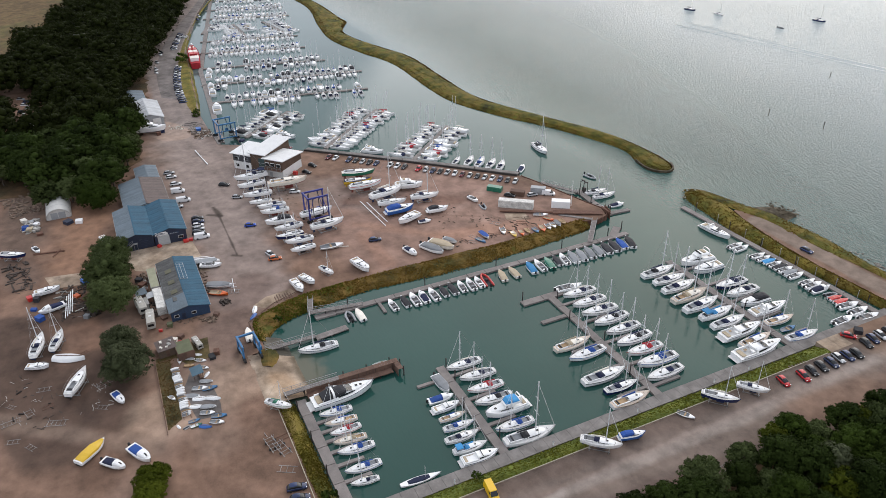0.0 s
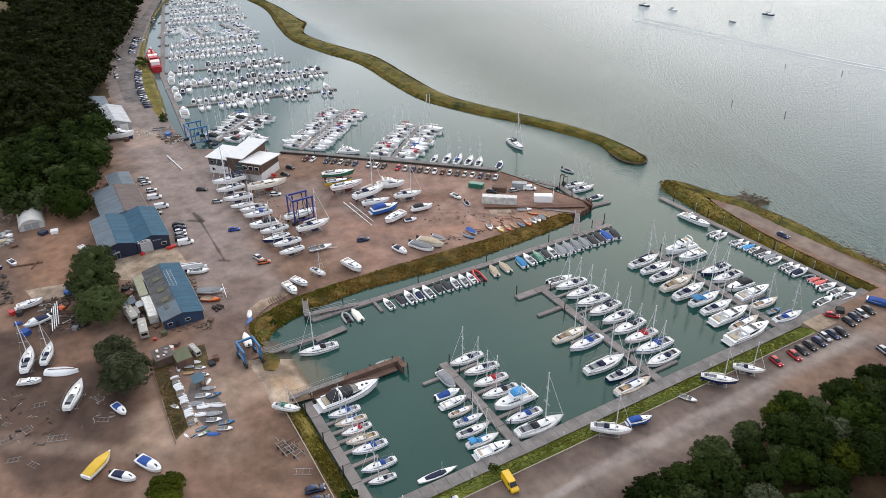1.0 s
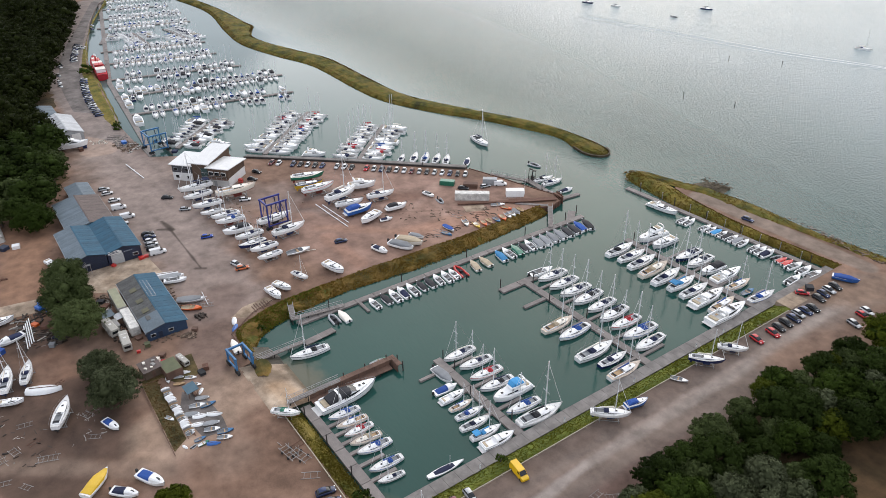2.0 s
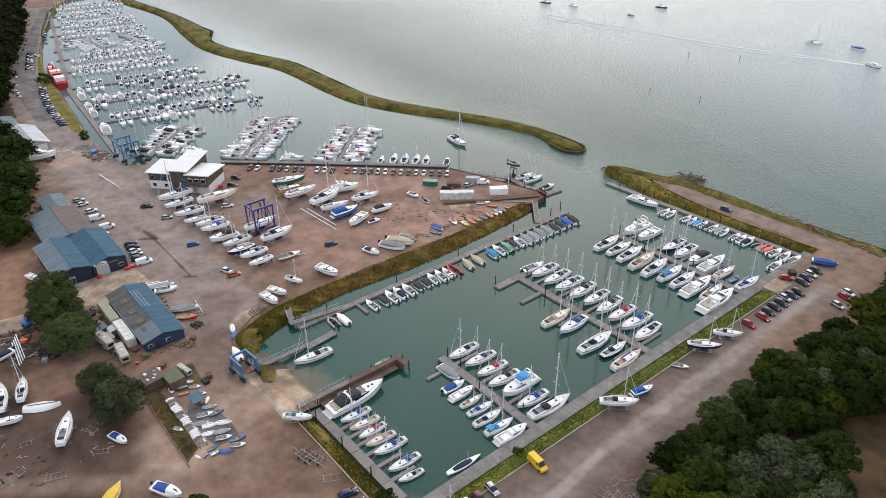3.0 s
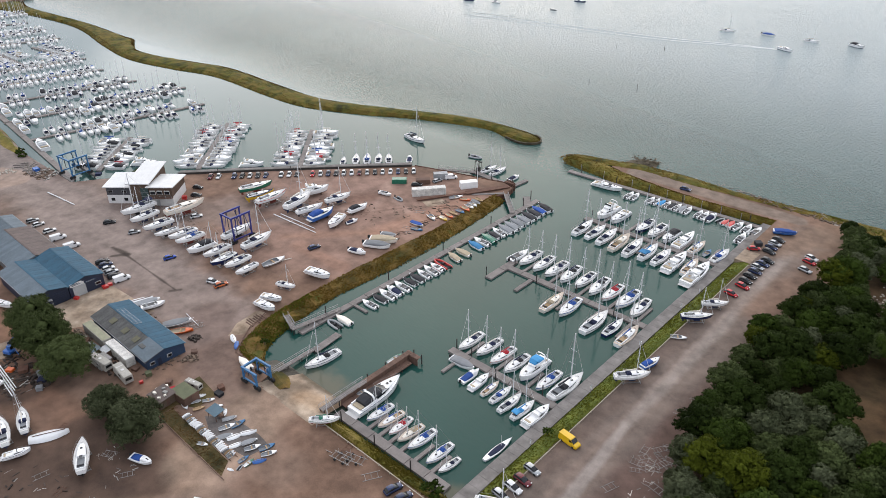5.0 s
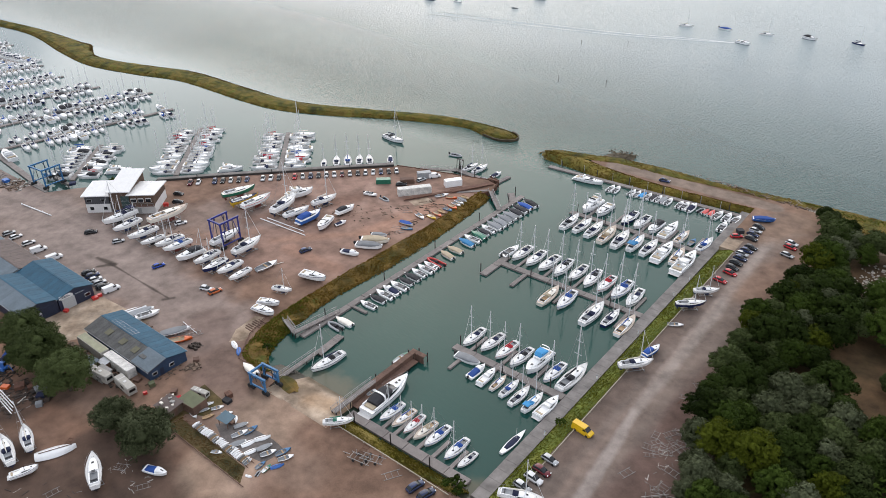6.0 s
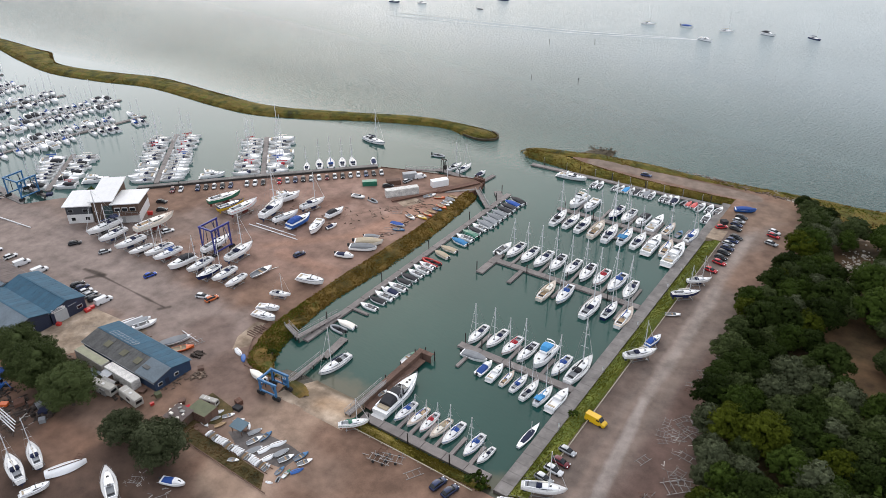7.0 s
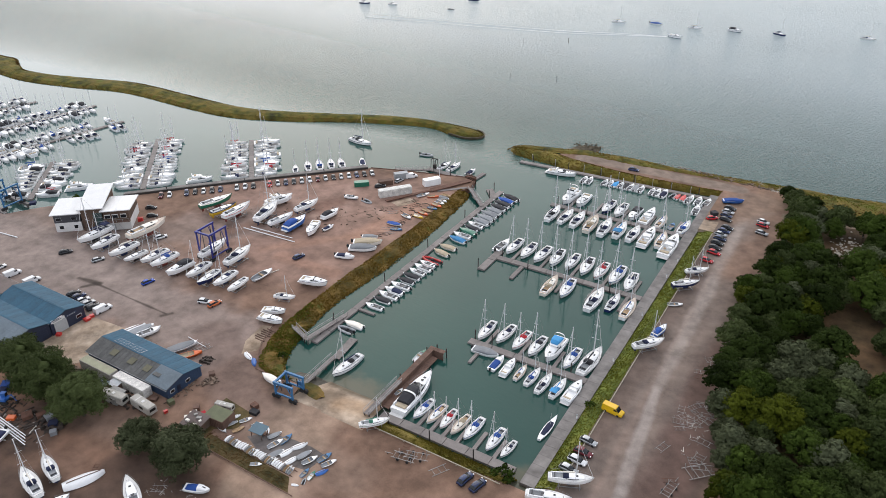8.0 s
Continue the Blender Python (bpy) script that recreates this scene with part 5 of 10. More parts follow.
berth([("rib", -63.9, 20.8, 178, 5.2), ("s_pale", -63.4, 23.6, 181, 6.2), ("s_open", -63.8, 33.6, 182, 5.9), ("s_black", -63.8, 37.4, 180, 5.9), ("s_open", -63.6, 40.3, 178, 6.8), ("s_cuddy", -63.6, 43.1, 178, 6.6),
       ("s_open", -63.4, 46.2, 180, 6.8), ("s_black", -63.6, 49.5, 179, 5.8), ("s_black", -63.6, 52.4, 179, 6.2), ("s_open", -63.5, 55.4, 175, 6.1), ("s_open", -63.3, 58.3, 174, 6.6), ("s_red", -63.3, 61.0, 175, 6.0),
       ("rib_red", -63.4, 63.6, 174, 5.6), ("s_wood", -63.3, 69.0, 170, 6.3), ("s_wood", -63.3, 73.0, 180, 6.3), ("s_sky", -63.2, 79.0, 172, 6.8)], "small boats under the reed bank")
berth([("s_open", -63.2, 82.2, 176, 6.8), ("s_green", -63.0, 85.4, 172, 6.8), ("s_black", -63.2, 88.4, 171, 6.0), ("s_open", -63.0, 91.0, 170, 6.6), ("s_grey", -62.7, 94.0, 170, 7.2), ("s_grey", -62.6, 97.0, 170, 7.2),
       ("s_grey", -62.7, 100.2, 170, 7.2), ("s_grey", -62.6, 103.4, 170, 7.0), ("s_black", -62.6, 106.6, 169, 7.2), ("s_black", -62.7, 109.7, 171, 7.4), ("s_blue", -62.7, 112.6, 169, 7.0), ("s_black", -62.3, 115.7, 165, 7.4)],
      "small boats under the reed bank")
berth([("y_plain", -147.2, 95.9, 132, 8.0), ("y_plain", -144.6, 100.4, 134, 10.0), ("y_blue", -141.4, 103.6, 135, 10.6), ("y_plain", -138.0, 106.8, 133, 10.0), ("y_plain", -134.8, 109.4, 136, 9.9), ("s_cuddy", -128.8, 115.3, 131, 6.7),
       ("y_dark", -142.4, 132.5, 356, 12.6), ("y_dark", -98.0, 128.6, 84, 8.8), ("y_plain", -94.0, 129.4, 88, 9.6), ("s_cuddy", -86.0, 128.8, 85, 6.0), ("rib", -88.6, 122.6, 29, 4.4), 
       ("m_fly_open", -171.8, 69.4, 50, 9.5), ("y_slim", -1.9, 14.5, 86, 9.2), ("rib", -110.4, 134.9, 12, 5.4)], "boats round the point")


# ---- more surfaces ----
M["roof_blue"] = mat("blue_profiled_roof", (0.017, 0.078, 0.128), 0.75, grain=2.5, stain=0.35, amount=0.28, vary=0.10)
M["roof_pale"] = mat("pale_blue_grey_roof", (0.118, 0.152, 0.178), 0.7, grain=2.5, stain=0.3, amount=0.25, vary=0.10)
M["roof_light"] = mat("light_grey_sheet_roof", (0.42, 0.43, 0.44), 0.6, grain=2.5, stain=0.4, amount=0.25, vary=0.2)
M["roof_dark"] = mat("weathered_grey_roof", (0.085, 0.085, 0.082), 0.8, grain=2.5, stain=0.5, amount=0.45, vary=0.14)
M["roof_brown"] = mat("brown_sheet_roof", (0.125, 0.095, 0.085), 0.8, grain=2.5, stain=0.4, amount=0.3, vary=0.10)
M["roof_white"] = mat("white_membrane_roof", (0.70, 0.70, 0.69), 0.5, grain=2, stain=0.4, amount=0.08, vary=0.03)
M["clad_navy"] = mat("navy_cladding", (0.018, 0.027, 0.055), 0.5, grain=4, amount=0.3)
M["clad_blue"] = mat("blue_cladding", (0.024, 0.050, 0.100), 0.6, grain=4, amount=0.3)
M["clad_charcoal"] = mat("charcoal_cladding", (0.06, 0.062, 0.07), 0.6, grain=4, amount=0.25)
M["clad_grey"] = mat("grey_cladding", (0.33, 0.34, 0.35), 0.55, grain=3, amount=0.2)
M["render"] = mat("white_render", (0.72, 0.71, 0.69), 0.8, grain=4, stain=0.4, amount=0.1)
M["timber"] = mat("brown_timber_cladding", (0.10, 0.062, 0.042), 0.8, grain=6, amount=0.35, vary=0.1)
M["door"] = mat("grey_roller_door", (0.45, 0.46, 0.46), 0.5, grain=3, amount=0.12)
M["poly"] = mat("polytunnel_film", (0.60, 0.59, 0.56), 0.45, grain=3, stain=0.6, amount=0.14)
M["olive"] = mat("olive_sheet", (0.10, 0.11, 0.055), 0.7, amount=0.25)
M["skylight"] = mat("skylight_sheet", (0.045, 0.105, 0.145), 0.4, amount=0.2, vary=0.1)
M["tan_roof"] = mat("olive_cream_roof", (0.30, 0.30, 0.20), 0.7, amount=0.25)
M["dirty"] = mat("dull_white_panel", (0.40, 0.38, 0.34), 0.7, amount=0.25, stain=1.0)


def sheeted(parent, a, b, c, d, material, n, lift=0.09):
    """A roof slope a-b (eave) to d-c (ridge), laid as n sheets side by side, each with its own edges."""
    a, b, c, d = map(Vector, (a, b, c, d))
    up = (b - a).cross(d - a).normalized()
    if up.z < 0:
        up = -up
    slope = part("roof_slope", loft([[a, b, c, d], [p + up * lift for p in (a, b, c, d)]]), material, parent)
    for k in range(n):
        f, g = (k + 0.015) / n, (k + 0.985) / n
        q = [a.lerp(b, f), a.lerp(b, g), d.lerp(c, g), d.lerp(c, f)]
        bm = loft([[p + up * (lift + 0.004) for p in q], [p + up * (lift + 0.045 + 0.012 * (k % 2)) for p in q]])
        part("roof_sheet", bm, material, slope)
    return slope


def shed(name, label, x0, x1, y0, y1, eave, ridge, wall, roof_a, roof_b, sheets, ridge_y=None, front=True, m=None):
    """A gabled shed with its ridge along x; roof_a lies on the low-y side."""
    t = thing(name, label, "building", m=m)
    g, ry, th = GROUND if m is None else 0.0, (y0 + y1) / 2 if ridge_y is None else ridge_y, 0.18
    for y, s in ((y0, 1), (y1, -1)):
        part("wall", box((x0 + x1) / 2, y + s * th / 2, g - 0.1, x1 - x0, th, eave - g + 0.1), wall, t)
    for x, s in ((x0, 1), (x1, -1)):
        out = [(y0 + th, g - 0.1), (y1 - th, g - 0.1), (y1 - th, eave), (ry, ridge - 0.12), (y0 + th, eave)]
        part("gable_wall", loft([[(x, p, q) for p, q in out], [(x + s * th, p, q) for p, q in out]]), wall, t)
    o = 0.35
    sheeted(t, (x0 - o, y0 - o, eave - 0.12), (x1 + o, y0 - o, eave - 0.12), (x1 + o, ry, ridge), (x0 - o, ry, ridge), roof_a, sheets)
    sheeted(t, (x0 - o, y1 + o, eave - 0.12), (x1 + o, y1 + o, eave - 0.12), (x1 + o, ry, ridge), (x0 - o, ry, ridge), roof_b, sheets)
    part("ridge_cap", box((x0 + x1) / 2, ry, ridge + 0.09, x1 - x0 + 2 * o, 0.5, 0.07, bevel=0.02), roof_b, t)
    for y in (y0 - o - 0.06, y1 + o + 0.06):
        part("gutter", box((x0 + x1) / 2, y, eave - 0.2, x1 - x0 + 2 * o, 0.14, 0.14), M["clad_grey"], t)
    return t


def door_in(parent, name, x, y, z, wide, high, face, material, ribs=6):
    """A door leaf on a wall that faces +x ('x') or +y ('y'), with its ribs and frame."""
    sx, sy = (0.12, wide) if face == "x" else (wide, 0.12)
    d = part(name, box(x, y, z, sx, sy, high, bevel=0.02), material, parent)
    for k in range(ribs):
        zz = z + high * (k + 0.5) / ribs
        part("rib", box(x + (0.08 if face == "x" else 0), y + (0.08 if face == "y" else 0), zz, 0.05 if face == "x" else wide * 0.96, wide * 0.96 if face == "x" else 0.05, 0.06), material, d)
    return d


def window_in(parent, x, y, z, wide, high, face):
    sx, sy = (0.10, wide) if face == "x" else (wide, 0.10)
    w = part("window", box(x, y, z, sx, sy, high, bevel=0.015), M["render"], parent)
    ex, ey = (0.03, wide - 0.16) if face == "x" else (wide - 0.16, 0.03)
    off = 0.045
    part("pane", box(x + (off if face == "x" else 0), y + (off if face == "y" else 0), z + 0.08, ex, ey, high - 0.16), M["glass"], w)
    return w


# the large workshop: two bays side by side, and the older range behind
s1 = shed("workshop", "navy boat workshop bay with a blue profiled roof", -150, -127.5, -32.6, -22.5, 5.9, 7.2, M["clad_navy"], M["roof_pale"], M["roof_blue"], 16)
door_in(s1, "roller_door", -127.42, -25.2, GROUND, 3.6, 3.4, "x", M["clad_navy"])
door_in(s1, "side_door", -127.42, -29.6, GROUND, 3.2, 3.2, "x", M["clad_navy"])
s2 = shed("workshop", "navy boat workshop bay with blue roof and open front", -150.4, -127.2, -22.3, -12.5, 5.9, 7.2, M["clad_navy"], M["roof_blue"], M["roof_blue"], 16)
door_in(s2, "roller_door", -127.12, -19.6, GROUND, 3.6, 3.2, "x", M["door"])
part("sign", box(-127.1, -16.2, GROUND + 3.2, 0.08, 3.0, 0.5, bevel=0.02), M["clad_blue"], s2, "dark name board with pale bars")
for k in range(5):
    part("sign_bar", box(-127.03, -17.3 + 0.5 * k, GROUND + 3.32, 0.05, 0.3, 0.26), M["clad_grey"], s2)
part("panel", box(-127.1, -19.8, GROUND + 3.3, 0.08, 3.4, 0.9, bevel=0.02), M["render"], s2, "white sign board above the door")
window_in(s2, -127.15, -14.3, GROUND + 1.2, 1.6, 1.0, "x")
board = part("sign_board", box(-127.12, -20.3, GROUND + 3.5, 0.08, 3.4, 1.0, bevel=0.02), M["white"], s2, "white sign board above the door")
for k in range(2):
    part("sign_bar", box(-127.06, -20.3, GROUND + 3.72 + 0.34 * k, 0.04, 2.6 - 0.8 * k, 0.16), M["clad_blue"], board)
stair = thing("outside_stair", "grey steel stair against the workshop front", "stair", m=pose(-126.2, -30.4, GROUND, 0, 0, 90))
for sy in (-0.5, 0.5):
    part("stringer", rod((-2.2, sy, 0.05), (1.6, sy, 2.9), 0.07, 0.07, 4), M["steel"], stair)
    part("handrail", rod((-2.2, sy, 1.0), (1.6, sy, 3.85), 0.035, 0.035, 5), M["steel"], stair)
    for f in (0.0, 0.5, 1.0):
        part("baluster", rod((-2.2 + 3.8 * f, sy, 0.05 + 2.85 * f), (-2.2 + 3.8 * f, sy, 1.0 + 2.85 * f), 0.03, 0.03, 5), M["steel"], stair)
for k in range(12):
    part("tread", box(-2.05 + 3.6 * k / 11, 0, 0.12 + 2.7 * k / 11, 0.28, 1.0, 0.04), M["steel"], stair)
part("landing", box(2.2, 0, 2.8, 1.3, 1.1, 0.08, bevel=0.01), M["steel"], stair)
for sx in (1.7, 2.7):
    for sy in (-0.5, 0.5):
        part("leg", rod((sx, sy, -0.02), (sx, sy, 2.82), 0.05, 0.05, 5), M["steel"], stair)
s3 = shed("store_range", "long store with one grey and one brown roof slope", -175, -150.9, -28.8, -14.4, 5.0, 6.6, M["clad_grey"], M["roof_pale"], M["roof_brown"], 20, ridge_y=-21.6)
s4 = shed("store", "low store with a pale blue roof", -189.5, -175.6, -22.2, -14.8, 4.4, 5.2, M["clad_grey"], M["roof_pale"], M["roof_pale"], 12)
s5 = shed("workshop_shed", "blue workshop shed with weathered grey and blue roof", -110, -81.2, -23.8, -13.6, 4.7, 5.9, M["clad_blue"], M["roof_dark"], M["roof_blue"], 20, ridge_y=-18.9)
def on_slope(y):
    return 5.80 - 0.252 * (y + 17.6)


part("skylight_frame", loft([[(x, -18.75, on_slope(-18.75)), (x, -16.75, on_slope(-16.75)), (x, -16.75, on_slope(-16.75) + 0.05), (x, -18.75, on_slope(-18.75) + 0.05)] for x in (-105.8, -96.0)]), M["roof_light"], s5)
for k in range(8):
    for y in (-18.68, -17.71):
        x = -105.7 + 1.215 * k
        part("skylight", loft([[(xx, y, on_slope(y) + 0.04), (xx, y + 0.87, on_slope(y + 0.87) + 0.04), (xx, y + 0.87, on_slope(y + 0.87) + 0.085), (xx, y, on_slope(y) + 0.085)] for xx in (x, x + 1.08)]), M["roof_blue"], s5)
M["moss_sheet"] = mat("yellowed_rooflight", (0.105, 0.098, 0.055), 0.6, grain=3, stain=0.8, amount=0.3)
for x in (-103.5, -97.0, -91.5):
    part("rooflight", loft([[(x, -22.3, 5.33 + d), (x + 2.0, -22.3, 5.33 + d), (x + 2.0, -20.5, 5.735 + d), (x, -20.5, 5.735 + d)] for d in (0.0, 0.07)]), M["moss_sheet"], s5)
part("skylight_hatch", box(-86.6, -21.4, 5.45, 2.2, 1.8, 0.16, bevel=0.03), M["roof_dark"], s5)
part("end_sheet", loft([[(-88.2, -24.2, 4.85), (-80.8, -24.2, 4.85), (-80.8, -19.0, 6.02), (-88.2, -19.0, 6.02)], [(-88.2, -24.2, 4.93), (-80.8, -24.2, 4.93), (-80.8, -19.0, 6.10), (-88.2, -19.0, 6.10)]]), M["roof_pale"], s5, "newer pale roof sheets at the end")
door_in(s5, "side_door", -81.1, -20.5, GROUND, 1.0, 2.1, "x", M["clad_navy"], 3)
for y in (-22.4, -17.8):
    window_in(s5, -81.12, y, GROUND + 1.1, 1.3, 0.9, "x")
for x in (-105, -99, -93, -87):
    window_in(s5, x, -13.52, GROUND + 1.2, 1.6, 0.9, "y")
s6 = shed("boat_shed", "pale grey boat shed among the trees", -268, -242.5, -15.8, -4.2, 5.6, 7.6, M["clad_grey"], M["roof_light"], M["roof_light"], 18)
door_in(s6, "roller_door", -242.42, -7.2, GROUND, 3.4, 3.6, "x", M["render"])
s7 = shed("lean_store", "small pale store behind the boat shed", -292, -270, -19, -8.5, 4.2, 5.2, M["clad_grey"], M["roof_pale"], M["roof_pale"], 10)


def container(label, x0, x1, y0, y1, high, material, roof=None, m=None):
    t = thing("shipping_container", label, "container", m=m)
    g = GROUND if m is None else 0.0
    bm = box((x0 + x1) / 2, (y0 + y1) / 2, g - 0.02, x1 - x0, y1 - y0, high + 0.02, bevel=0.04)
    part("body", bm, material, t)
    n = round((x1 - x0) / 0.5)
    for y, s in ((y0, -1), (y1, 1)):
        ribs = bmesh.new()
        for k in range(n):
            box(x0 + (k + 0.5) * (x1 - x0) / n, y + s * 0.03, g + 0.3, 0.22, 0.05, high - 0.55, ribs)
        part("side_ribs", ribs, material, t)
    part("roof_panel", box((x0 + x1) / 2, (y0 + y1) / 2, g + high, x1 - x0 - 0.2, y1 - y0 - 0.2, 0.03), roof or material, t)
    for s in (-1, 1):
        part("door_leaf", box(x1 + 0.03, (y0 + y1) / 2 + s * (y1 - y0) / 4, g + 0.25, 0.06, (y1 - y0) / 2 - 0.1, high - 0.4, bevel=0.01), material, t)
    return t


container("cream shipping container with an olive roof", -109, -97.6, -27.0, -24.6, 2.6, M["dirty"], M["tan_roof"])
M["stained_white"] = mat("stained_white_paint", (0.62, 0.60, 0.56), 0.6, grain=4, stain=0.7, amount=0.45)
container("stained white shipping container beside the blue shed", -96.8, -86.0, -26.8, -24.4, 2.6, M["stained_white"])
container("long white shipping container on the red earth", -6.1, 6.1, -1.3, 1.3, 2.7, M["stained_white"], m=pose(-98.4, 94.6, GROUND, 0, 0, 52))
container("small white site cabin near the point", -3.2, 3.2, -1.3, 1.3, 2.5, M["white"], m=pose(-91.5, 108.6, GROUND, 0, 0, 56))
container("small white cabin beside the quay", -2.6, 2.6, -1.2, 1.2, 2.4, M["clad_grey"], m=pose(-104.5, 107.5, GROUND, 0, 0, 50))
container("green steel skip on the red earth", -2.7, 2.7, -1.2, 1.2, 1.7, M["green"], M["green"], m=pose(-113.6, 94.6, GROUND, 0, 0, 42))
container("dark timber cabin beside the point", -2.6, 2.6, -1.2, 1.2, 1.8, M["old_wood"], m=pose(-106.5, 100, GROUND, 0, 0, 48))


def caravan(label, x, y, heading, size=1.0):
    t = thing("caravan", label, "caravan", m=pose(x, y, GROUND, 0, 0, heading) @ Matrix.Scale(size, 4))
    b = part("body", loft([[(xx, yy, z) for yy, z in ((-1.1, 0.5), (1.1, 0.5), (1.1, 2.3), (0.9, 2.55), (-0.9, 2.55), (-1.1, 2.3))] for xx in (-3.4, 3.4)]), M["dirty"], t)
    part("window", box(3.42, 0, 1.3, 0.06, 1.5, 0.7), M["glass"], b)
    for s in (-1, 1):
        part("window", box(0.6, s * 1.11, 1.35, 1.4, 0.05, 0.65), M["glass"], b)
        part("wheel", rod((-0.2, s * 0.9, 0.34), (-0.2, s * 1.1, 0.34), 0.34, 0.34, 12), M["rubber"], t)
    part("roof_vent", box(0.2, 0, 2.54, 0.7, 0.7, 0.12, bevel=0.03), M["deck"], b)
    part("roof_rib", box(-1.6, 0, 2.54, 0.15, 1.8, 0.05), M["deck"], b)
    return t


caravan("weathered cream caravan beside the workshop shed", -83.2, -29.0, -4)
caravan("dull grey caravan beside the workshop shed", -91.5, -30.6, 8)
container("small store with an olive green roof", -2.8, 2.8, -2.0, 2.0, 2.4, M["old_wood"], M["olive"], m=pose(-65.4, -22.9, GROUND, 0, 0, 4))
caravan("old cream van body among the clutter", -67.4, -19.4, 12, 0.66)

# polytunnel
t = thing("polytunnel", "white film polytunnel with a timber front", "polytunnel")
part("film", loft([[(x, -50 + 4.1 * math.cos(a), GROUND + 3.9 * math.sin(a)) for a in [math.pi * k / 12 for k in range(13)]] for x in (-175, -171, -166.6, -162.2)], closed=False, caps=False), M["poly"], t, smooth=True)
for x in (-174.5, -170.4, -166.3, -162.3):
    part("hoop", loft([[(x + d, -50 + r * math.cos(a), GROUND + r * 0.952 * math.sin(a)) for a in [math.pi * k / 12 for k in range(13)]] for d, r in ((-0.05, 4.12), (0.05, 4.12))], closed=False, caps=False), M["clad_grey"], t)
out = [(-50 + 3.95 * math.cos(math.pi * k / 12), GROUND + 3.75 * math.sin(math.pi * k / 12)) for k in range(13)]
part("end_wall", loft([[(-163, p, q) for p, q in out], [(-162.8, p, q) for p, q in out]]), M["poly"], t)
for y in (-51.2, -48.8):
    part("end_door", box(-162.72, y, GROUND, 0.08, 2.2, 2.4, bevel=0.02), M["clad_grey"], t)

# the clubhouse, three roofs at an angle to the yard
club = thing("clubhouse", "clubhouse with three white roofs, timber and white walls", "building", m=pose(-171.0, 22.4, GROUND, 0, 0, 41))


def club_wing(x0, x1, y0, y1, front, back, wall, base, roof, upper=None):
    """A wing with a roof that rises from front to back."""
    h = min(front, back)
    part("wall", box((x0 + x1) / 2, (y0 + y1) / 2, 0, x1 - x0, y1 - y0, 3.3), base, club)
    sec = [(y0, 3.3), (y1, 3.3), (y1, back - 0.2), (y0, front - 0.2)]
    part("upper_wall", loft([[(x, p, q) for p, q in sec] for x in (x0 + 0.02, x1 - 0.02)]), wall, club)
    o = 0.8
    rise = (back - front) / (y1 - y0)
    a, b = (x0 - o, y0 - o, front - rise * o), (x1 + o, y0 - o, front - rise * o)
    c, d = (x1 + o, y1 + o, back + rise * o), (x0 - o, y1 + o, back + rise * o)
    r = part("roof", loft([[a, b, c, d], [(p[0], p[1], p[2] + 0.28) for p in (a, b, c, d)]]), roof, club)
    for k in range(5):
        f = (k + 0.5) / 5
        p = [Vector(v) for v in (a, b, c, d)]
        q0, q1 = p[0].lerp(p[1], f), p[3].lerp(p[2], f)
        part("roof_seam", rod(q0 + Vector((0, 0, 0.28)), q1 + Vector((0, 0, 0.28)), 0.035, 0.035, 4), roof, r)
    return r


club_wing(-11.5, -3.2, -1.5, 9.0, 6.4, 6.8, M["clad_charcoal"], M["render"], M["roof_white"])
club_wing(-2.6, 4.0, -2.2, 14.5, 8.0, 8.8, M["timber"], M["timber"], M["roof_white"])
club_wing(4.6, 12.6, -3.2, 9.5, 7.1, 6.0, M["timber"], M["render"], M["roof_white"])
M["tinted_glass"] = mat("tinted_green_glass", (0.05, 0.085, 0.085), 0.1, amount=0.2)
part("glass_front", box(2.5, -2.24, 0.1, 2.8, 0.12, 6.2, bevel=0.02), M["tinted_glass"], club, "tall tinted glass front")
for z in (1.5, 3.0, 4.5):
    part("transom", box(2.5, -2.33, z, 2.8, 0.06, 0.1), M["clad_grey"], club)
for x in (-10.0, -5.2):
    w = part("window", box(x, -1.53, 4.1, 1.7, 0.1, 1.1, bevel=0.015), M["clad_grey"], club)
    part("pane", box(x, -1.58, 4.18, 1.5, 0.04, 0.94), M["glass"], w)
for x in (-9.6, -5.0):
    w = part("window", box(x, -1.53, 1.0, 1.5, 0.1, 1.3, bevel=0.015), M["render"], club)
    part("pane", box(x, -1.58, 1.08, 1.3, 0.04, 1.14), M["glass"], w)
for x in (5.8, 8.2, 10.8):
    w = part("window", box(x, -3.24, 4.3, 1.9, 0.1, 1.5, bevel=0.015), M["render"], club)
    part("pane", box(x, -3.29, 4.38, 1.7, 0.04, 1.14), M["glass"], w)
part("door", box(7.2, -3.24, 0, 1.2, 0.1, 2.1, bevel=0.02), M["door"], club)
part("balcony", box(8.6, -3.9, 3.25, 8.4, 1.4, 0.16, bevel=0.02), M["old_wood"], club)
for x in (4.6, 6.6, 8.6, 10.6, 12.6):
    part("balcony_post", box(x, -4.5, 3.3, 0.09, 0.09, 1.1), M["steel"], club)
part("balcony_rail", box(8.6, -4.5, 4.35, 8.3, 0.08, 0.07), M["steel"], club)


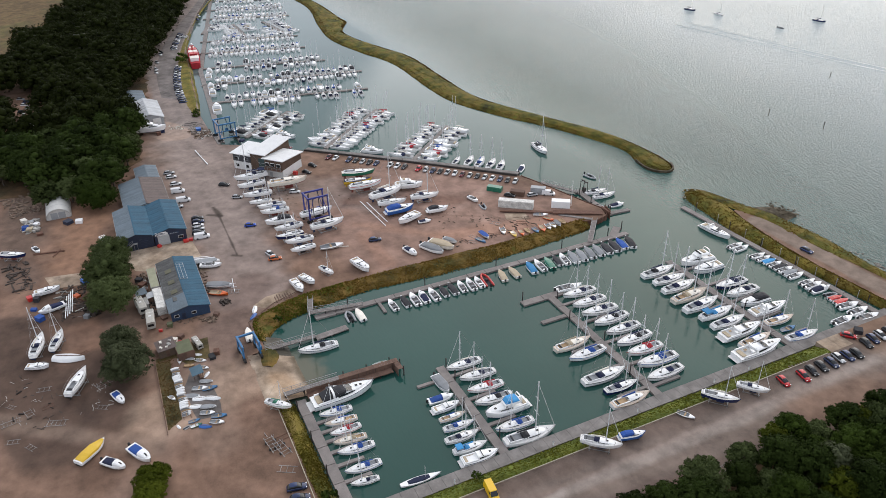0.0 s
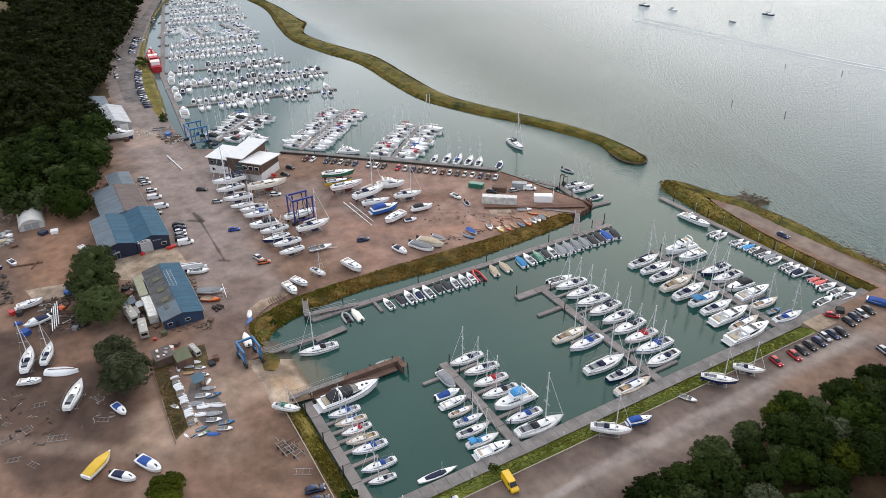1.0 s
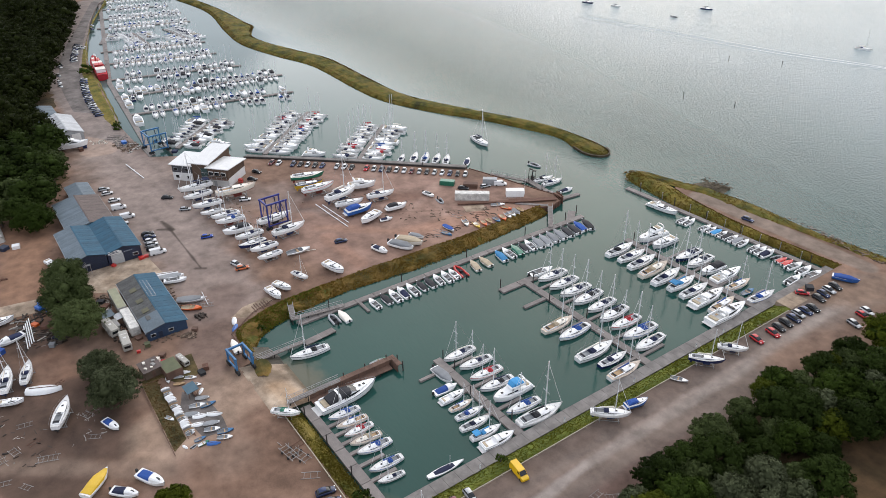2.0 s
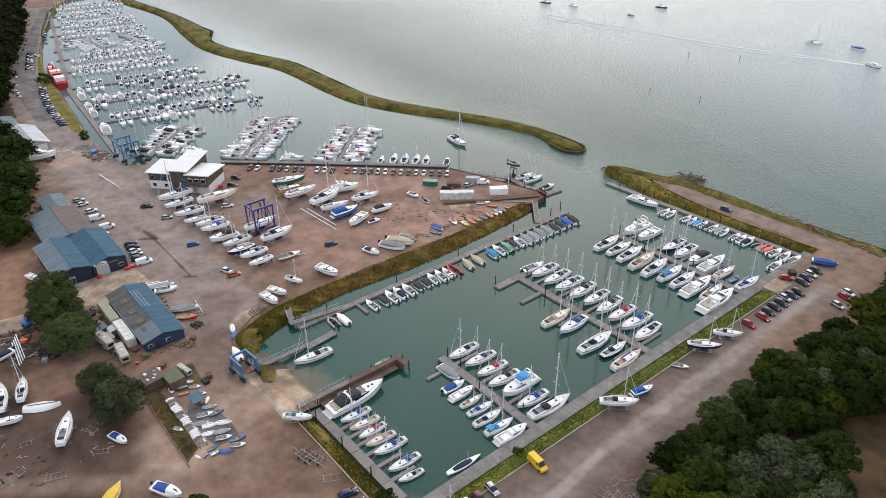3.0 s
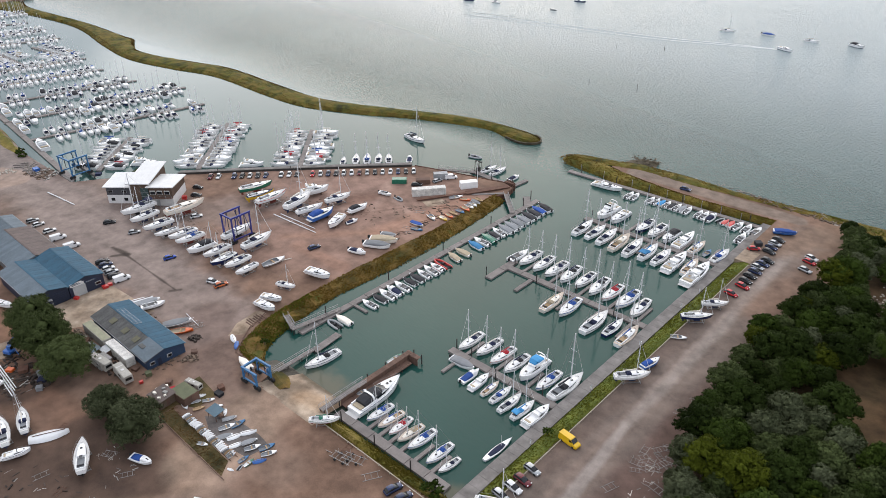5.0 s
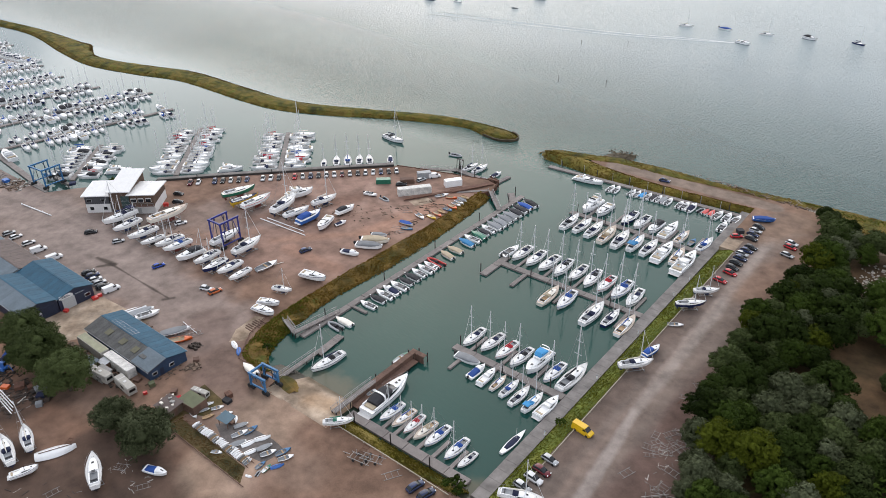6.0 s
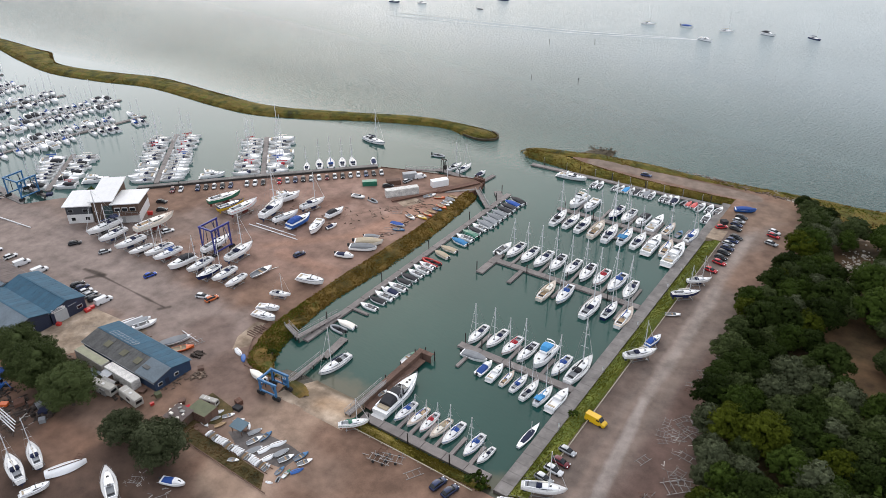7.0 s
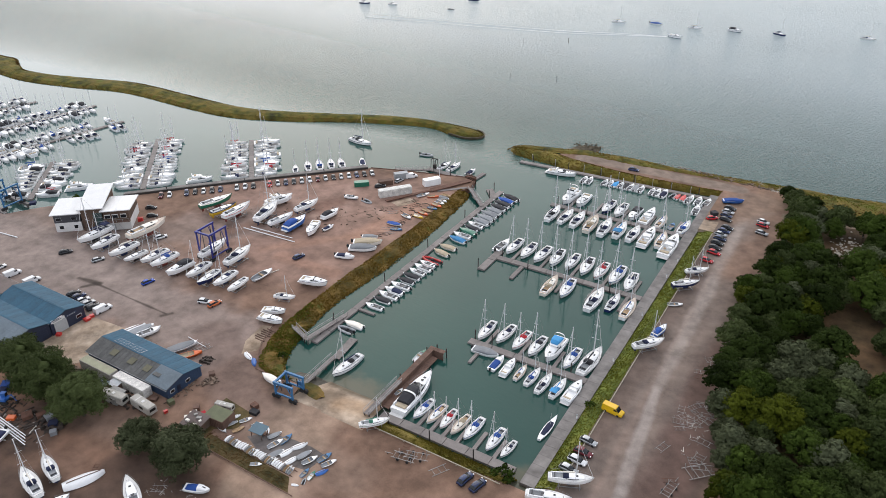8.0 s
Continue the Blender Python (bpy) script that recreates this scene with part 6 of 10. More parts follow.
# ---- travelling hoists ----
def travel_hoist(label, x, y, heading, wide, long, high, colour):
    t = thing("boat_hoist", label, "boat hoist", m=pose(x, y, GROUND, 0, 0, heading))
    r = 0.22
    for sx in (-1, 1):
        for sy in (-1, 1):
            part("leg", box(sx * long / 2, sy * wide / 2, 0.9, 0.42, 0.42, high - 0.9, bevel=0.04), colour, t)
            for k in (-0.55, 0.55):
                w = part("wheel", rod((sx * long / 2 + k, sy * wide / 2 - 0.28, 0.6), (sx * long / 2 + k, sy * wide / 2 + 0.28, 0.6), 0.6, 0.6, 14), M["rubber"], t)
            part("bogie", box(sx * long / 2, sy * wide / 2, 0.75, 1.9, 0.36, 0.3, bevel=0.04), colour, t)
    for sy in (-1, 1):
        part("top_beam", box(0, sy * wide / 2, high - 0.05, long + 0.8, 0.5, 0.55, bevel=0.04), colour, t)
        part("sill_beam", box(0, sy * wide / 2, 1.15, long, 0.36, 0.4, bevel=0.04), colour, t)
        for sx in (-1, 1):
            part("brace", rod((sx * long / 2, sy * wide / 2, 1.5), (sx * long * 0.22, sy * wide / 2, high), 0.11, 0.11, 6), colour, t)
    part("cross_beam", box(-long / 2, 0, high - 0.02, 0.5, wide, 0.5, bevel=0.04), colour, t)
    part("winch", box(long / 4, wide / 2 + 0.45, 1.5, 1.4, 0.5, 1.1, bevel=0.06), colour, t)
    for sx in (-0.25, 0.25):
        for sy in (-1, 1):
            part("sling", box(sx * long, sy * (wide / 2 - 0.6), 2.0, 0.25, 0.04, high - 2.0), M["canvas_black"], t)
    return t


travel_hoist("dark blue travelling boat hoist over a white yacht", -122.4, 30.0, 92, 5.4, 6.8, 8.8, M["dark_blue_steel"])
travel_hoist("sky-blue travelling boat hoist beside the slipway", -57.8, -8.0, 4, 4.2, 4.8, 4.2, M["sky_blue_steel"])
travel_hoist("sky-blue travelling hoist over the marina dock", -213.5, 17.5, 95, 8.0, 7.0, 7.2, M["sky_blue_steel"])
for y in (13.2, 21.9):
    t = thing("dock_runway", "concrete runway of the hoist dock", "quay")
    part("beam", box(-213.5, y, 0.9, 13, 1.2, 1.05, bevel=0.03), M["quay"], t)
    for x in (-218.5, -213.5, -208.5):
        part("support", rod((x, y, -1), (x, y, 0.9), 0.3, 0.3, 8), M["quay"], t)


# ---- piers and gangways ----
def walkway(name, label, a, b, width, material, rail=True, legs=True, planks=0.7, rails="steel"):
    """A raised walk from a to b, in planks, with posts, handrails and legs."""
    a, b = Vector(a), Vector(b)
    d = b - a
    L = d.length
    ang = math.degrees(math.atan2(d.y, d.x))
    t = thing(name, label, "walkway")
    t.matrix_basis = Matrix.Translation(a) @ Euler((0, -math.asin(d.z / L), radians(ang))).to_matrix().to_4x4()
    n = max(2, round(L / planks))
    me = mesh_of("plank", box(0, 0, -0.06, L / n - 0.03, width, 0.06), material)
    for k in range(n):
        p = new("plank", me)
        p.parent, p.location = t, ((k + 0.5) * L / n, 0, 0.008 * (k % 2))
    for s in (-1, 1):
        part("bearer", box(L / 2, s * (width / 2 - 0.15), -0.32, L, 0.14, 0.25), material, t)
        if rail:
            part("handrail", box(L / 2, s * width / 2, 1.02, L, 0.07, 0.08), M[rails], t)
            part("mid_rail", box(L / 2, s * width / 2, 0.52, L, 0.05, 0.06), M[rails], t)
            for k in range(int(L / 2.2) + 1):
                part("post", box(min(k * 2.2, L), s * width / 2, -0.1, 0.08, 0.08, 1.15), M[rails], t)
    if legs:
        for k in range(int(L / 4.5) + 1):
            for s in (-1, 1):
                part("leg", rod((min(k * 4.5 + 0.3, L - 0.2), s * (width / 2 - 0.1), -3.4), (min(k * 4.5 + 0.3, L - 0.2), s * (width / 2 - 0.1), -0.05), 0.14, 0.14, 7), M["pile"], t)
    return t


walkway("timber_pier", "brown timber pier with pale handrails near the shore", (-38.4, -4.5, 2.2), (-38.4, 9.0, 2.2), 1.5, M["decking"])
walkway("timber_pier", "brown timber pier walk on a boarded wall", (-38.4, 9.0, 2.2), (-38.4, 24.5, 2.2), 1.5, M["old_wood"], rail=False)
walkway("timber_pier", "short return at the head of the timber pier", (-37.6, 23.9, 2.18), (-34.7, 23.9, 2.18), 1.3, M["old_wood"], rail=False)
walkway("landing_stage", "lower brown landing stage against the pier", (-36.75, 0.6, 0.95), (-36.75, 22.4, 0.95), 1.9, M["old_wood"], rail=False)
put("d_white", -36.9, 6.6, 0.98, 85, 0.68, group="boats on the near pontoon")
t = thing("pier_boarding", "brown boarded wall under the timber pier", "pier")
for k in range(24):
    part("board", box(-37.68, 1.2 + 0.95 * k, -0.8, 0.1, 0.9, 2.9 + 0.06 * (k % 3)), M["old_wood"], t)
for k in range(3):
    part("board", box(-37.1 + 0.95 * k, 23.2, -0.8, 0.9, 0.1, 2.9 + 0.06 * (k % 2)), M["old_wood"], t)
for x, y in ((-39.2, 10.5), (-39.2, 16.5), (-39.2, 22.6), (-37.5, 24.8), (-34.6, 24.6)):
    part("post", rod((x, y, -1.2), (x, y, 3.0), 0.15, 0.14, 7), M["pile"], t)
walkway("gangway", "pale steel gangway from the bank to the pontoon", (-75.2, 13.2, 1.9), (-69.6, 11.4, 1.5), 1.4, M["decking"])
walkway("gangway", "pale steel gangway down to the small-boat pontoon", (-69.2, 10.6, 1.6), (-67.9, 26, 0.75), 1.5, M["decking"])
walkway("gangway", "narrow jetty beside the slipway with rails", (-57.8, -4.2, 1.7), (-58.8, 9.5, 1.0), 1.3, M["decking"])
walkway("landing_stage", "floating stage at the end of the jetty", (-58.4, 9.4, 0.6), (-59.4, 18.5, 0.6), 2.2, M["decking"], rail=False)
walkway("gangway", "steel gangway from the point to the pontoon", (-77.6, 113.0, 2.0), (-67.7, 104.2, 0.8), 1.6, M["decking"])
walkway("gangway", "railed bridge from the quay to the floating stage", (-111.2, 113.4, 1.9), (-100.2, 122.0, 0.9), 1.7, M["decking"], legs=False)
walkway("point_wall", "rusty brown timber-capped wall at the point", (-97.6, 87.6, 2.5), (-88.4, 103.4, 2.5), 1.2, M["rust"], rail=False, legs=False)
walkway("point_wall", "rusty brown sheet-pile wall at the point", (-88.4, 103.4, 2.5), (-80.4, 118.4, 2.4), 2.4, M["rust"], rail=False, legs=False)
walkway("point_path", "grey concrete path to the gangway", (-86.6, 104.6, 1.98), (-78.6, 112.8, 1.98), 1.3, M["decking"], rail=False, legs=False)
t = thing("landing_dolphin", "dark rusty timber dolphin at the corner of the point", "dolphin")
for k in range(6):
    part("post", rod((-79.4 - 0.75 * k, 120.6 + 0.15 * k, -1.2), (-79.4 - 0.75 * k, 120.6 + 0.15 * k, 3.1 + 0.2 * (k % 2)), 0.26, 0.24, 7), M["rust"], t)
part("waling", box(-81.3, 120.6, 1.6, 4.4, 0.5, 0.4, m=Matrix.Identity(4)), M["rust"], t)
part("cap_beam", box(-81.3, 120.3, 2.5, 4.6, 0.9, 0.3, bevel=0.03), M["rust"], t)
t = thing("hoist_gantry", "dark steel gantry on the floating stage", "gantry")
for sx in (-1.2, 1.2):
    for sy in (-0.8, 0.8):
        part("leg", rod((-100.2 + sx, 124.6 + sy, 0.5), (-100.2 + sx * 0.8, 124.6 + sy, 4.4), 0.13, 0.11, 6), M["pile"], t)
    part("cross_head", box(-100.2 + sx * 0.8, 124.6, 4.3, 0.22, 2.0, 0.22), M["pile"], t)
part("top_beam", box(-100.2, 124.6, 4.5, 3.4, 0.26, 0.26), M["pile"], t)
part("cabinet", box(-100.2, 124.8, 0.5, 1.3, 1.0, 1.5, bevel=0.04), M["pile"], t)
tagged(part("marina_quay", between([(-183, 43.4), (-167.6, 60.2), (-145.2, 84.0), (-121, 108.6)], [(-185.2, 45.6), (-169.8, 62.4), (-147.4, 86.2), (-123.0, 111.0)],
                                   [(0, GROUND), (0.04, GROUND + 0.3), (0.5, GROUND + 0.32), (0.96, GROUND + 0.3), (1, -0.8)], 3.0, 0.0, flat=True), M["quay"]), "grey concrete quay along the marina's edge", "quay", kind="structure")
# one dark strip stands for the kerb and the shade along it
tagged(part("kerb_and_shade", between([(-182.6, 43.0), (-167.2, 59.8), (-144.8, 83.6), (-120.6, 108.2)], [(-183.1, 43.5), (-167.7, 60.3), (-145.3, 84.1), (-121.1, 108.7)],
                                 [(0, GROUND), (0.1, GROUND + 0.75), (0.9, GROUND + 0.75), (1, GROUND)], 3.0, 0.0, flat=True), M["pile"]), "dark strip behind the quay, kerb and its shade in one", "quay", kind="structure")
t = thing("sheet_piling", "rusty steel sheet piling round the point", "quay wall")
for (ax, ay), (bx, by) in zip([(-79.3, 109.2), (-77.5, 113.6), (-79.0, 119.3), (-84, 120.9), (-90, 118.9), (-110, 113.4)], [(-77.5, 113.6), (-79.0, 119.3), (-84, 120.9), (-90, 118.9), (-110, 113.4), (-120.5, 109.9)]):
    L = math.hypot(bx - ax, by - ay)
    n = round(L / 0.9)
    ux, uy = (bx - ax) / L, (by - ay) / L
    me = mesh_of("sheet_pile", box(0, 0, -1, L / n - 0.04, 0.22, 2.95), M["rust"])
    for k in range(n):
        c = (k + 0.5) / n
        s = 0.12 if k % 2 else -0.02
        ob = new("sheet_pile", me)
        ob.parent, ob.matrix_basis = t, Matrix.Translation((ax + (bx - ax) * c + uy * s, ay + (by - ay) * c - ux * s, 0)) @ Matrix.Rotation(math.atan2(uy, ux), 4, "Z")


# ---- boats ashore ----
stock("a_plain", lambda: yacht("white yacht ashore in a steel cradle", keel=True, bottom="foul_blue", hood="canvas_navy"))
stock("a_blue", lambda: yacht("white yacht ashore with blue covers", keel=True, bottom="foul_red", cover="canvas_blue", hood="canvas_blue"))
stock("a_bare", lambda: yacht("white yacht hull ashore without a mast", keel=True, bottom="foul_black", rig=False))
stock("a_bare_red", lambda: yacht("white yacht hull ashore with red antifouling", keel=True, bottom="foul_red", rig=False, stripe="redpaint"))
stock("a_navy", lambda: yacht("dark blue yacht ashore in a cradle", side="navy", keel=True, bottom="foul_red", rig=False))
stock("a_navy_rig", lambda: yacht("blue-hulled yacht ashore with its mast stepped", side="navy", keel=True, bottom="foul_blue", mast=11))
stock("a_green", lambda: yacht("dark green classic hull ashore", side="green", keel=True, bottom="foul_red", deck="offwhite", rig=False))
stock("a_green_rig", lambda: yacht("white yacht with green canvas on the slipway", keel=True, bottom="foul_red", cover="green", hood="green", mast=10.5, stripe="green"))
stock("a_cream", lambda: yacht("large cream wooden hull under repair", side="offwhite", deck="buff_deck", keel=True, bottom="foul_red", rig=False))
stock("a_yellow", lambda: yacht("yellow hull ashore without a mast", side="yellow", deck="canvas_navy", keel=True, bottom="yellow", rig=False))
stock("a_cover", lambda: yacht("yacht ashore under a dark blue tarpaulin", keel=True, bottom="foul_black", hood="canvas_navy", bimini="canvas_navy", cover="canvas_navy"))
stock("b_plain", lambda: motor_boat("white motor cruiser on timber blocks", shore=True, stripe="navy"))
stock("b_fly", lambda: motor_boat("white flybridge cruiser on timber blocks", fly=True, shore=True))
stock("b_dark", lambda: motor_boat("white motor cruiser ashore under a black canopy", cover="canvas_black", shore=True))
stock("b_blue", lambda: motor_boat("motor cruiser ashore under a bright blue cover", cover="canvas_blue", shore=True, side="bluepaint"))
LEN.update(a=10.0, b=9.0)


def ashore(rows, group):
    for key, x, y, h, length in rows:
        s = length / LEN[key[0]]
        lift = {"a": 1.62, "b": 0.95, "s": 0.36, "d": 0.02, "r": -0.05}[key[0]] * s
        put(key, x, y, GROUND + lift, h + random.uniform(-2, 2), s, group=group)


ashore([("a_cover", -162, 16.5, 268, 12.5), ("a_plain", -155.5, 15.2, 272, 10.4), ("a_plain", -146.5, 15.3, 262, 10.4), ("a_bare", -140.6, 14.9, 262, 8.0), ("a_plain", -135, 17.5, 265, 9.8), ("a_blue", -130.6, 17.5, 265, 9.8),
        ("b_dark", -123.4, 16.9, 264, 9.2), ("a_plain", -117, 18.6, 270, 9.6), ("a_navy_rig", -111.3, 17.3, 269, 9.2), ("a_plain", -106.8, 19.3, 267, 9.2), ("a_bare", -101.5, 18.9, 270, 8.2), ("a_cream", -150.2, 27.6, 87, 14.6),
        ("a_bare", -122.6, 30.0, 92, 11.6), ("a_plain", -112.6, 30.7, 93, 11.8), ("d_white", -100.4, 28, 83, 7.5)], "boats laid up in the yard")
ashore([("a_green", -146.4, 53.9, 73, 12.6), ("a_yellow", -140.2, 51.4, 77, 10.6), ("a_bare_red", -135.0, 52.6, 88, 12.6), ("a_plain", -85.9, 21.6, 24, 6.4), ("b_plain", -83.8, 15.1, 23, 6.6), ("b_plain", -81.6, 11.5, 10, 7.4),
        ("a_plain", -125.2, 56.8, 100, 13.6), ("b_fly", -129.0, 67.2, 72, 10.4), ("a_plain", -117.4, 68.3, 81, 10.4), ("a_bare", -118.2, 56.1, 80, 10.2), ("b_blue", -112.4, 56.6, 88, 10.2), ("b_plain", -105.3, 56.6, 290, 9.4),
        ("s_cuddy", -102.5, 61.4, 80, 4.6), ("b_dark", -107.2, 68.6, 83, 7.6), ("s_open", -109.8, 83.8, 14, 5.4), ("rib", -103.6, 84.4, 350, 4.4)], "boats laid up in the yard")
ashore([("s_cuddy", -85.8, 49, 13, 6.4), ("s_grey", -83.8, 55.6, 27, 9.0), ("s_wood", -84.6, 59.3, 31, 9.4), ("s_grey", -86.6, 63.2, 24, 5.4), ("b_plain", -83.7, 31.8, 15, 8.6), ("d_blue", -85, 74.8, 4, 5.4), ("d_skyb", -82.6, 72.2, 20, 4.2),
        ("d_white", -84.8, 81.6, 343, 5.0), ("d_yellow", -81.3, 83.6, 352, 4.5), ("d_orange", -81.0, 86.4, 347, 4.4), ("d_tan", -81.2, 88.8, 350, 4.2), ("d_skyb", -80.4, 91.4, 356, 4.2), ("d_orange", -80.3, 94.0, 346, 5.0),
        ("d_white", -80.5, 96.4, 350, 4.4), ("d_white", -80.7, 98.4, 352, 4.4), ("d_grey", -81.0, 100.5, 350, 4.4), ("d_tan", -81.4, 102.6, 353, 4.4), ("d_orange", -85.2, 99.6, 27, 4.2), ("d_white", -88.9, 98.8, 58, 5.0)], "dinghies on the bank")
ashore([("a_bare", -63.2, -47.9, 154, 10.2), ("a_plain", -83.8, -51.9, 162, 8.8), ("a_plain", -83.3, -56.4, 165, 10.0), ("d_flip", -76.3, -49.6, 64, 8.2), ("b_plain", -75.4, -56.6, 70, 5.6), ("s_tonneau", -54.3, -39.6, 20, 5.6),
        ("s_yellow", -38.6, -46.4, 129, 7.6), ("s_cuddy", -32.6, -42.3, 42, 6.2), ("s_tonneau", -33, -37, 28, 7.4), ("a_green_rig", -34.4, -6.6, 46, 7.0), ("a_plain", 8.8, 51.9, 46, 9.0), ("a_navy_rig", 9.2, 85, 41, 8.6),
        ("a_plain", 10, 94.3, 42, 7.4), ("d_white", 9.2, 75, 32, 4.2), ("b_blue", 9.4, 59.8, 75, 6.0), ("s_workblue", 8.6, 149.2, 26, 7.3), ("a_plain", 9.2, 0.2, 26, 9.2), ("a_bare", 7.2, -6.4, 20, 9.0)], "boats parked on the gravel")
ashore([("b_plain", -112, -54.0, 95, 7.0), ("s_cuddy", -102.2, -53.2, 290, 7.2), ("a_navy", -138.4, -63.4, 62, 9.0), ("s_open", -141, -57, 20, 5.0), ("b_plain", -137, -36.6, 20, 6.2), ("d_flip", -76.5, -2.5, 340, 3.6), ("d_flip_blue", -73.6, -3.6, 320, 3.2), ("s_pale", -65.3, -6.6, 172, 5.8),
        ("b_fly", -234, -10.5, 80, 12.5), ("d_flip", -111.0, -10.2, 71, 7.4), ("d_grey", -108.6, -9.4, 73, 7.6), ("s_open", -106.0, -8.8, 70, 6.6), ("d_grey", -93.4, -8.6, 64, 7.6), ("d_orange", -89.4, -9.8, 52, 6.0)], "boats among the sheds")

# dinghy park: a packed rack and loose boats beside it
DKEYS = ("d_flip", "d_white", "d_flip", "d_grey", "d_white", "d_flip", "d_tan", "d_flip")
for k in range(29):
    put(DKEYS[(k * 3) % 8], -59.6 + 0.64 * k, -26.2 + 0.1 * math.sin(k), GROUND + 0.52, 92 + random.uniform(-5, 5), random.uniform(0.46, 0.54), group="dinghies on the rack", tilt=random.uniform(66, 78))
t = thing("dinghy_rack", "low timber rack under the stored dinghies", "rack")
for y in (-27.0, -25.4):
    part("rail", box(-50.8, y, GROUND + 0.02, 20.5, 0.1, 0.14), M["old_wood"], t)
for k, x, y, h, z in (("d_grey", -62.4, -22.2, 60, 0.85), ("d_white", -60.5, -19.8, 58, 0.9), ("d_flip", -63.5, -20.3, 62, 0.85), ("d_tan", -59.8, -22.8, 66, 0.85), ("d_white", -57.3, -19.6, 52, 0.85), ("d_flip", -54.2, -19.6, 320, 0.7),
                      ("d_white", -49.7, -21.9, 72, 1.15), ("d_skyb", -48.7, -19.7, 85, 1.1), ("d_grey", -47.6, -24.0, 66, 1.15), ("d_flip", -44.8, -19.6, 60, 1.1), ("d_flip", -46.0, -22.4, 74, 1.1), ("d_flip", -43.6, -23.6, 72, 1.0),
                      ("d_grey", -42.2, -21.2, 70, 1.1), ("d_white", -40.2, -21.8, 66, 1.1), ("d_white", -62.8, -24.6, 350, 0.85), ("d_white", -49.2, -28.4, 30, 0.8), ("d_flip", -38.5, -28.4, 20, 0.5), ("rib", -37.6, -26.8, 110, 0.5),
                      ("d_skyb", -38.9, -25.0, 90, 0.8), ("d_green", -37.2, -24.8, 95, 0.8), ("d_flip_blue", -36.0, -23.0, 62, 0.9), ("d_skyb", -38.0, -19.6, 75, 1.1), ("d_white", -36.2, -20.4, 62, 1.05), ("d_grey", -51.6, -20.0, 66, 1.0)):
    put(k, x, y, GROUND + 0.02, h, 0.82 * z, group="dinghies on the ground")


# ---- cars and vans ----
def car(label, paint, kind="car"):
    van = kind == "van"
    t = thing("parked_van" if van else "parked_car", label, "van" if van else "car")
    L, W = (5.2, 1.95) if van else (4.3, 1.75)

    if van:
        h, top = 1.1, 1.95

        def sec(x, w, lo, hi):
            return [(x, w / 2, lo), (x, w / 2, lo + (hi - lo) * 0.65), (x, w / 2 - 0.1, hi), (x, -w / 2 + 0.1, hi), (x, -w / 2, lo + (hi - lo) * 0.65), (x, -w / 2, lo)]
        part("body", loft([sec(-L / 2, W - 0.2, 0.4, h - 0.1), sec(-L / 2 + 0.2, W, 0.28, h), sec(0, W, 0.25, h), sec(L / 2 - 1.1, W, 0.25, h), sec(L / 2 - 0.25, W - 0.06, 0.28, h - 0.16), sec(L / 2, W - 0.3, 0.4, h - 0.3)]), paint, t)
        w0, w1 = W - 0.12, W - 0.42
        xs = ((-L / 2 + 0.05, h - 0.02), (-L / 2 + 0.15, top), (L / 2 - 1.7, top), (L / 2 - 0.95, h - 0.02))
        part("box_body", loft([[(x, (w1 if z > h else w0) / 2 * s, z) for x, z in xs] for s in (-1, 1)]), paint, t)
        part("roof", box(-0.8, 0, top - 0.03, L - 1.75, w1 + 0.08, 0.07, bevel=0.03), paint, t)
        part("windscreen", loft([[(L / 2 - 1.62, s * (w1 / 2 - 0.05), top - 0.05), (L / 2 - 0.9, s * (w0 / 2 - 0.1), h + 0.06)] for s in (-1, 1)], closed=False, caps=False), M["glass"], t)
        for s in (-1, 1):
            part("side_window", box(L / 2 - 1.75, s * (W / 2 - 0.12), h + 0.1, 0.8, 0.05, 0.5), M["glass"], t)
    else:
        part("body", loft([ring(x, w, 0.26, u, 8) for x, w, u in ((-2.12, 0.66, 0.40), (-2.0, 0.80, 0.60), (-1.2, 0.87, 0.70), (0.2, 0.88, 0.70), (1.1, 0.86, 0.64), (1.75, 0.80, 0.52), (2.05, 0.68, 0.40), (2.15, 0.5, 0.26))]), paint, t, smooth=True)
        part("cabin_glass", loft([ring(x, w, 0.80, u, 8) for x, w, u in ((-1.95, 0.66, 0.10), (-1.6, 0.70, 0.42), (-1.2, 0.70, 0.60), (0.0, 0.70, 0.62), (0.55, 0.70, 0.42), (1.15, 0.68, 0.08))]), M["glass"], t, smooth=True)
        part("roof", loft([[(x, w, z - 0.07), (x, w * 0.72, z), (x, 0, z + 0.02), (x, -w * 0.72, z), (x, -w, z - 0.07)] for x, w, z in ((-1.42, 0.56, 1.34), (-1.1, 0.60, 1.44), (-0.3, 0.60, 1.46), (0.12, 0.56, 1.42))], closed=False, caps=False), paint, t, smooth=True)
    if kind == "far":
        return t
    for sx in (-0.3, 0.31):
        for s in (-1, 1):
            w = part("wheel", rod((sx * L, s * (W / 2 - 0.2), 0.32), (sx * L, s * (W / 2 + 0.01), 0.32), 0.32, 0.32, 12), M["rubber"], t)
    for s in (-1, 1):
        part("headlight", box(L / 2 - 0.18, s * (W / 2 - 0.32), 0.6, 0.2, 0.32, 0.13, bevel=0.02), M["white"], t)
    return t


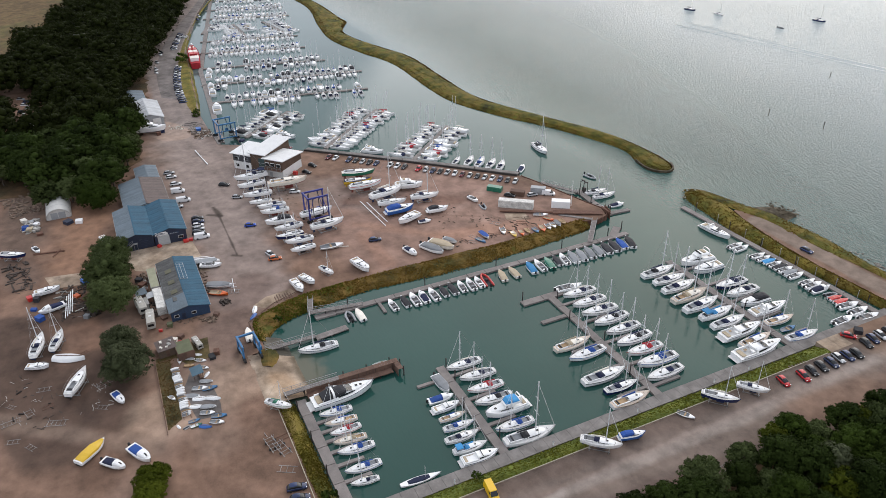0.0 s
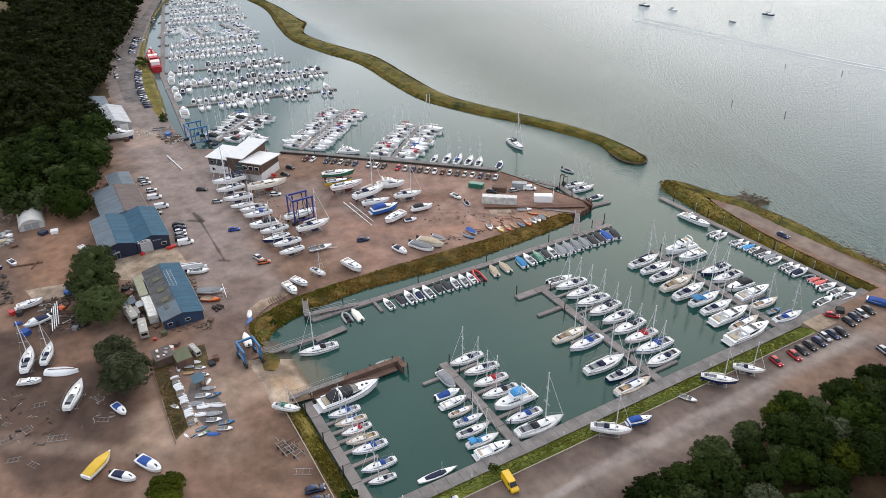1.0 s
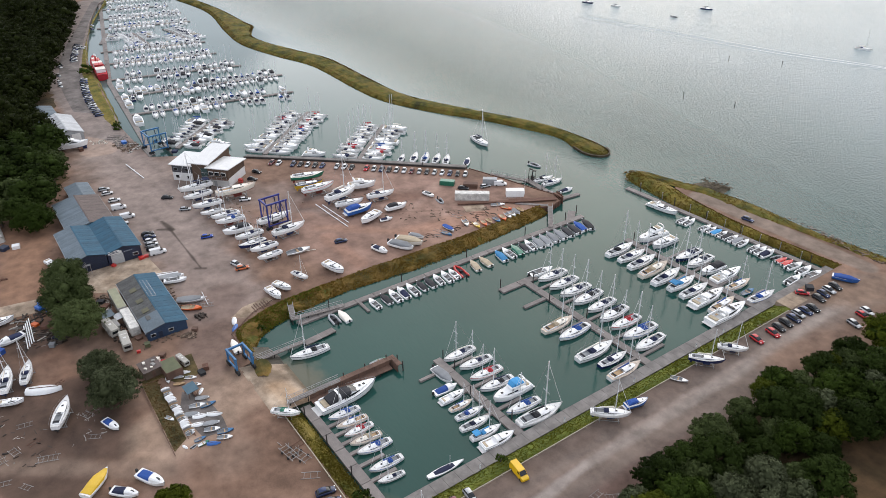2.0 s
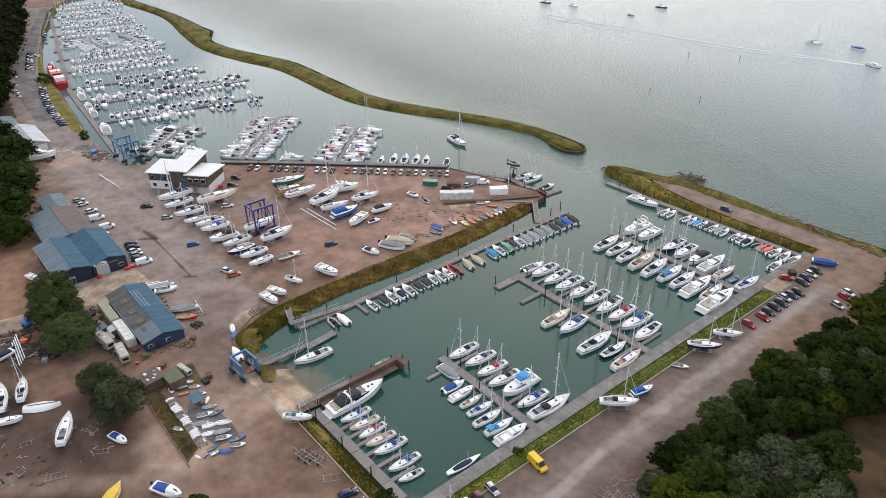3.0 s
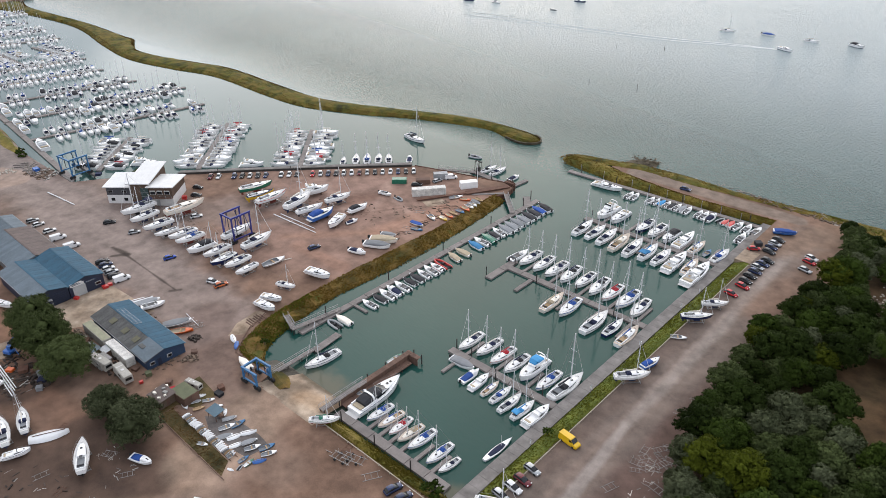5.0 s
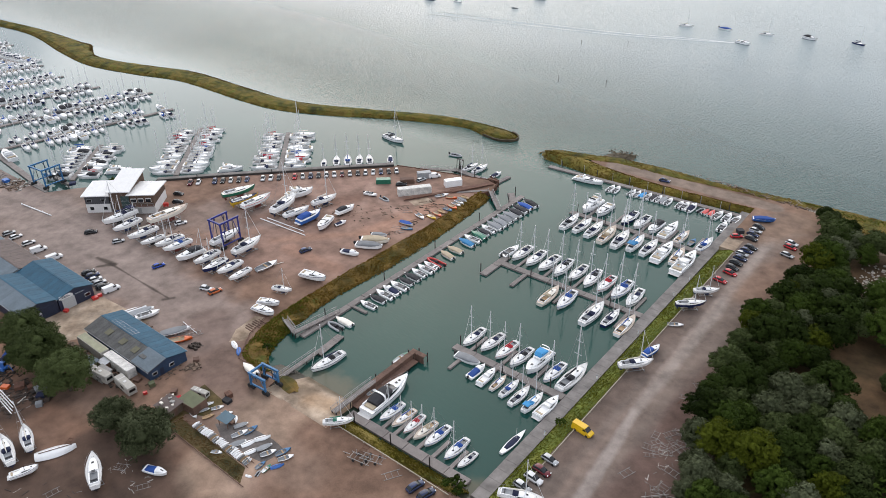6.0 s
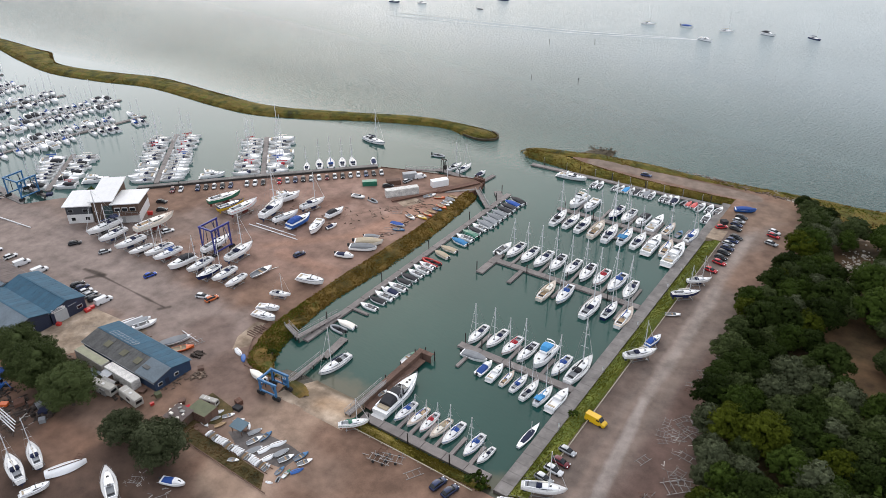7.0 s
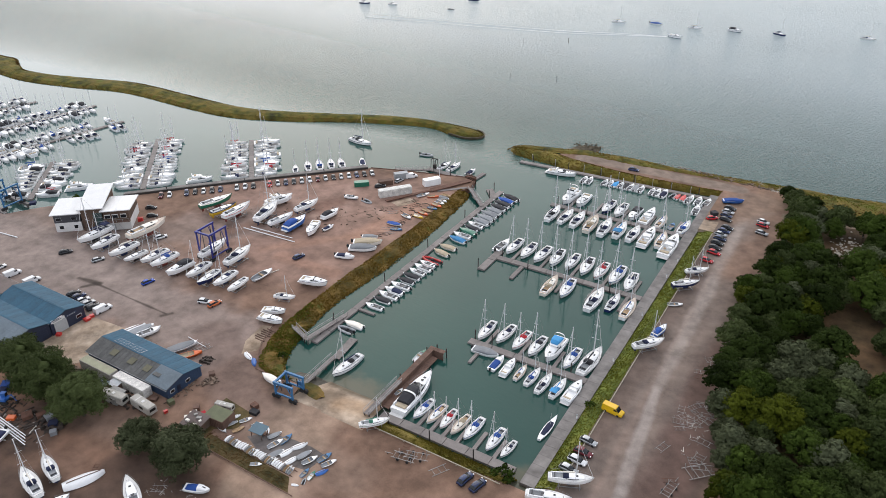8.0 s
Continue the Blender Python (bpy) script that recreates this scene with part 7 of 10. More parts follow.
M["car_white"] = mat("white_car_paint", (0.70, 0.70, 0.70), 0.25, amount=0.04)
M["car_silver"] = mat("silver_car_paint", (0.40, 0.41, 0.42), 0.3, metal=0.6, amount=0.05, vary=0.15)
M["car_black"] = mat("black_car_paint", (0.016, 0.017, 0.02), 0.2, amount=0.1)
M["car_navy"] = mat("navy_car_paint", (0.02, 0.035, 0.10), 0.2, amount=0.1, vary=0.3)
M["car_red"] = mat("red_car_paint", (0.46, 0.015, 0.02), 0.25, amount=0.1)
M["car_maroon"] = mat("maroon_car_paint", (0.13, 0.015, 0.022), 0.25, amount=0.1)
M["car_orange"] = mat("orange_car_paint", (0.50, 0.12, 0.03), 0.3, amount=0.1)
M["car_blue"] = mat("blue_car_paint", (0.015, 0.06, 0.36), 0.25, amount=0.1)
M["car_yellow"] = mat("yellow_van_paint", (0.72, 0.44, 0.01), 0.3, amount=0.06)
for key, word in (("white", "white"), ("silver", "silver"), ("black", "black"), ("navy", "dark blue"), ("red", "bright red"), ("maroon", "maroon"), ("orange", "orange"), ("blue", "blue")):
    stock("car_" + key, lambda key=key, word=word: car(word + " hatchback car parked on the gravel", M["car_" + key]))
for key, word in (("white", "white"), ("silver", "silver"), ("black", "black"), ("navy", "dark blue")):
    stock("far_" + key, lambda key=key, word=word: car(word + " car parked along the marina road", M["car_" + key], "far"))
stock("van_white", lambda: car("white panel van parked by the workshop", M["car_white"], "van"))
stock("van_yellow", lambda: car("bright yellow panel van on the gravel", M["car_yellow"], "van"))


def park(rows, group):
    for key, x, y, h in rows:
        put(("far_" if "road" in group else "van_" if key in ("yellow", "wvan") else "car_") + {"wvan": "white"}.get(key, key), x, y, GROUND + (0.01 if "road" not in group else -0.2), h + random.uniform(-3, 3), random.uniform(0.92, 0.99), group=group)


park([("red", 10.6, 103.6, 350), ("red", 11.4, 109.4, 350), ("black", 10.9, 112.8, 350), ("black", 10.8, 116.2, 350), ("navy", 10.9, 119.6, 350), ("silver", 10.4, 122.6, 350), ("navy", 10.8, 125.4, 350), ("black", 11.2, 128.2, 350),
      ("black", 9.4, 134.0, 350), ("navy", 8.9, 137.2, 350), ("silver", 8.8, 140.2, 350), ("black", 8.8, 143.4, 350), ("white", 20.6, 138.6, 345), ("red", 20.9, 135.8, 345), ("silver", 21.6, 130.2, 345), ("navy", -30.8, 159.0, 5),
      ("red", 5.2, 132.8, 40), ("yellow", 9.2, 25.0, 352), ("silver", 8.0, 13.2, 352), ("maroon", 8.2, 9.6, 352), ("white", 8.0, 6.8, 352), ("silver", 7.4, 3.6, 352), ("navy", -9.6, -9.6, 78), ("navy", -6.6, -9.8, 78), ("orange", -101.4, 9.8, 80),
      ("white", -104.6, 9.2, 20)], "cars by the basin")
park([("blue", -126.9, 8.0, 80), ("wvan", -126.0, -8.0, 82), ("black", -129.4, -8.6, 82), ("silver", -132.2, -8.2, 82), ("white", -134.9, -7.9, 82), ("navy", -137.6, -7.4, 82), ("black", -140.2, -7.2, 82), ("wvan", -156.8, -9.2, 86),
      ("wvan", -165.6, -9.8, 86), ("white", -172.8, -9.6, 84), ("white", -180.3, -10.2, 84), ("silver", -184.6, -10.4, 84), ("silver", -150.8, 8.8, 65), ("black", -163.8, 6.6, 60), ("white", -145.6, 28.6, 70), ("navy", -98.4, 41.8, 75),
      ("maroon", -189.0, 38.0, 40), ("black", -166.0, 41.6, 30), ("black", -160.6, 37.6, 40), ("silver", -152.6, -12.0, 86)], "cars by the workshop")
QUAY_CARS = ("maroon", "white", None, "navy", "black", "silver", "black", "navy", None, "silver", "white", "black", None, "red", "silver", "navy", "black", "silver", "white", "maroon", "silver", "black", "silver", "white", "navy", "black", "silver")
for k, c in enumerate(QUAY_CARS):
    if c:
        f = k / (len(QUAY_CARS) - 1)
        park([(c, -170.8 + 54.5 * f, 50.0 + 55 * f, 315)], "cars along the marina quay")
for k in range(22):
    f = k / 21
    park([(("navy", "black", "navy", "silver", "navy", "white", "silver", "black", "navy", "navy", "white")[k % 11], -271 - 64 * f, 8.2 + 0.6 * f + 6.4 * f * f, 84)], "cars along the marina road")
for k in range(14):
    f = k / 13
    park([(("silver", "navy", "white", "black", "navy", "silver", "white")[k % 7], -376 - 44 * f + (14 if k > 11 else 0), 18.6 + 11 * f + random.uniform(-0.5, 0.5), 100)], "cars along the marina road")
for x, y, c in ((-330, 1.6, "white"), (-337, 2.4, "white"), (-351, 4.6, "silver"), (-368, 8.6, "white"), (-372, 9.8, "black"), (-452, 44.5, "navy"), (-462, 47.0, "white")):
    park([(c, x, y + 1.2, 12)], "cars along the marina road")


# ---- far marina ----
def far_yacht(label, cover, side="white", mast=11.5):
    t = thing("sailing_yacht", label, "boat")
    hull(t, 10, 2.85, 0.95, 0.35, 0.3, M[side], M["foul_black"], M["worn_deck"], afloat=True, boot=False)
    part("coachroof", loft([ring(-1.0, 1.02, 0.85, 0.52, 4), ring(1.2, 0.9, 0.85, 0.45, 4), ring(3.1, 0.36, 0.95, 0.12, 4)]), M["white"], t)
    part("cockpit_sole", box(-2.7, 0, 0.9, 3.2, 1.8, 0.06), M["gear"], t)
    part("mast", rod((1.0, 0, 0.9), (1.0, 0, mast), 0.11, 0.09, 5), M["alloy"], t)
    part("sail_cover", rod((0.9, 0, 2.3), (-2.9, 0, 2.2), 0.26, 0.16, 5), M[cover], t)
    part("sprayhood", loft([ring(-1.75, 0.95, 0.95, 0.75, 4), ring(-0.5, 0.85, 1.2, 0.25, 4)]), M[cover if cover != "offwhite" else "canvas_navy"], t)
    return t


stock("y_far", lambda: far_yacht("white yacht berthed in the marina", "offwhite"))
stock("y_farblue", lambda: far_yacht("white marina yacht with blue covers", "canvas_blue"))
stock("y_fardark", lambda: far_yacht("white marina yacht with dark covers", "canvas_navy"))
stock("y_fartall", lambda: far_yacht("large white marina yacht with a tall mast", "offwhite", mast=16.5))
stock("y_farred", lambda: far_yacht("white marina yacht with red covers", "canvas_red"))
stock("y_farnavy", lambda: far_yacht("navy-hulled yacht berthed in the marina", "canvas_navy", "navy"))
def far_cruiser(label, cover=None):
    t = thing("motor_cruiser", label, "boat")
    hull(t, 9, 3.1, 1.15, 0.5, 0.5, M["white"], M["foul_blue"], M["white"], stern=0.92, full=0.45, bow=2.4, afloat=True, boot=False)
    c = part("cabin", loft([ring(-0.9, 1.25, 1.1, 0.85), ring(0.6, 1.15, 1.15, 0.8), ring(1.9, 0.95, 1.25, 0.42), ring(3.3, 0.5, 1.4, 0.12)]), M["white"], t)
    part("windscreen", loft([[(1.0, -1.02, 1.5), (1.0, 0, 1.55), (1.0, 1.02, 1.5)], [(0.15, -1.06, 2.02), (0.15, 0, 2.08), (0.15, 1.06, 2.02)]], closed=False, caps=False), M["glass"], c)
    if cover:
        part("canopy", loft([ring(-4.0, 1.2, 1.4, 0.5, 6), ring(-2.6, 1.22, 1.4, 1.1, 6), ring(-0.7, 1.2, 1.4, 1.1, 6), ring(0.1, 1.0, 1.7, 0.45, 6)]), M[cover], t)
    else:
        part("cockpit_sole", box(-2.5, 0, 1.17, 2.9, 2.3, 0.05), M["canvas_grey"], t)
        part("seat", box(-3.6, 0, 1.22, 0.6, 2.2, 0.3, bevel=0.05), M["canvas_tan"], t)
    return t


stock("m_far", lambda: far_cruiser("white motor cruiser berthed in the marina"))
stock("m_fardark", lambda: far_cruiser("white marina motor cruiser under a black canopy", "canvas_black"))
MIX = ("y_far", "y_farblue", "y_far", "y_fardark", "y_far", "m_far", "y_far", "y_farblue", "y_fardark", "m_fardark", "y_far", "y_farnavy")
LINES = (((-268, 20), (-253.5, 98), ((0.80, 0.90, 1), (0.84, 0.92, -1))), ((-299, 21.5), (-284.5, 106), ((0.17, 0.25, 1),)), ((-331, 27.5), (-315.5, 95), ((0.24, 0.33, -1), (0.26, 0.31, 1))))


def moor_line(a, b, gaps, pitch, rng, lengths=(8.2, 10.6)):
    """Berths along both sides of a pontoon from a to b: place, heading and length; gaps (from, to, side) stay empty."""
    a, b = Vector(a), Vector(b)
    d = (b - a).normalized()
    side = Vector((d.y, -d.x))
    ang = math.degrees(math.atan2(side.y, side.x))
    long = (b - a).length
    for k in range(int((long - 7) / pitch)):
        for s in (1, -1):
            f = (7 + pitch * (k + 0.5)) / long
            if any(g0 < f < g1 and s == gs for g0, g1, gs in gaps) or rng.random() < 0.035:
                continue
            L = rng.uniform(*lengths)
            c = a + d * (long * f + rng.uniform(-0.25, 0.25)) + side * s * (L / 2 + 1.2 + rng.uniform(0, 0.5))
            yield c, ang + (0 if (s > 0) == (rng.random() < 0.75) else 180) + rng.uniform(-2.5, 2.5), L


MR = random.Random(31)
for a, b, gaps in LINES:
    pontoon("long marina pontoon with berths on both sides", *a, *b, 2.0, section=10)
    for c, h, L in moor_line(a, b, gaps, 3.15, MR):
        key = MR.choice(MIX)
        put(key, c.x, c.y, 0, h, L / LEN[key[0]], group="boats in the far marina")
for x, y, L in ((-256.5, 21.6, 12.5), (-283.0, 24.4, 10.5), (-294.0, 25.6, 10.0), (-313.0, 27.8, 10.5), (-322.5, 30.0, 9.5)):
    put("m_far", x, y, 0, 172, L / 9.0, group="boats in the far marina")
for (ax, ay), (bx, by), side in (((-213, 25.6), (-238, 51.8), 8.8), ((-184.8, 52.8), (-221, 90.6), 9.4), ((-156, 80.6), (-185, 110.4), 9.8)):
    d = Vector((bx - ax, by - ay)).normalized()
    long = math.hypot(bx - ax, by - ay)
    ang = math.degrees(math.atan2(d.y, d.x))
    n = int((long - 2) / 3.0)
    for k in range(n):
        for s in (1, -1):
            L = MR.uniform(side - 1.6, side + 1.2) + (0.8 if k > n - 4 else 0)
            key = MR.choice(("y_far", "y_far", "m_far", "y_fardark", "y_fartall", "y_far", "y_fartall", "y_farred", "m_fardark", "y_far", "y_farblue", "y_fartall", "m_far"))
            c = Vector((ax, ay)) + d * (2.6 + 3.0 * k) + Vector((-d.y, d.x)) * s * (L / 2 + 1.2)
            put(key, c.x, c.y, 0, ang + (90 if s > 0 else 270) + (180 if MR.random() < 0.4 else 0), L / LEN[key[0]], group="boats in the marina")
put("m_fly_open", -205.6, 41.4, 0, 48, 1.1, group="boats in the marina")


def crowd(rows, rng):
    """Many distant yachts, in one mesh a material."""
    made = {k: bmesh.new() for k in ("white", "alloy", "canvas_navy", "canvas_blue", "canvas_tan", "glass", "worn_deck")}
    for x, y, h, L in rows:
        m = pose(x, y, 0, 0, 0, h) @ Matrix.Scale(L / 10, 4)
        wide = rng.uniform(0.82, 1.0)
        secs = [[m @ Vector(p) for p in ((xx, w * 0.88, -0.05), (xx, w, z), (xx, w * 0.4, z + 0.08), (xx, -w * 0.4, z + 0.08), (xx, -w, z), (xx, -w * 0.88, -0.05))]
                for xx, w, z in ((-5, 1.1 * wide, 0.95), (-2, 1.5 * wide, 0.9), (1, 1.58 * wide, 0.95), (3.4, 0.95 * wide, 1.1), (5, 0.05, 1.3))]
        loft(secs, bm=made["white"])
        loft([[m @ Vector(p) for p in ((xx, w * 0.86, z + 0.05), (xx, 0, z + 0.13), (xx, -w * 0.86, z + 0.05))] for xx, w, z in ((-4.7, 1.15 * wide, 0.95), (-2, 1.5 * wide, 0.9), (1, 1.58 * wide, 0.95), (3.4, 0.95 * wide, 1.1))], closed=False, caps=False, bm=made["worn_deck"])
        loft([[m @ Vector(p) for p in ring(-1.0, 1.02, 0.85, 0.55, 4)], [m @ Vector(p) for p in ring(1.2, 0.9, 0.85, 0.5, 4)], [m @ Vector(p) for p in ring(3.1, 0.36, 0.95, 0.12, 4)]], bm=made["white"])
        cloth = made[rng.choice(("canvas_navy", "canvas_navy", "canvas_navy", "canvas_blue", "canvas_tan"))]
        for s in (1, -1):
            loft([[m @ Vector(p) for p in ((-0.8, s * 1.05, 1.0), (-0.8, s * 1.0, 1.24))], [m @ Vector(p) for p in ((1.6, s * 0.88, 1.0), (1.6, s * 0.8, 1.2))]], closed=False, caps=False, bm=made["glass"])
        if rng.random() < 0.8:
            rod(m @ Vector((1, 0, 0.9)), m @ Vector((1, 0, rng.uniform(10.2, 12.6))), 0.09, 0.07, 4, made["alloy"])
            rod(m @ Vector((0.9, 0, 2.3)), m @ Vector((-2.9, 0, 2.2)), 0.26, 0.16, 5, cloth if rng.random() < 0.6 else made["white"])
        if rng.random() < 0.7:
            loft([[m @ Vector(p) for p in ring(-1.75, 0.95, 0.95, 0.75, 4)], [m @ Vector(p) for p in ring(-0.5, 0.85, 1.2, 0.25, 4)]], bm=cloth)
        box(-2.9, 0, 0.9, 2.3, 1.6, 0.12, made["glass"], m=m)
    return made


rows = []
for a, b, gaps in (((-365, 30), (-349.5, 93), ()), ((-393, 37), (-380, 97), ((0.1, 0.2, -1),)), ((-389, 66.5), (-432, 66), ((0.0, 0.45, 1),)), ((-382, 92), (-430, 86), ((0.6, 1.0, -1),)), ((-414, 42), (-440, 52), ((0.0, 1.0, -1),)),
                   ((-458, 50), (-441, 108), ()), ((-486, 57), (-473, 112), ()), ((-520, 64), (-503, 112), ()), ((-550, 70), (-536, 126), ())):
    pontoon("distant marina pontoon with berths on both sides", *a, *b, 2.0, section=14)
    rows += [(c.x, c.y, h, L) for c, h, L in moor_line(a, b, gaps, 3.05, MR, (8.0, 10.0))]
for (key, bm), lab in zip(crowd(rows, MR).items(), ("white hulls of the packed distant berths", "thin masts over the distant berths", "navy covers on the distant boats", "blue covers on the distant boats", "tan covers on the distant boats", "dark windows and cockpits of the distant boats", "grey decks of the distant boats")):
    tagged(part("distant_" + {"white": "hulls", "alloy": "masts", "glass": "windows", "worn_deck": "decks"}.get(key, "covers"), bm, M[key]), lab, "boats", kind="stuff")

# old lightship moored by the road
t = thing("lightship", "red-hulled old lightship with white deckhouses by the road", "ship", m=pose(-354, 26.9, 0.2, 0, 0, 174) @ Matrix.Diagonal((4.1, 3.1, 3.4, 1)))
hull(t, 10, 2.1, 0.9, 0.35, 0.4, M["canvas_red"], M["foul_red"], M["canvas_red"], stern=0.8, full=0.5, bow=2.6, stripe=M["redpaint"])
for x, l, w, h, mt in ((-3.3, 1.3, 1.5, 0.55, "white"), (-1.7, 1.0, 1.3, 0.75, "canvas_red"), (-0.2, 1.2, 1.5, 0.6, "white"), (1.6, 1.1, 1.2, 0.5, "canvas_red"), (3.0, 0.7, 0.9, 0.35, "white")):
    d = part("deckhouse", box(x, 0, 0.86, l, w, h, bevel=0.04), M[mt], t)
    part("roof", box(x, 0, 0.86 + h, l + 0.08, w + 0.12, 0.06, bevel=0.015), M["offwhite" if mt == "white" else "redpaint"], d)
part("light_tower", rod((0.9, 0, 0.9), (0.9, 0, 2.2), 0.2, 0.13, 8), M["redpaint"], t)
part("lantern", rod((0.9, 0, 2.2), (0.9, 0, 2.5), 0.2, 0.18, 8), M["white"], t)
part("mast", rod((-2.4, 0, 0.9), (-2.4, 0, 3.0), 0.05, 0.03, 6), M["redpaint"], t)

# boats at their moorings in the river, marks and the wake
berth([("y_far", -123.2, 404, 20, 9.5), ("s_blue", -99, 410.8, 350, 9.0), ("y_far", -73, 412, 15, 9.0), ("m_dark", -48, 416.6, 340, 9.5), ("y_farnavy", -21, 421, 330, 9.0), ("m_plain", -77.4, 381.2, 340, 10.0), ("y_far", 29, 436, 350, 9.0),
       ("y_farnavy", -247.5, 421, 10, 9.0), ("y_fardark", -294, 376.5, 0, 8.0), ("rib", -246, 383.5, 0, 5.0), ("y_farnavy", -316, 370, 15, 9.0)], "boats moored in the river")
for x, y, h in ((-128.6, 247.6, 3.0), (-104.7, 254.8, 3.2), (-155.6, 320.3, 2.8), (-131.3, 334.1, 3.0)):
    t = thing("withy_post", "dark timber channel post in the river", "post")
    part("stake", rod((x, y, -1), (x, y, h), 0.14, 0.1), M["pile"], t)
    part("topmark", box(x, y, h, 0.35, 0.35, 0.3, bevel=0.03), M["pile"], t)


# ---- trees and grass ----
def leaf_material(name, low, high, rough=0.6):
    m = bpy.data.materials.new(name)
    m.use_nodes = True
    n, l = m.node_tree.nodes, m.node_tree.links
    b = n["Principled BSDF"]
    b.inputs["Roughness"].default_value = rough
    b.inputs["Specular IOR Level"].default_value = 0.03
    geo = n.new("ShaderNodeNewGeometry")
    inf = n.new("ShaderNodeObjectInfo")
    patch = n.new("ShaderNodeTexNoise")
    patch.inputs["Scale"].default_value, patch.inputs["Detail"].default_value = 0.16, 3
    l.new(geo.outputs["Position"], patch.inputs["Vector"])
    a = n.new("ShaderNodeMath")
    a.operation = "MULTIPLY_ADD"
    l.new(inf.outputs["Random"], a.inputs[0])
    a.inputs[1].default_value = 0.6
    l.new(patch.outputs["Fac"], a.inputs[2])
    c = n.new("ShaderNodeMath")
    c.operation = "MULTIPLY_ADD"
    l.new(geo.outputs["Random Per Island"], c.inputs[0])
    c.inputs[1].default_value = 0.36
    l.new(a.outputs[0], c.inputs[2])
    r = n.new("ShaderNodeMapRange")
    r.inputs["From Min"].default_value, r.inputs["From Max"].default_value = 0.35, 1.3
    l.new(c.outputs[0], r.inputs["Value"])
    mx = n.new("ShaderNodeMix")
    mx.data_type = "RGBA"
    l.new(r.outputs["Result"], mx.inputs["Factor"])
    mx.inputs["A"].default_value, mx.inputs["B"].default_value = (*low, 1), (*high, 1)
    l.new(mx.outputs["Result"], b.inputs["Base Color"])
    leafy = n.new("ShaderNodeTexNoise")
    leafy.inputs["Scale"].default_value, leafy.inputs["Detail"].default_value, leafy.inputs["Roughness"].default_value = 3.2, 4, 0.7
    l.new(geo.outputs["Position"], leafy.inputs["Vector"])
    bp = n.new("ShaderNodeBump")
    bp.inputs["Strength"].default_value, bp.inputs["Distance"].default_value = 0.8, 0.22
    l.new(leafy.outputs["Fac"], bp.inputs["Height"])
    l.new(bp.outputs[0], b.inputs["Normal"])
    return m


M["leaf_dark"] = leaf_material("dark_oak_leaf", (0.006, 0.011, 0.002), (0.036, 0.055, 0.012))
M["leaf_mid"] = leaf_material("green_leaf", (0.009, 0.017, 0.0022), (0.055, 0.085, 0.015))
M["leaf_lime"] = leaf_material("yellow_green_leaf", (0.014, 0.023, 0.002), (0.086, 0.103, 0.011))
M["leaf_grey"] = leaf_material("willow_leaf", (0.012, 0.020, 0.004), (0.088, 0.112, 0.041))
M["leaf_silver"] = leaf_material("sallow_leaf", (0.018, 0.025, 0.008), (0.130, 0.146, 0.080))
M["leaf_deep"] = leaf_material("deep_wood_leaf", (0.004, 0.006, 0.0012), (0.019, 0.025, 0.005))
M["bark"] = mat("grey_brown_bark", (0.09, 0.07, 0.055), 0.9, amount=0.4, bump=0.03)
M["blade"] = leaf_material("dry_grass_blade", (0.105, 0.076, 0.016), (0.245, 0.155, 0.036), 0.8)
M["blade_olive"] = leaf_material("olive_grass_blade", (0.07, 0.068, 0.010), (0.16, 0.13, 0.024), 0.8)
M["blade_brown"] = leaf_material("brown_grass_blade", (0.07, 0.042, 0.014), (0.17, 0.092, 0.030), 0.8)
M["blade_green"] = leaf_material("green_grass_blade", (0.088, 0.112, 0.016), (0.205, 0.205, 0.034), 0.8)


def cards(centres, normals, sizes, rng):
    """Small four-cornered leaves at the centres, bent along the middle."""
    n = len(centres)
    r = rng.normal(size=(n, 3))
    u = np.cross(normals, r)
    u /= np.linalg.norm(u, axis=1)[:, None] + 1e-9
    v = np.cross(normals, u)
    s = sizes[:, None]
    pts = np.stack([centres - u * s, centres + v * s * 0.55 + normals * s * 0.12, centres + u * s, centres - v * s * 0.55 - normals * s * 0.12], 1).reshape(-1, 3)
    return pts


LOBES = []


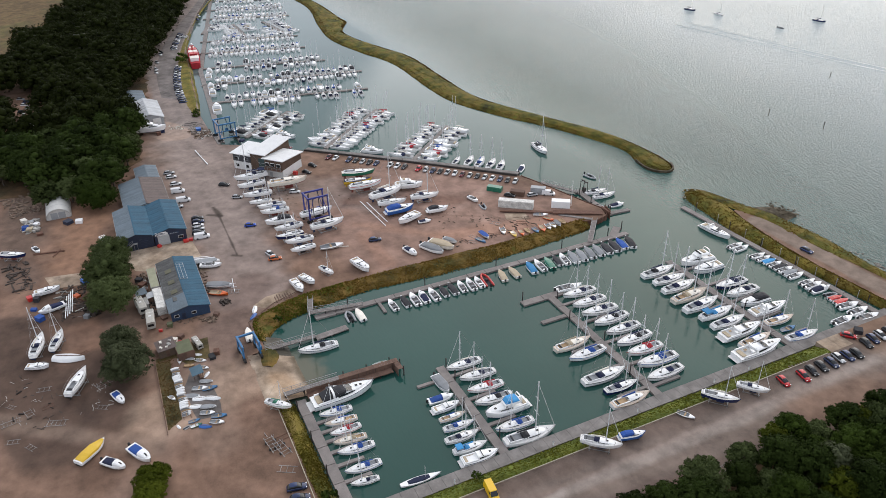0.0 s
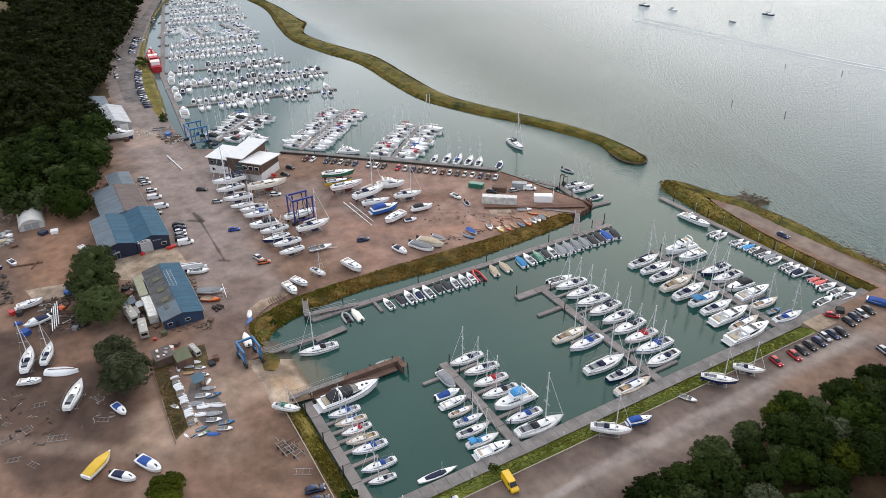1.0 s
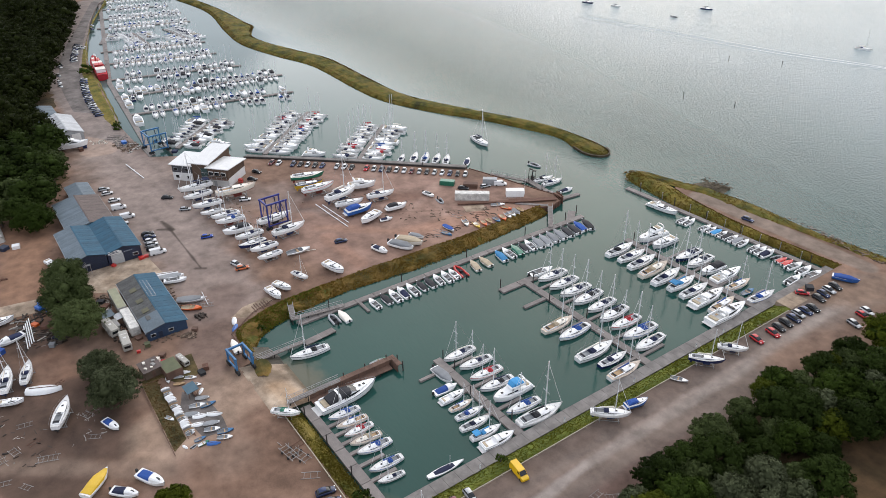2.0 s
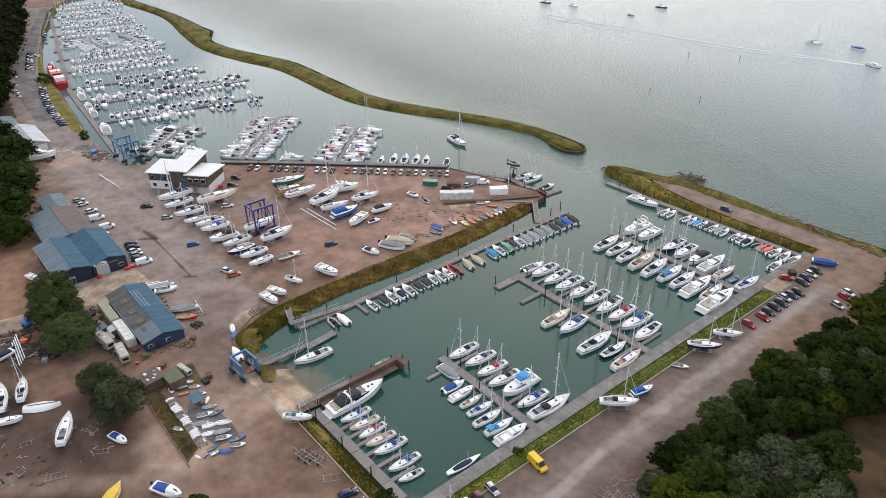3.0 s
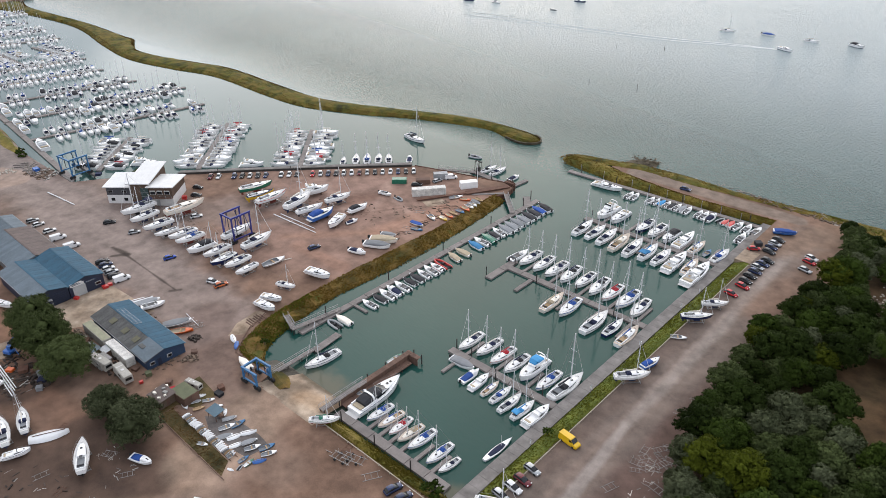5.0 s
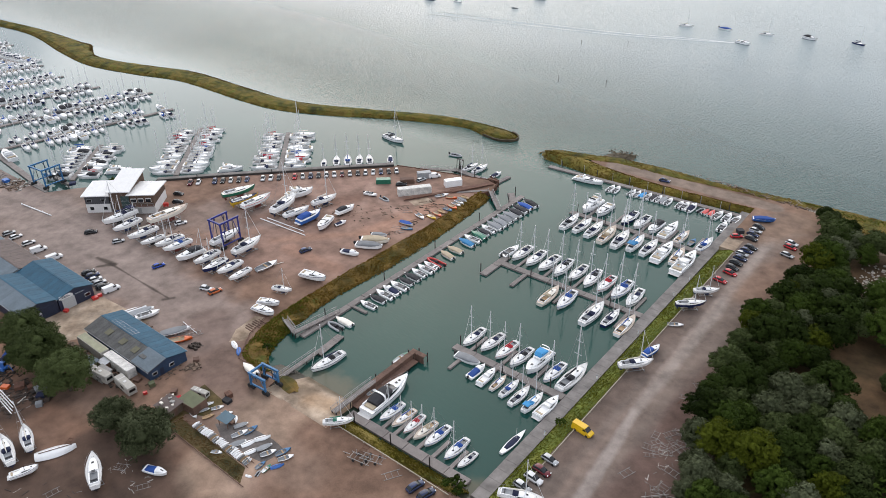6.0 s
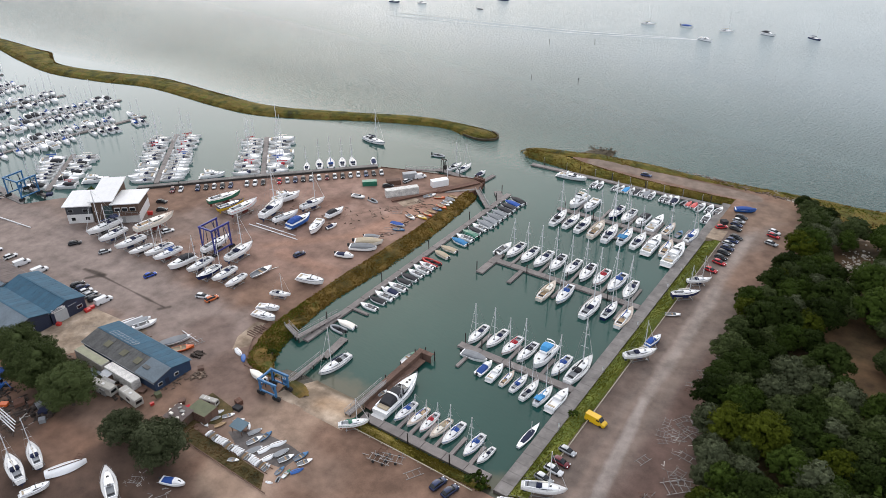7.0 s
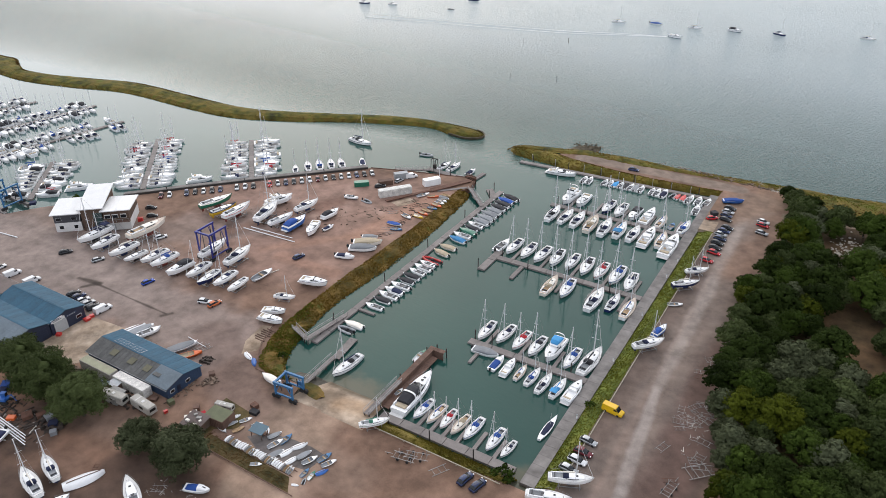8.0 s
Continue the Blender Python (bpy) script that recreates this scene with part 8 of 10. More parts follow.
def crown_points(rng, high, wide, lobes, per, leaf, tuft=22):
    """Leaves in small tufts over the uneven lobes of a domed crown; per: leaves a lobe."""
    LOBES.clear()
    base, mid = high * 0.2, high * 0.5
    for k in range(lobes):
        a = 2.399 * k + rng.uniform(-0.5, 0.5)
        up = 1 - (k + 0.5) / lobes * 1.25
        out = math.sqrt(max(0.05, 1 - up * up))
        r = wide * rng.uniform(0.24, 0.44)
        reach = rng.uniform(0.85, 1.12)
        c = np.array([(wide * reach - r) * out * math.cos(a), (wide * reach - r) * out * math.sin(a), mid + (high - mid) * reach * up * 0.9 - (r * 0.6 if up > 0 else 0)])
        c[2] = max(c[2], base + r * 0.7)
        LOBES.append((c, r))
    cs, ns, ss = [], [], []
    for k, (c, r) in enumerate(LOBES):
        n = max(1, per // tuft)
        d = rng.normal(size=(n, 3))
        d[:, 2] = d[:, 2] * 0.8 + 0.45
        d /= np.linalg.norm(d, axis=1)[:, None]
        p = c + d * (r * rng.uniform(0.84, 1.14, n))[:, None] * np.array([1, 1, 0.85])
        for j, (q, s) in enumerate(LOBES):
            if j != k:
                keep = np.linalg.norm((p - q) / np.array([1, 1, 0.85]), axis=1) > s * 0.8
                p, d = p[keep], d[keep]
        if not len(p):
            continue
        size = wide * rng.uniform(0.05, 0.11, len(p))
        off = rng.normal(size=(len(p), tuft, 3))
        off /= np.linalg.norm(off, axis=2)[:, :, None]
        q = p[:, None, :] + off * (size[:, None, None] * np.cbrt(rng.random((len(p), tuft, 1)))) * np.array([1.1, 1.1, 0.7])
        t = d[:, None, :] * 0.9 + off * 0.8 + rng.normal(size=(len(p), tuft, 3)) * 0.35
        t = t.reshape(-1, 3)
        cs.append(q.reshape(-1, 3))
        ns.append(t / np.linalg.norm(t, axis=1)[:, None])
        ss.append(leaf * (0.6 + 0.8 * rng.random(len(t))))
    return np.concatenate(cs), np.concatenate(ns), np.concatenate(ss)


def dense_parts(seed):
    """The shaded twigs and leaves inside each lobe: lumpy, uneven masses."""
    bm = bmesh.new()
    for k, (c, r) in enumerate(LOBES):
        made = bmesh.ops.create_icosphere(bm, subdivisions=2, radius=1.0)["verts"]
        for v in made:
            f = r * (0.60 + 0.22 * noise.noise(v.co * 2.3 + Vector((k * 3.7, seed, 0))) + 0.16 * noise.noise(v.co * 6.0 + Vector((seed, k * 1.3, 0))))
            v.co = Vector((c[0] + v.co.x * f, c[1] + v.co.y * f, c[2] + v.co.z * f * 0.82))
    return bm


def quads(name, pts, material, core=None):
    if core is not None:
        # cards and masses in one mesh
        me = bpy.data.meshes.new(name)
        m = len(core.verts)
        core.verts.index_update()
        co = [tuple(v.co) for v in core.verts] + [tuple(p) for p in pts.tolist()]
        fs = [[v.index for v in f.verts] for f in core.faces] + [[m + 4 * k, m + 4 * k + 1, m + 4 * k + 2, m + 4 * k + 3] for k in range(len(pts) // 4)]
        me.from_pydata(co, [], fs)
        nf = len(core.faces)
        flags = np.zeros(len(fs), dtype=bool)
        flags[:nf] = True
        me.polygons.foreach_set("use_smooth", flags)
        core.free()
        me.materials.append(material)
        return me
    me = bpy.data.meshes.new(name)
    n = len(pts) // 4
    me.vertices.add(4 * n)
    me.vertices.foreach_set("co", pts.astype(np.float32).ravel())
    me.loops.add(4 * n)
    me.loops.foreach_set("vertex_index", np.arange(4 * n, dtype=np.int32))
    me.polygons.add(n)
    me.polygons.foreach_set("loop_start", np.arange(0, 4 * n, 4, dtype=np.int32))
    me.polygons.foreach_set("loop_total", np.full(n, 4, dtype=np.int32))
    me.update(calc_edges=True)
    me.materials.append(material)
    return me


def tree(label, seed, high, wide, leaf, lobes=24, per=760, size=0.20):
    rng = np.random.default_rng(seed)
    t = thing("tree", label, "tree")
    bm = rod((0, 0, -0.2), (0.1, 0.05, high * 0.38), 0.05 * wide + 0.08, 0.035 * wide + 0.05, 8)
    for k in range(7):
        a = 2 * math.pi * k / 7 + rng.uniform(-0.3, 0.3)
        z0 = high * rng.uniform(0.16, 0.36)
        mid = Vector((0.4 * wide * math.cos(a), 0.4 * wide * math.sin(a), high * rng.uniform(0.42, 0.55)))
        end = Vector((0.72 * wide * math.cos(a + 0.2), 0.72 * wide * math.sin(a + 0.2), high * rng.uniform(0.55, 0.8)))
        rod((0.05, 0.03, z0), mid, 0.09, 0.06, 5, bm)
        rod(mid, end, 0.06, 0.02, 5, bm)
    part("trunk", bm, M["bark"], t)
    c, n, s = crown_points(rng, high, wide, lobes, per, size)
    ob = new("crown", quads("crown", cards(c, n, s, rng), M[leaf], dense_parts(seed)))
    ob.parent = t
    return t


WOOD = (("leaf_dark", 9.6, 4.9), ("leaf_mid", 8.6, 4.5), ("leaf_lime", 7.6, 4.2), ("leaf_grey", 8.6, 4.4), ("leaf_dark", 7.4, 4.0), ("leaf_mid", 10.2, 5.2), ("leaf_grey", 7.2, 3.8), ("leaf_silver", 7.8, 4.2), ("leaf_lime", 9.0, 4.6))
WORDS = {"leaf_dark": "dark green broadleaf tree in the wood", "leaf_mid": "green broadleaf tree in the young wood", "leaf_lime": "yellow-green broadleaf tree in the wood", "leaf_grey": "grey-green willow in the young wood",
         "leaf_silver": "silvery sallow tree in the young wood"}
for k, (leaf, h, w) in enumerate(WOOD):
    stock("t%d" % k, lambda k=k, leaf=leaf, h=h, w=w: tree(WORDS[leaf], 40 + k, h, w, leaf))


def scatter(x0, x1, y0, y1, gap, inside, seed):
    """Points at least about gap apart, on a jittered lattice."""
    rng = random.Random(seed)
    out = []
    y = y0
    row = 0
    while y < y1:
        x = x0 + (gap / 2 if row % 2 else 0)
        while x < x1:
            p = (x + rng.uniform(-0.34, 0.34) * gap, y + rng.uniform(-0.34, 0.34) * gap)
            if inside(*p):
                out.append(p)
            x += gap
        y += gap * 0.87
        row += 1
    return out


def young_wood(x, y):
    edge = np.interp(y, [-40, 10, 31, 45, 57, 75, 93, 112, 128, 150], [43.5, 34.6, 30.0, 27.6, 25.4, 24.4, 24.0, 26.4, 29.4, 29.4])
    clear = ((x - 51.5) ** 2 / 58 + (y - 84) ** 2 / 230 < 1 or (x - 46) ** 2 / 40 + (y - 126) ** 2 / 240 < 1
             or (x - 57) ** 2 / 40 + (y - 70) ** 2 / 60 < 1)
    return x > edge + 1.0 and not clear and y < 152 - 0.12 * x


BACK = []
for x, y in scatter(24, 104, 2, 158, 6.3, young_wood, 5):
    k = random.choice((0, 1, 1, 3, 3, 7, 4, 5, 6, 6, 0, 2, 5, 8, 7))
    if x > 66 - 0.05 * y:
        BACK.append((x, y))
        continue
    put("t%d" % k, x, y, GROUND, random.uniform(0, 360), random.uniform(0.7, 1.15), group="trees of the young wood")
for x, y, k, s in ((31.5, 146, 0, 1.0), (29.8, 139, 3, 0.8), (34, 132, 1, 0.9), (28, 106, 4, 0.6), (27.5, 113, 3, 0.5), (58, 143, 0, 0.8), (62, 150, 1, 0.7), (38.5, 116, 6, 0.6)):
    put("t%d" % k, x, y, GROUND, random.uniform(0, 360), s, group="trees of the young wood")

# trees that stand by themselves among the sheds
for k, (leaf, h, w, lab) in enumerate((("leaf_mid", 9.5, 6.2, "round green tree behind the polytunnel"), ("leaf_grey", 11.5, 7.0, "dense grey-green tree beside the sheds"), ("leaf_silver", 8.6, 6.0, "silvery willow beside the dinghy park"), ("leaf_lime", 5.0, 4.6, "low spreading green tree beside the parked boats"))):
    stock("lone%d" % k, lambda k=k, leaf=leaf, h=h, w=w, lab=lab: tree(lab, 70 + k, h, w, leaf, 36, 1000, 0.19))
for key, x, y, s in (("lone0", -164.5, -36.5, 1.05), ("lone1", -118.5, -35.4, 0.90), ("lone1", -106.4, -37.0, 1.02), ("lone1", -93.4, -37.4, 0.96), ("lone2", -74.0, -37.2, 0.80), ("lone2", -62.2, -36.6, 1.05),
                     ("lone3", -23.8, -35.6, 0.8), ("lone3", -20.4, -36.4, 0.7)):
    put(key, x, y, GROUND, random.uniform(0, 360), s, group="trees among the sheds")
stock("bush", lambda: tree("low dark green bush on the bank", 90, 2.6, 1.9, "leaf_mid", 9, 160, 0.16))
for x, y, s in ((3.8, 24.5, 0.7), (-3.2, -4.6, 1.25), (-5.4, -5.0, 0.6), (-69.5, 2.2, 0.7), (-346, 19.5, 2.2), (-247, 10.6, 1.0), (-251, 11.0, 1.2), (-196.0, 33, 0.9)):
    put("bush", x, y, GROUND - 0.6, random.uniform(0, 360), s, group="bushes")


def west_wood(x, y):
    top = np.interp(x, [-560, -475, -402, -351, -322, -290, -272, -240, -215, -200, -185, -168], [56, 40, 16, 2, -3, -18, -20, -17, -18, -21, -25, -30])
    low = np.interp(x, [-560, -520, -455, -410, -335, -250, -200, -180], [-40, -28, -46, -62, -80, -84, -76, -54])
    yard = (x + 266) ** 2 / 260 + (y + 59) ** 2 / 70 < 1 or (x + 300) ** 2 / 900 + (y + 64) ** 2 / 64 < 1
    return low < y < top and not yard


NEAR_W, FAR_W = [], []
for x, y in scatter(-560, -172, -86, 62, 9.2, west_wood, 11):
    (NEAR_W if x > -235 else FAR_W).append((x, y))
for k, (lab, h, w, leaf) in enumerate((("tall dark oak at the edge of the wood", 14.0, 6.6, "leaf_dark"), ("dark green woodland tree behind the sheds", 12.0, 6.0, "leaf_dark"), ("grey-green tree at the edge of the wood", 10.5, 5.4, "leaf_grey"))):
    stock("oak%d" % k, lambda k=k, lab=lab, h=h, w=w, leaf=leaf: tree(lab, 101 + k, h, w, leaf, 24, 520, 0.26))
for x, y in NEAR_W:
    put(random.choice(("oak0", "oak1", "oak0", "oak1", "oak2")), x, y, GROUND, random.uniform(0, 360), random.uniform(0.8, 1.1), group="trees of the west wood")
rng = np.random.default_rng(7)
packs = []
for x, y in BACK:
    c, n, z = crown_points(rng, 8.8, 4.6, 14, 60, 0.46, 10)
    packs.append(cards(c + np.array([x, y, GROUND]), n, z, rng))
tagged(new("wood_behind", quads("wood_behind", np.concatenate(packs), M["leaf_mid"])), "dense green wood behind the edge trees", "wood", kind="stuff")
ball = bmesh.new()
bmesh.ops.create_icosphere(ball, subdivisions=1, radius=1.0)
ball.verts.index_update()
BV = np.array([tuple(v.co) for v in ball.verts])
BF = np.array([[v.index for v in f.verts] for f in ball.faces], dtype=np.int32)
ball.free()
packs, lumps = [], []
for x, y in FAR_W:
    s = rng.uniform(0.7, 1.3)
    c, n, z = crown_points(rng, 13.5 * s, 7.2 * s, 22, 110, 0.40, 10)
    packs.append(cards(c + np.array([x, y, GROUND]), n, z, rng))
    for c, r in LOBES:
        f = r * rng.uniform(0.45, 0.8, len(BV))
        lumps.append(BV * f[:, None] * np.array([1, 1, 0.8]) + c + np.array([x, y, GROUND]))
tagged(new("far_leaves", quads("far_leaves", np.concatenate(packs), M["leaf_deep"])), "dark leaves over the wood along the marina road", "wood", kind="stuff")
me = bpy.data.meshes.new("far_woods")
nb = len(lumps)
faces = (BF[None, :, :] + (np.arange(nb, dtype=np.int32) * len(BV))[:, None, None]).reshape(-1)
nt = len(faces) // 3
me.vertices.add(nb * len(BV))
me.vertices.foreach_set("co", np.concatenate(lumps).astype(np.float32).ravel())
me.loops.add(len(faces))
me.loops.foreach_set("vertex_index", faces.astype(np.int32))
me.polygons.add(nt)
me.polygons.foreach_set("loop_start", np.arange(0, 3 * nt, 3, dtype=np.int32))
me.polygons.foreach_set("loop_total", np.full(nt, 3, dtype=np.int32))
me.polygons.foreach_set("use_smooth", np.ones(nt, dtype=bool))
me.update(calc_edges=True)
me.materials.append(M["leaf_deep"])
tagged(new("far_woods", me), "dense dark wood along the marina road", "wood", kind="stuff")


def tufts(name, label, line_a, line_b, count, high, material, seed, z0, z1, lift=0.0, rim=False):
    """Tufts of long grass strewn between two lines."""
    rng = np.random.default_rng(seed)
    a, b = resample(line_a, 2.0), resample(line_b, 2.0)
    f, g = rng.random(count), rng.random(count)

    def at(pts, q):
        s = q * (len(pts) - 1)
        i = np.minimum(s.astype(int), len(pts) - 2)
        arr = np.array([[p.x, p.y] for p in pts])
        return arr[i] + (arr[i + 1] - arr[i]) * (s - i)[:, None]
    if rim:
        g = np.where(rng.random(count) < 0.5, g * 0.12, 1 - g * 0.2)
    pa, pb = at(a, f), at(b, f)
    xy = pa + (pb - pa) * g[:, None]
    z = np.interp(g, *zip(*z0)) + lift
    out = []
    for k in range(3):
        ang = rng.random(count) * 2 * math.pi
        h = high * (0.5 + 0.8 * rng.random(count))
        w = 0.09 + 0.12 * rng.random(count)
        lean = rng.normal(size=(count, 2)) * 0.35 * h[:, None]
        base = np.column_stack([xy + rng.normal(size=(count, 2)) * 0.15, z - 0.1])
        d = np.column_stack([np.cos(ang) * w, np.sin(ang) * w, np.zeros(count)])
        tip = base + np.column_stack([lean, h])
        out.append(np.stack([base - d, base + d, tip + d * 0.5, tip - d * 0.5], 1).reshape(-1, 3))
    return tagged(new(name, quads(name, np.concatenate(out), material)), label, "grass", kind="stuff")


tufts("long_grass", "long dry grass and reeds on the basin's bank", [(-62, -4.5), (-71.5, -4), (-75.8, 3), (-78.4, 12), (-79.4, 35), (-79.2, 54), (-78.8, 78), (-80, 98), (-80.5, 110)],
      [(-61, -2), (-66.5, -0.5), (-70, 5.5), (-72, 13), (-74, 30), (-73, 45), (-72.3, 60), (-73, 80), (-75, 104), (-76.5, 111.5)], 6000, 0.24, M["blade"], 1, [(0, 1.85), (0.2, 2.1), (0.5, 1.4), (0.8, 0.5), (1, 0.1)], 0)
tufts("long_grass", "rough olive grass on the long breakwater", BREAK_N, BREAK_S, 9000, 0.16, M["blade_olive"], 2, [(0, 0.2), (0.1, 0.6), (0.22, 1.25), (0.4, 1.7), (0.6, 1.75), (0.8, 1.25), (0.95, 0.35), (1, 0.2)], 0)
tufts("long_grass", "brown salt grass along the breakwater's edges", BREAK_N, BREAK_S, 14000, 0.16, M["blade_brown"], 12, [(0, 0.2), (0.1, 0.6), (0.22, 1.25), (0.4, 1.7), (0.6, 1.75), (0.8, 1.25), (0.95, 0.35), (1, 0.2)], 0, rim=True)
tufts("long_grass", "rough grass on the river bank", [(-84.5, 157), (-84, 162), (-79.5, 165), (-66, 168.5), (-55, 172), (-37, 174), (-16, 171.5), (-3, 173.5), (20, 175.8), (40, 176), (60, 179), (130, 183)],
      [(-79, 154), (-74, 157), (-68, 159), (-60, 161.5), (-50, 164.5), (-36, 164.2), (-16, 165.8), (-2, 166.8), (20, 168), (40, 170), (60, 172), (130, 176)], 3000, 0.3, M["blade"], 3, [(0, 0.0), (0.15, 0.7), (0.4, 1.9), (0.7, 2.1), (1, 1.8)], 0)
tufts("long_grass", "dry grass behind the outer pontoon", [(-82, 158), (-70, 160.5), (-56, 158), (-40, 155.8), (-23, 155.2), (3, 156.6)], [(-80, 153.8), (-63, 151.6), (-48, 150.4), (-21, 152.6), (-8, 153.6), (3, 155)],
      2200, 0.3, M["blade"], 4, [(0, 1.85), (0.3, 2.1), (0.7, 1.2), (1, 0)], 0)
tufts("verge_grass", "short green grass on the verge", [(2.9, -3), (3.1, 60), (3.2, 123.4)], [(7.0, -3), (7.2, 60), (7.6, 123.4)], 5000, 0.22, M["blade_green"], 5, [(0, 0.6), (0.25, 1.0), (0.7, 1.88), (1, 1.83)], 0)
tufts("verge_grass", "green grass on the bank by the near pontoon", [(-36.5, -6.6), (-20, -6.6), (-2, -6.4)], [(-36.5, -2.7), (-20, -2.7), (-1, -2.7)], 2600, 0.22, M["blade_olive"], 6, [(0, 1.85), (0.35, 1.95), (0.75, 0.9), (1, 0)], 0)

tufts("long_grass", "green rough grass along the river's edge", [(14, 172.6), (22, 173.6), (40, 176.4), (60, 179.4), (130, 183.4)], [(16, 171), (24, 169.5), (38, 168), (60, 168), (130, 172)], 2600, 0.34, M["blade_green"], 21, [(0, 0.1), (0.25, 1.2), (0.5, 2.0), (1, 2.1)], 0)
tufts("long_grass", "brown rough grass behind the river's edge", [(16, 171), (24, 169.5), (38, 168), (60, 168), (130, 172)], [(17, 168), (26, 165), (36, 160), (60, 156), (130, 160)], 2200, 0.3, M["blade_brown"], 22, [(0, 2.05), (0.5, 2.1), (1, 1.82)], 0)
for x, y, k, s in ((24.5, 160.5, 0, 0.62), (27.5, 154.5, 3, 0.9), (33.5, 152.5, 0, 0.75), (30.5, 147.5, 3, 0.85)):
    put("t%d" % k, x, y, GROUND, random.uniform(0, 360), s, group="trees of the young wood")

tufts("long_grass", "green grass at the slipway end of the bank", [(-62, -4.5), (-71.5, -4), (-75.8, 3), (-78.4, 12), (-79.0, 24)], [(-61, -2), (-66.5, -0.5), (-70, 5.5), (-72, 13), (-75, 24)], 1800, 0.3, M["blade_green"], 31, [(0, 1.85), (0.2, 2.15), (0.5, 1.45), (0.8, 0.55), (1, 0.15)], 0)


# ---- yard clutter ----
M["frame_steel"] = mat("dull_steel", (0.30, 0.285, 0.27), 0.7, metal=0.2, amount=0.35, vary=0.3)


def ladder_frame(label, name="boat_cradle", long=6.0, wide=2.2, rungs=5, legs=True, wheels=False, material="frame_steel"):
    """An empty steel cradle or trailer lying on the ground."""
    t = thing(name, label, "trailer" if wheels else "cradle")
    z = 0.5 if wheels else 0.18 if legs else 0.0
    for s in (-1, 1):
        part("side_rail", box(0, s * wide / 2, z, long, 0.1, 0.1), M[material], t)
    for k in range(rungs):
        part("cross_bar", box(-long / 2 + long * (k + 0.5) / rungs, 0, z + 0.02, 0.08, wide, 0.08), M[material], t)
    if legs:
        for sx in (-0.35, 0.3):
            for s in (-1, 1):
                part("upright", rod((sx * long, s * wide / 2, 0), (sx * long, s * (wide / 2 + 0.15), z + 0.95), 0.06, 0.06, 5), M[material], t)
    if wheels:
        part("drawbar", rod((long / 2, 0, z), (long / 2 + 1.8, 0, z - 0.1), 0.07, 0.06, 6), M[material], t)
        for sx in (-0.2, 0.2):
            for s in (-1, 1):
                part("wheel", rod((sx * long, s * (wide / 2 + 0.1), 0.33), (sx * long, s * (wide / 2 + 0.32), 0.33), 0.33, 0.33, 12), M["rubber"], t)
        part("jockey_wheel", rod((long / 2 + 1.2, -0.05, 0.14), (long / 2 + 1.2, 0.05, 0.14), 0.14, 0.14, 8), M["rubber"], t)
        part("jockey_post", rod((long / 2 + 1.2, 0, 0.14), (long / 2 + 1.2, 0, z), 0.04, 0.04, 5), M[material], t)
    return t


stock("k_plain", lambda: ladder_frame("empty galvanised steel boat cradle"))
stock("k_wide", lambda: ladder_frame("wide empty steel cradle on the earth", long=5.0, wide=2.8, rungs=4))
stock("k_flat", lambda: ladder_frame("flat steel frame lying on the ground", long=4.2, wide=1.8, rungs=3, legs=False))
stock("k_rust", lambda: ladder_frame("rusty steel frame lying on the ground", long=4.6, wide=1.6, rungs=4, legs=False, material="rust"))
stock("k_trailer", lambda: ladder_frame("empty boat trailer with four wheels", "boat_trailer", 5.6, 1.9, 5, wheels=True))
for key, x, y, h, z in (("k_trailer", -21.5, -9.4, 196, 0.8), ("k_trailer", -23.6, -11.0, 190, 0.8), ("k_flat", -15.6, -10.0, 60, 0.8), ("k_rust", -25.0, -8.6, 100, 0.7), ("k_flat", 22.3, 33.9, 95, 0.6), ("k_plain", 24.7, 36.2, 60, 0.5),
                        ("k_flat", 26.3, 37.9, 40, 0.6), ("k_wide", 22.8, 29.6, 10, 0.5), ("k_flat", 25.1, 31.5, 100, 0.65), ("k_plain", 27.0, 32.4, 70, 0.5), ("k_flat", 29.0, 33.4, 60, 0.7), ("k_flat", 23.7, 27.6, 30, 0.5), ("k_plain", 25.6, 34.2, 150, 0.45),
                        ("k_flat", 22.1, 20.1, 70, 0.7), ("k_flat", 29.2, 26.0, 170, 0.75), ("k_wide", 30.4, 16.8, 45, 0.95), ("k_plain", 29.0, 18.6, 120, 0.6), ("k_trailer", 26.7, 9.0, 80, 0.75), ("k_rust", 22.7, 47.9, 80, 0.6), ("k_flat", 25.4, 47.4, 15, 0.6),
                        ("k_wide", 23.6, 55.4, 40, 0.5), ("k_flat", 24.6, 71.6, 100, 0.6), ("k_flat", 24.2, 80.0, 95, 0.6), ("k_plain", 25.4, 62.8, 100, 0.6), ("k_flat", 24.2, 29.4, 120, 0.6), ("k_flat", 26.4, 30.6, 20, 0.6), ("k_flat", 23.2, 32.0, 55, 0.55), ("k_plain", 28.2, 36.4, 130, 0.5), ("k_flat", 27.6, 39.6, 75, 0.6), ("k_flat", 27.8, 34.8, 10, 0.55), ("k_wide", 29.6, 20.4, 80, 0.6), ("k_flat", 31.4, 18.8, 20, 0.7), ("k_rust", 26.0, 11.6, 30, 0.5), ("k_flat", 24.6, 54.0, 100, 0.6), ("k_flat", 22.6, 49.6, 20, 0.6)):
    put(key, x, y, GROUND, h, 1.2 * z, group="frames and trailers beside the track")
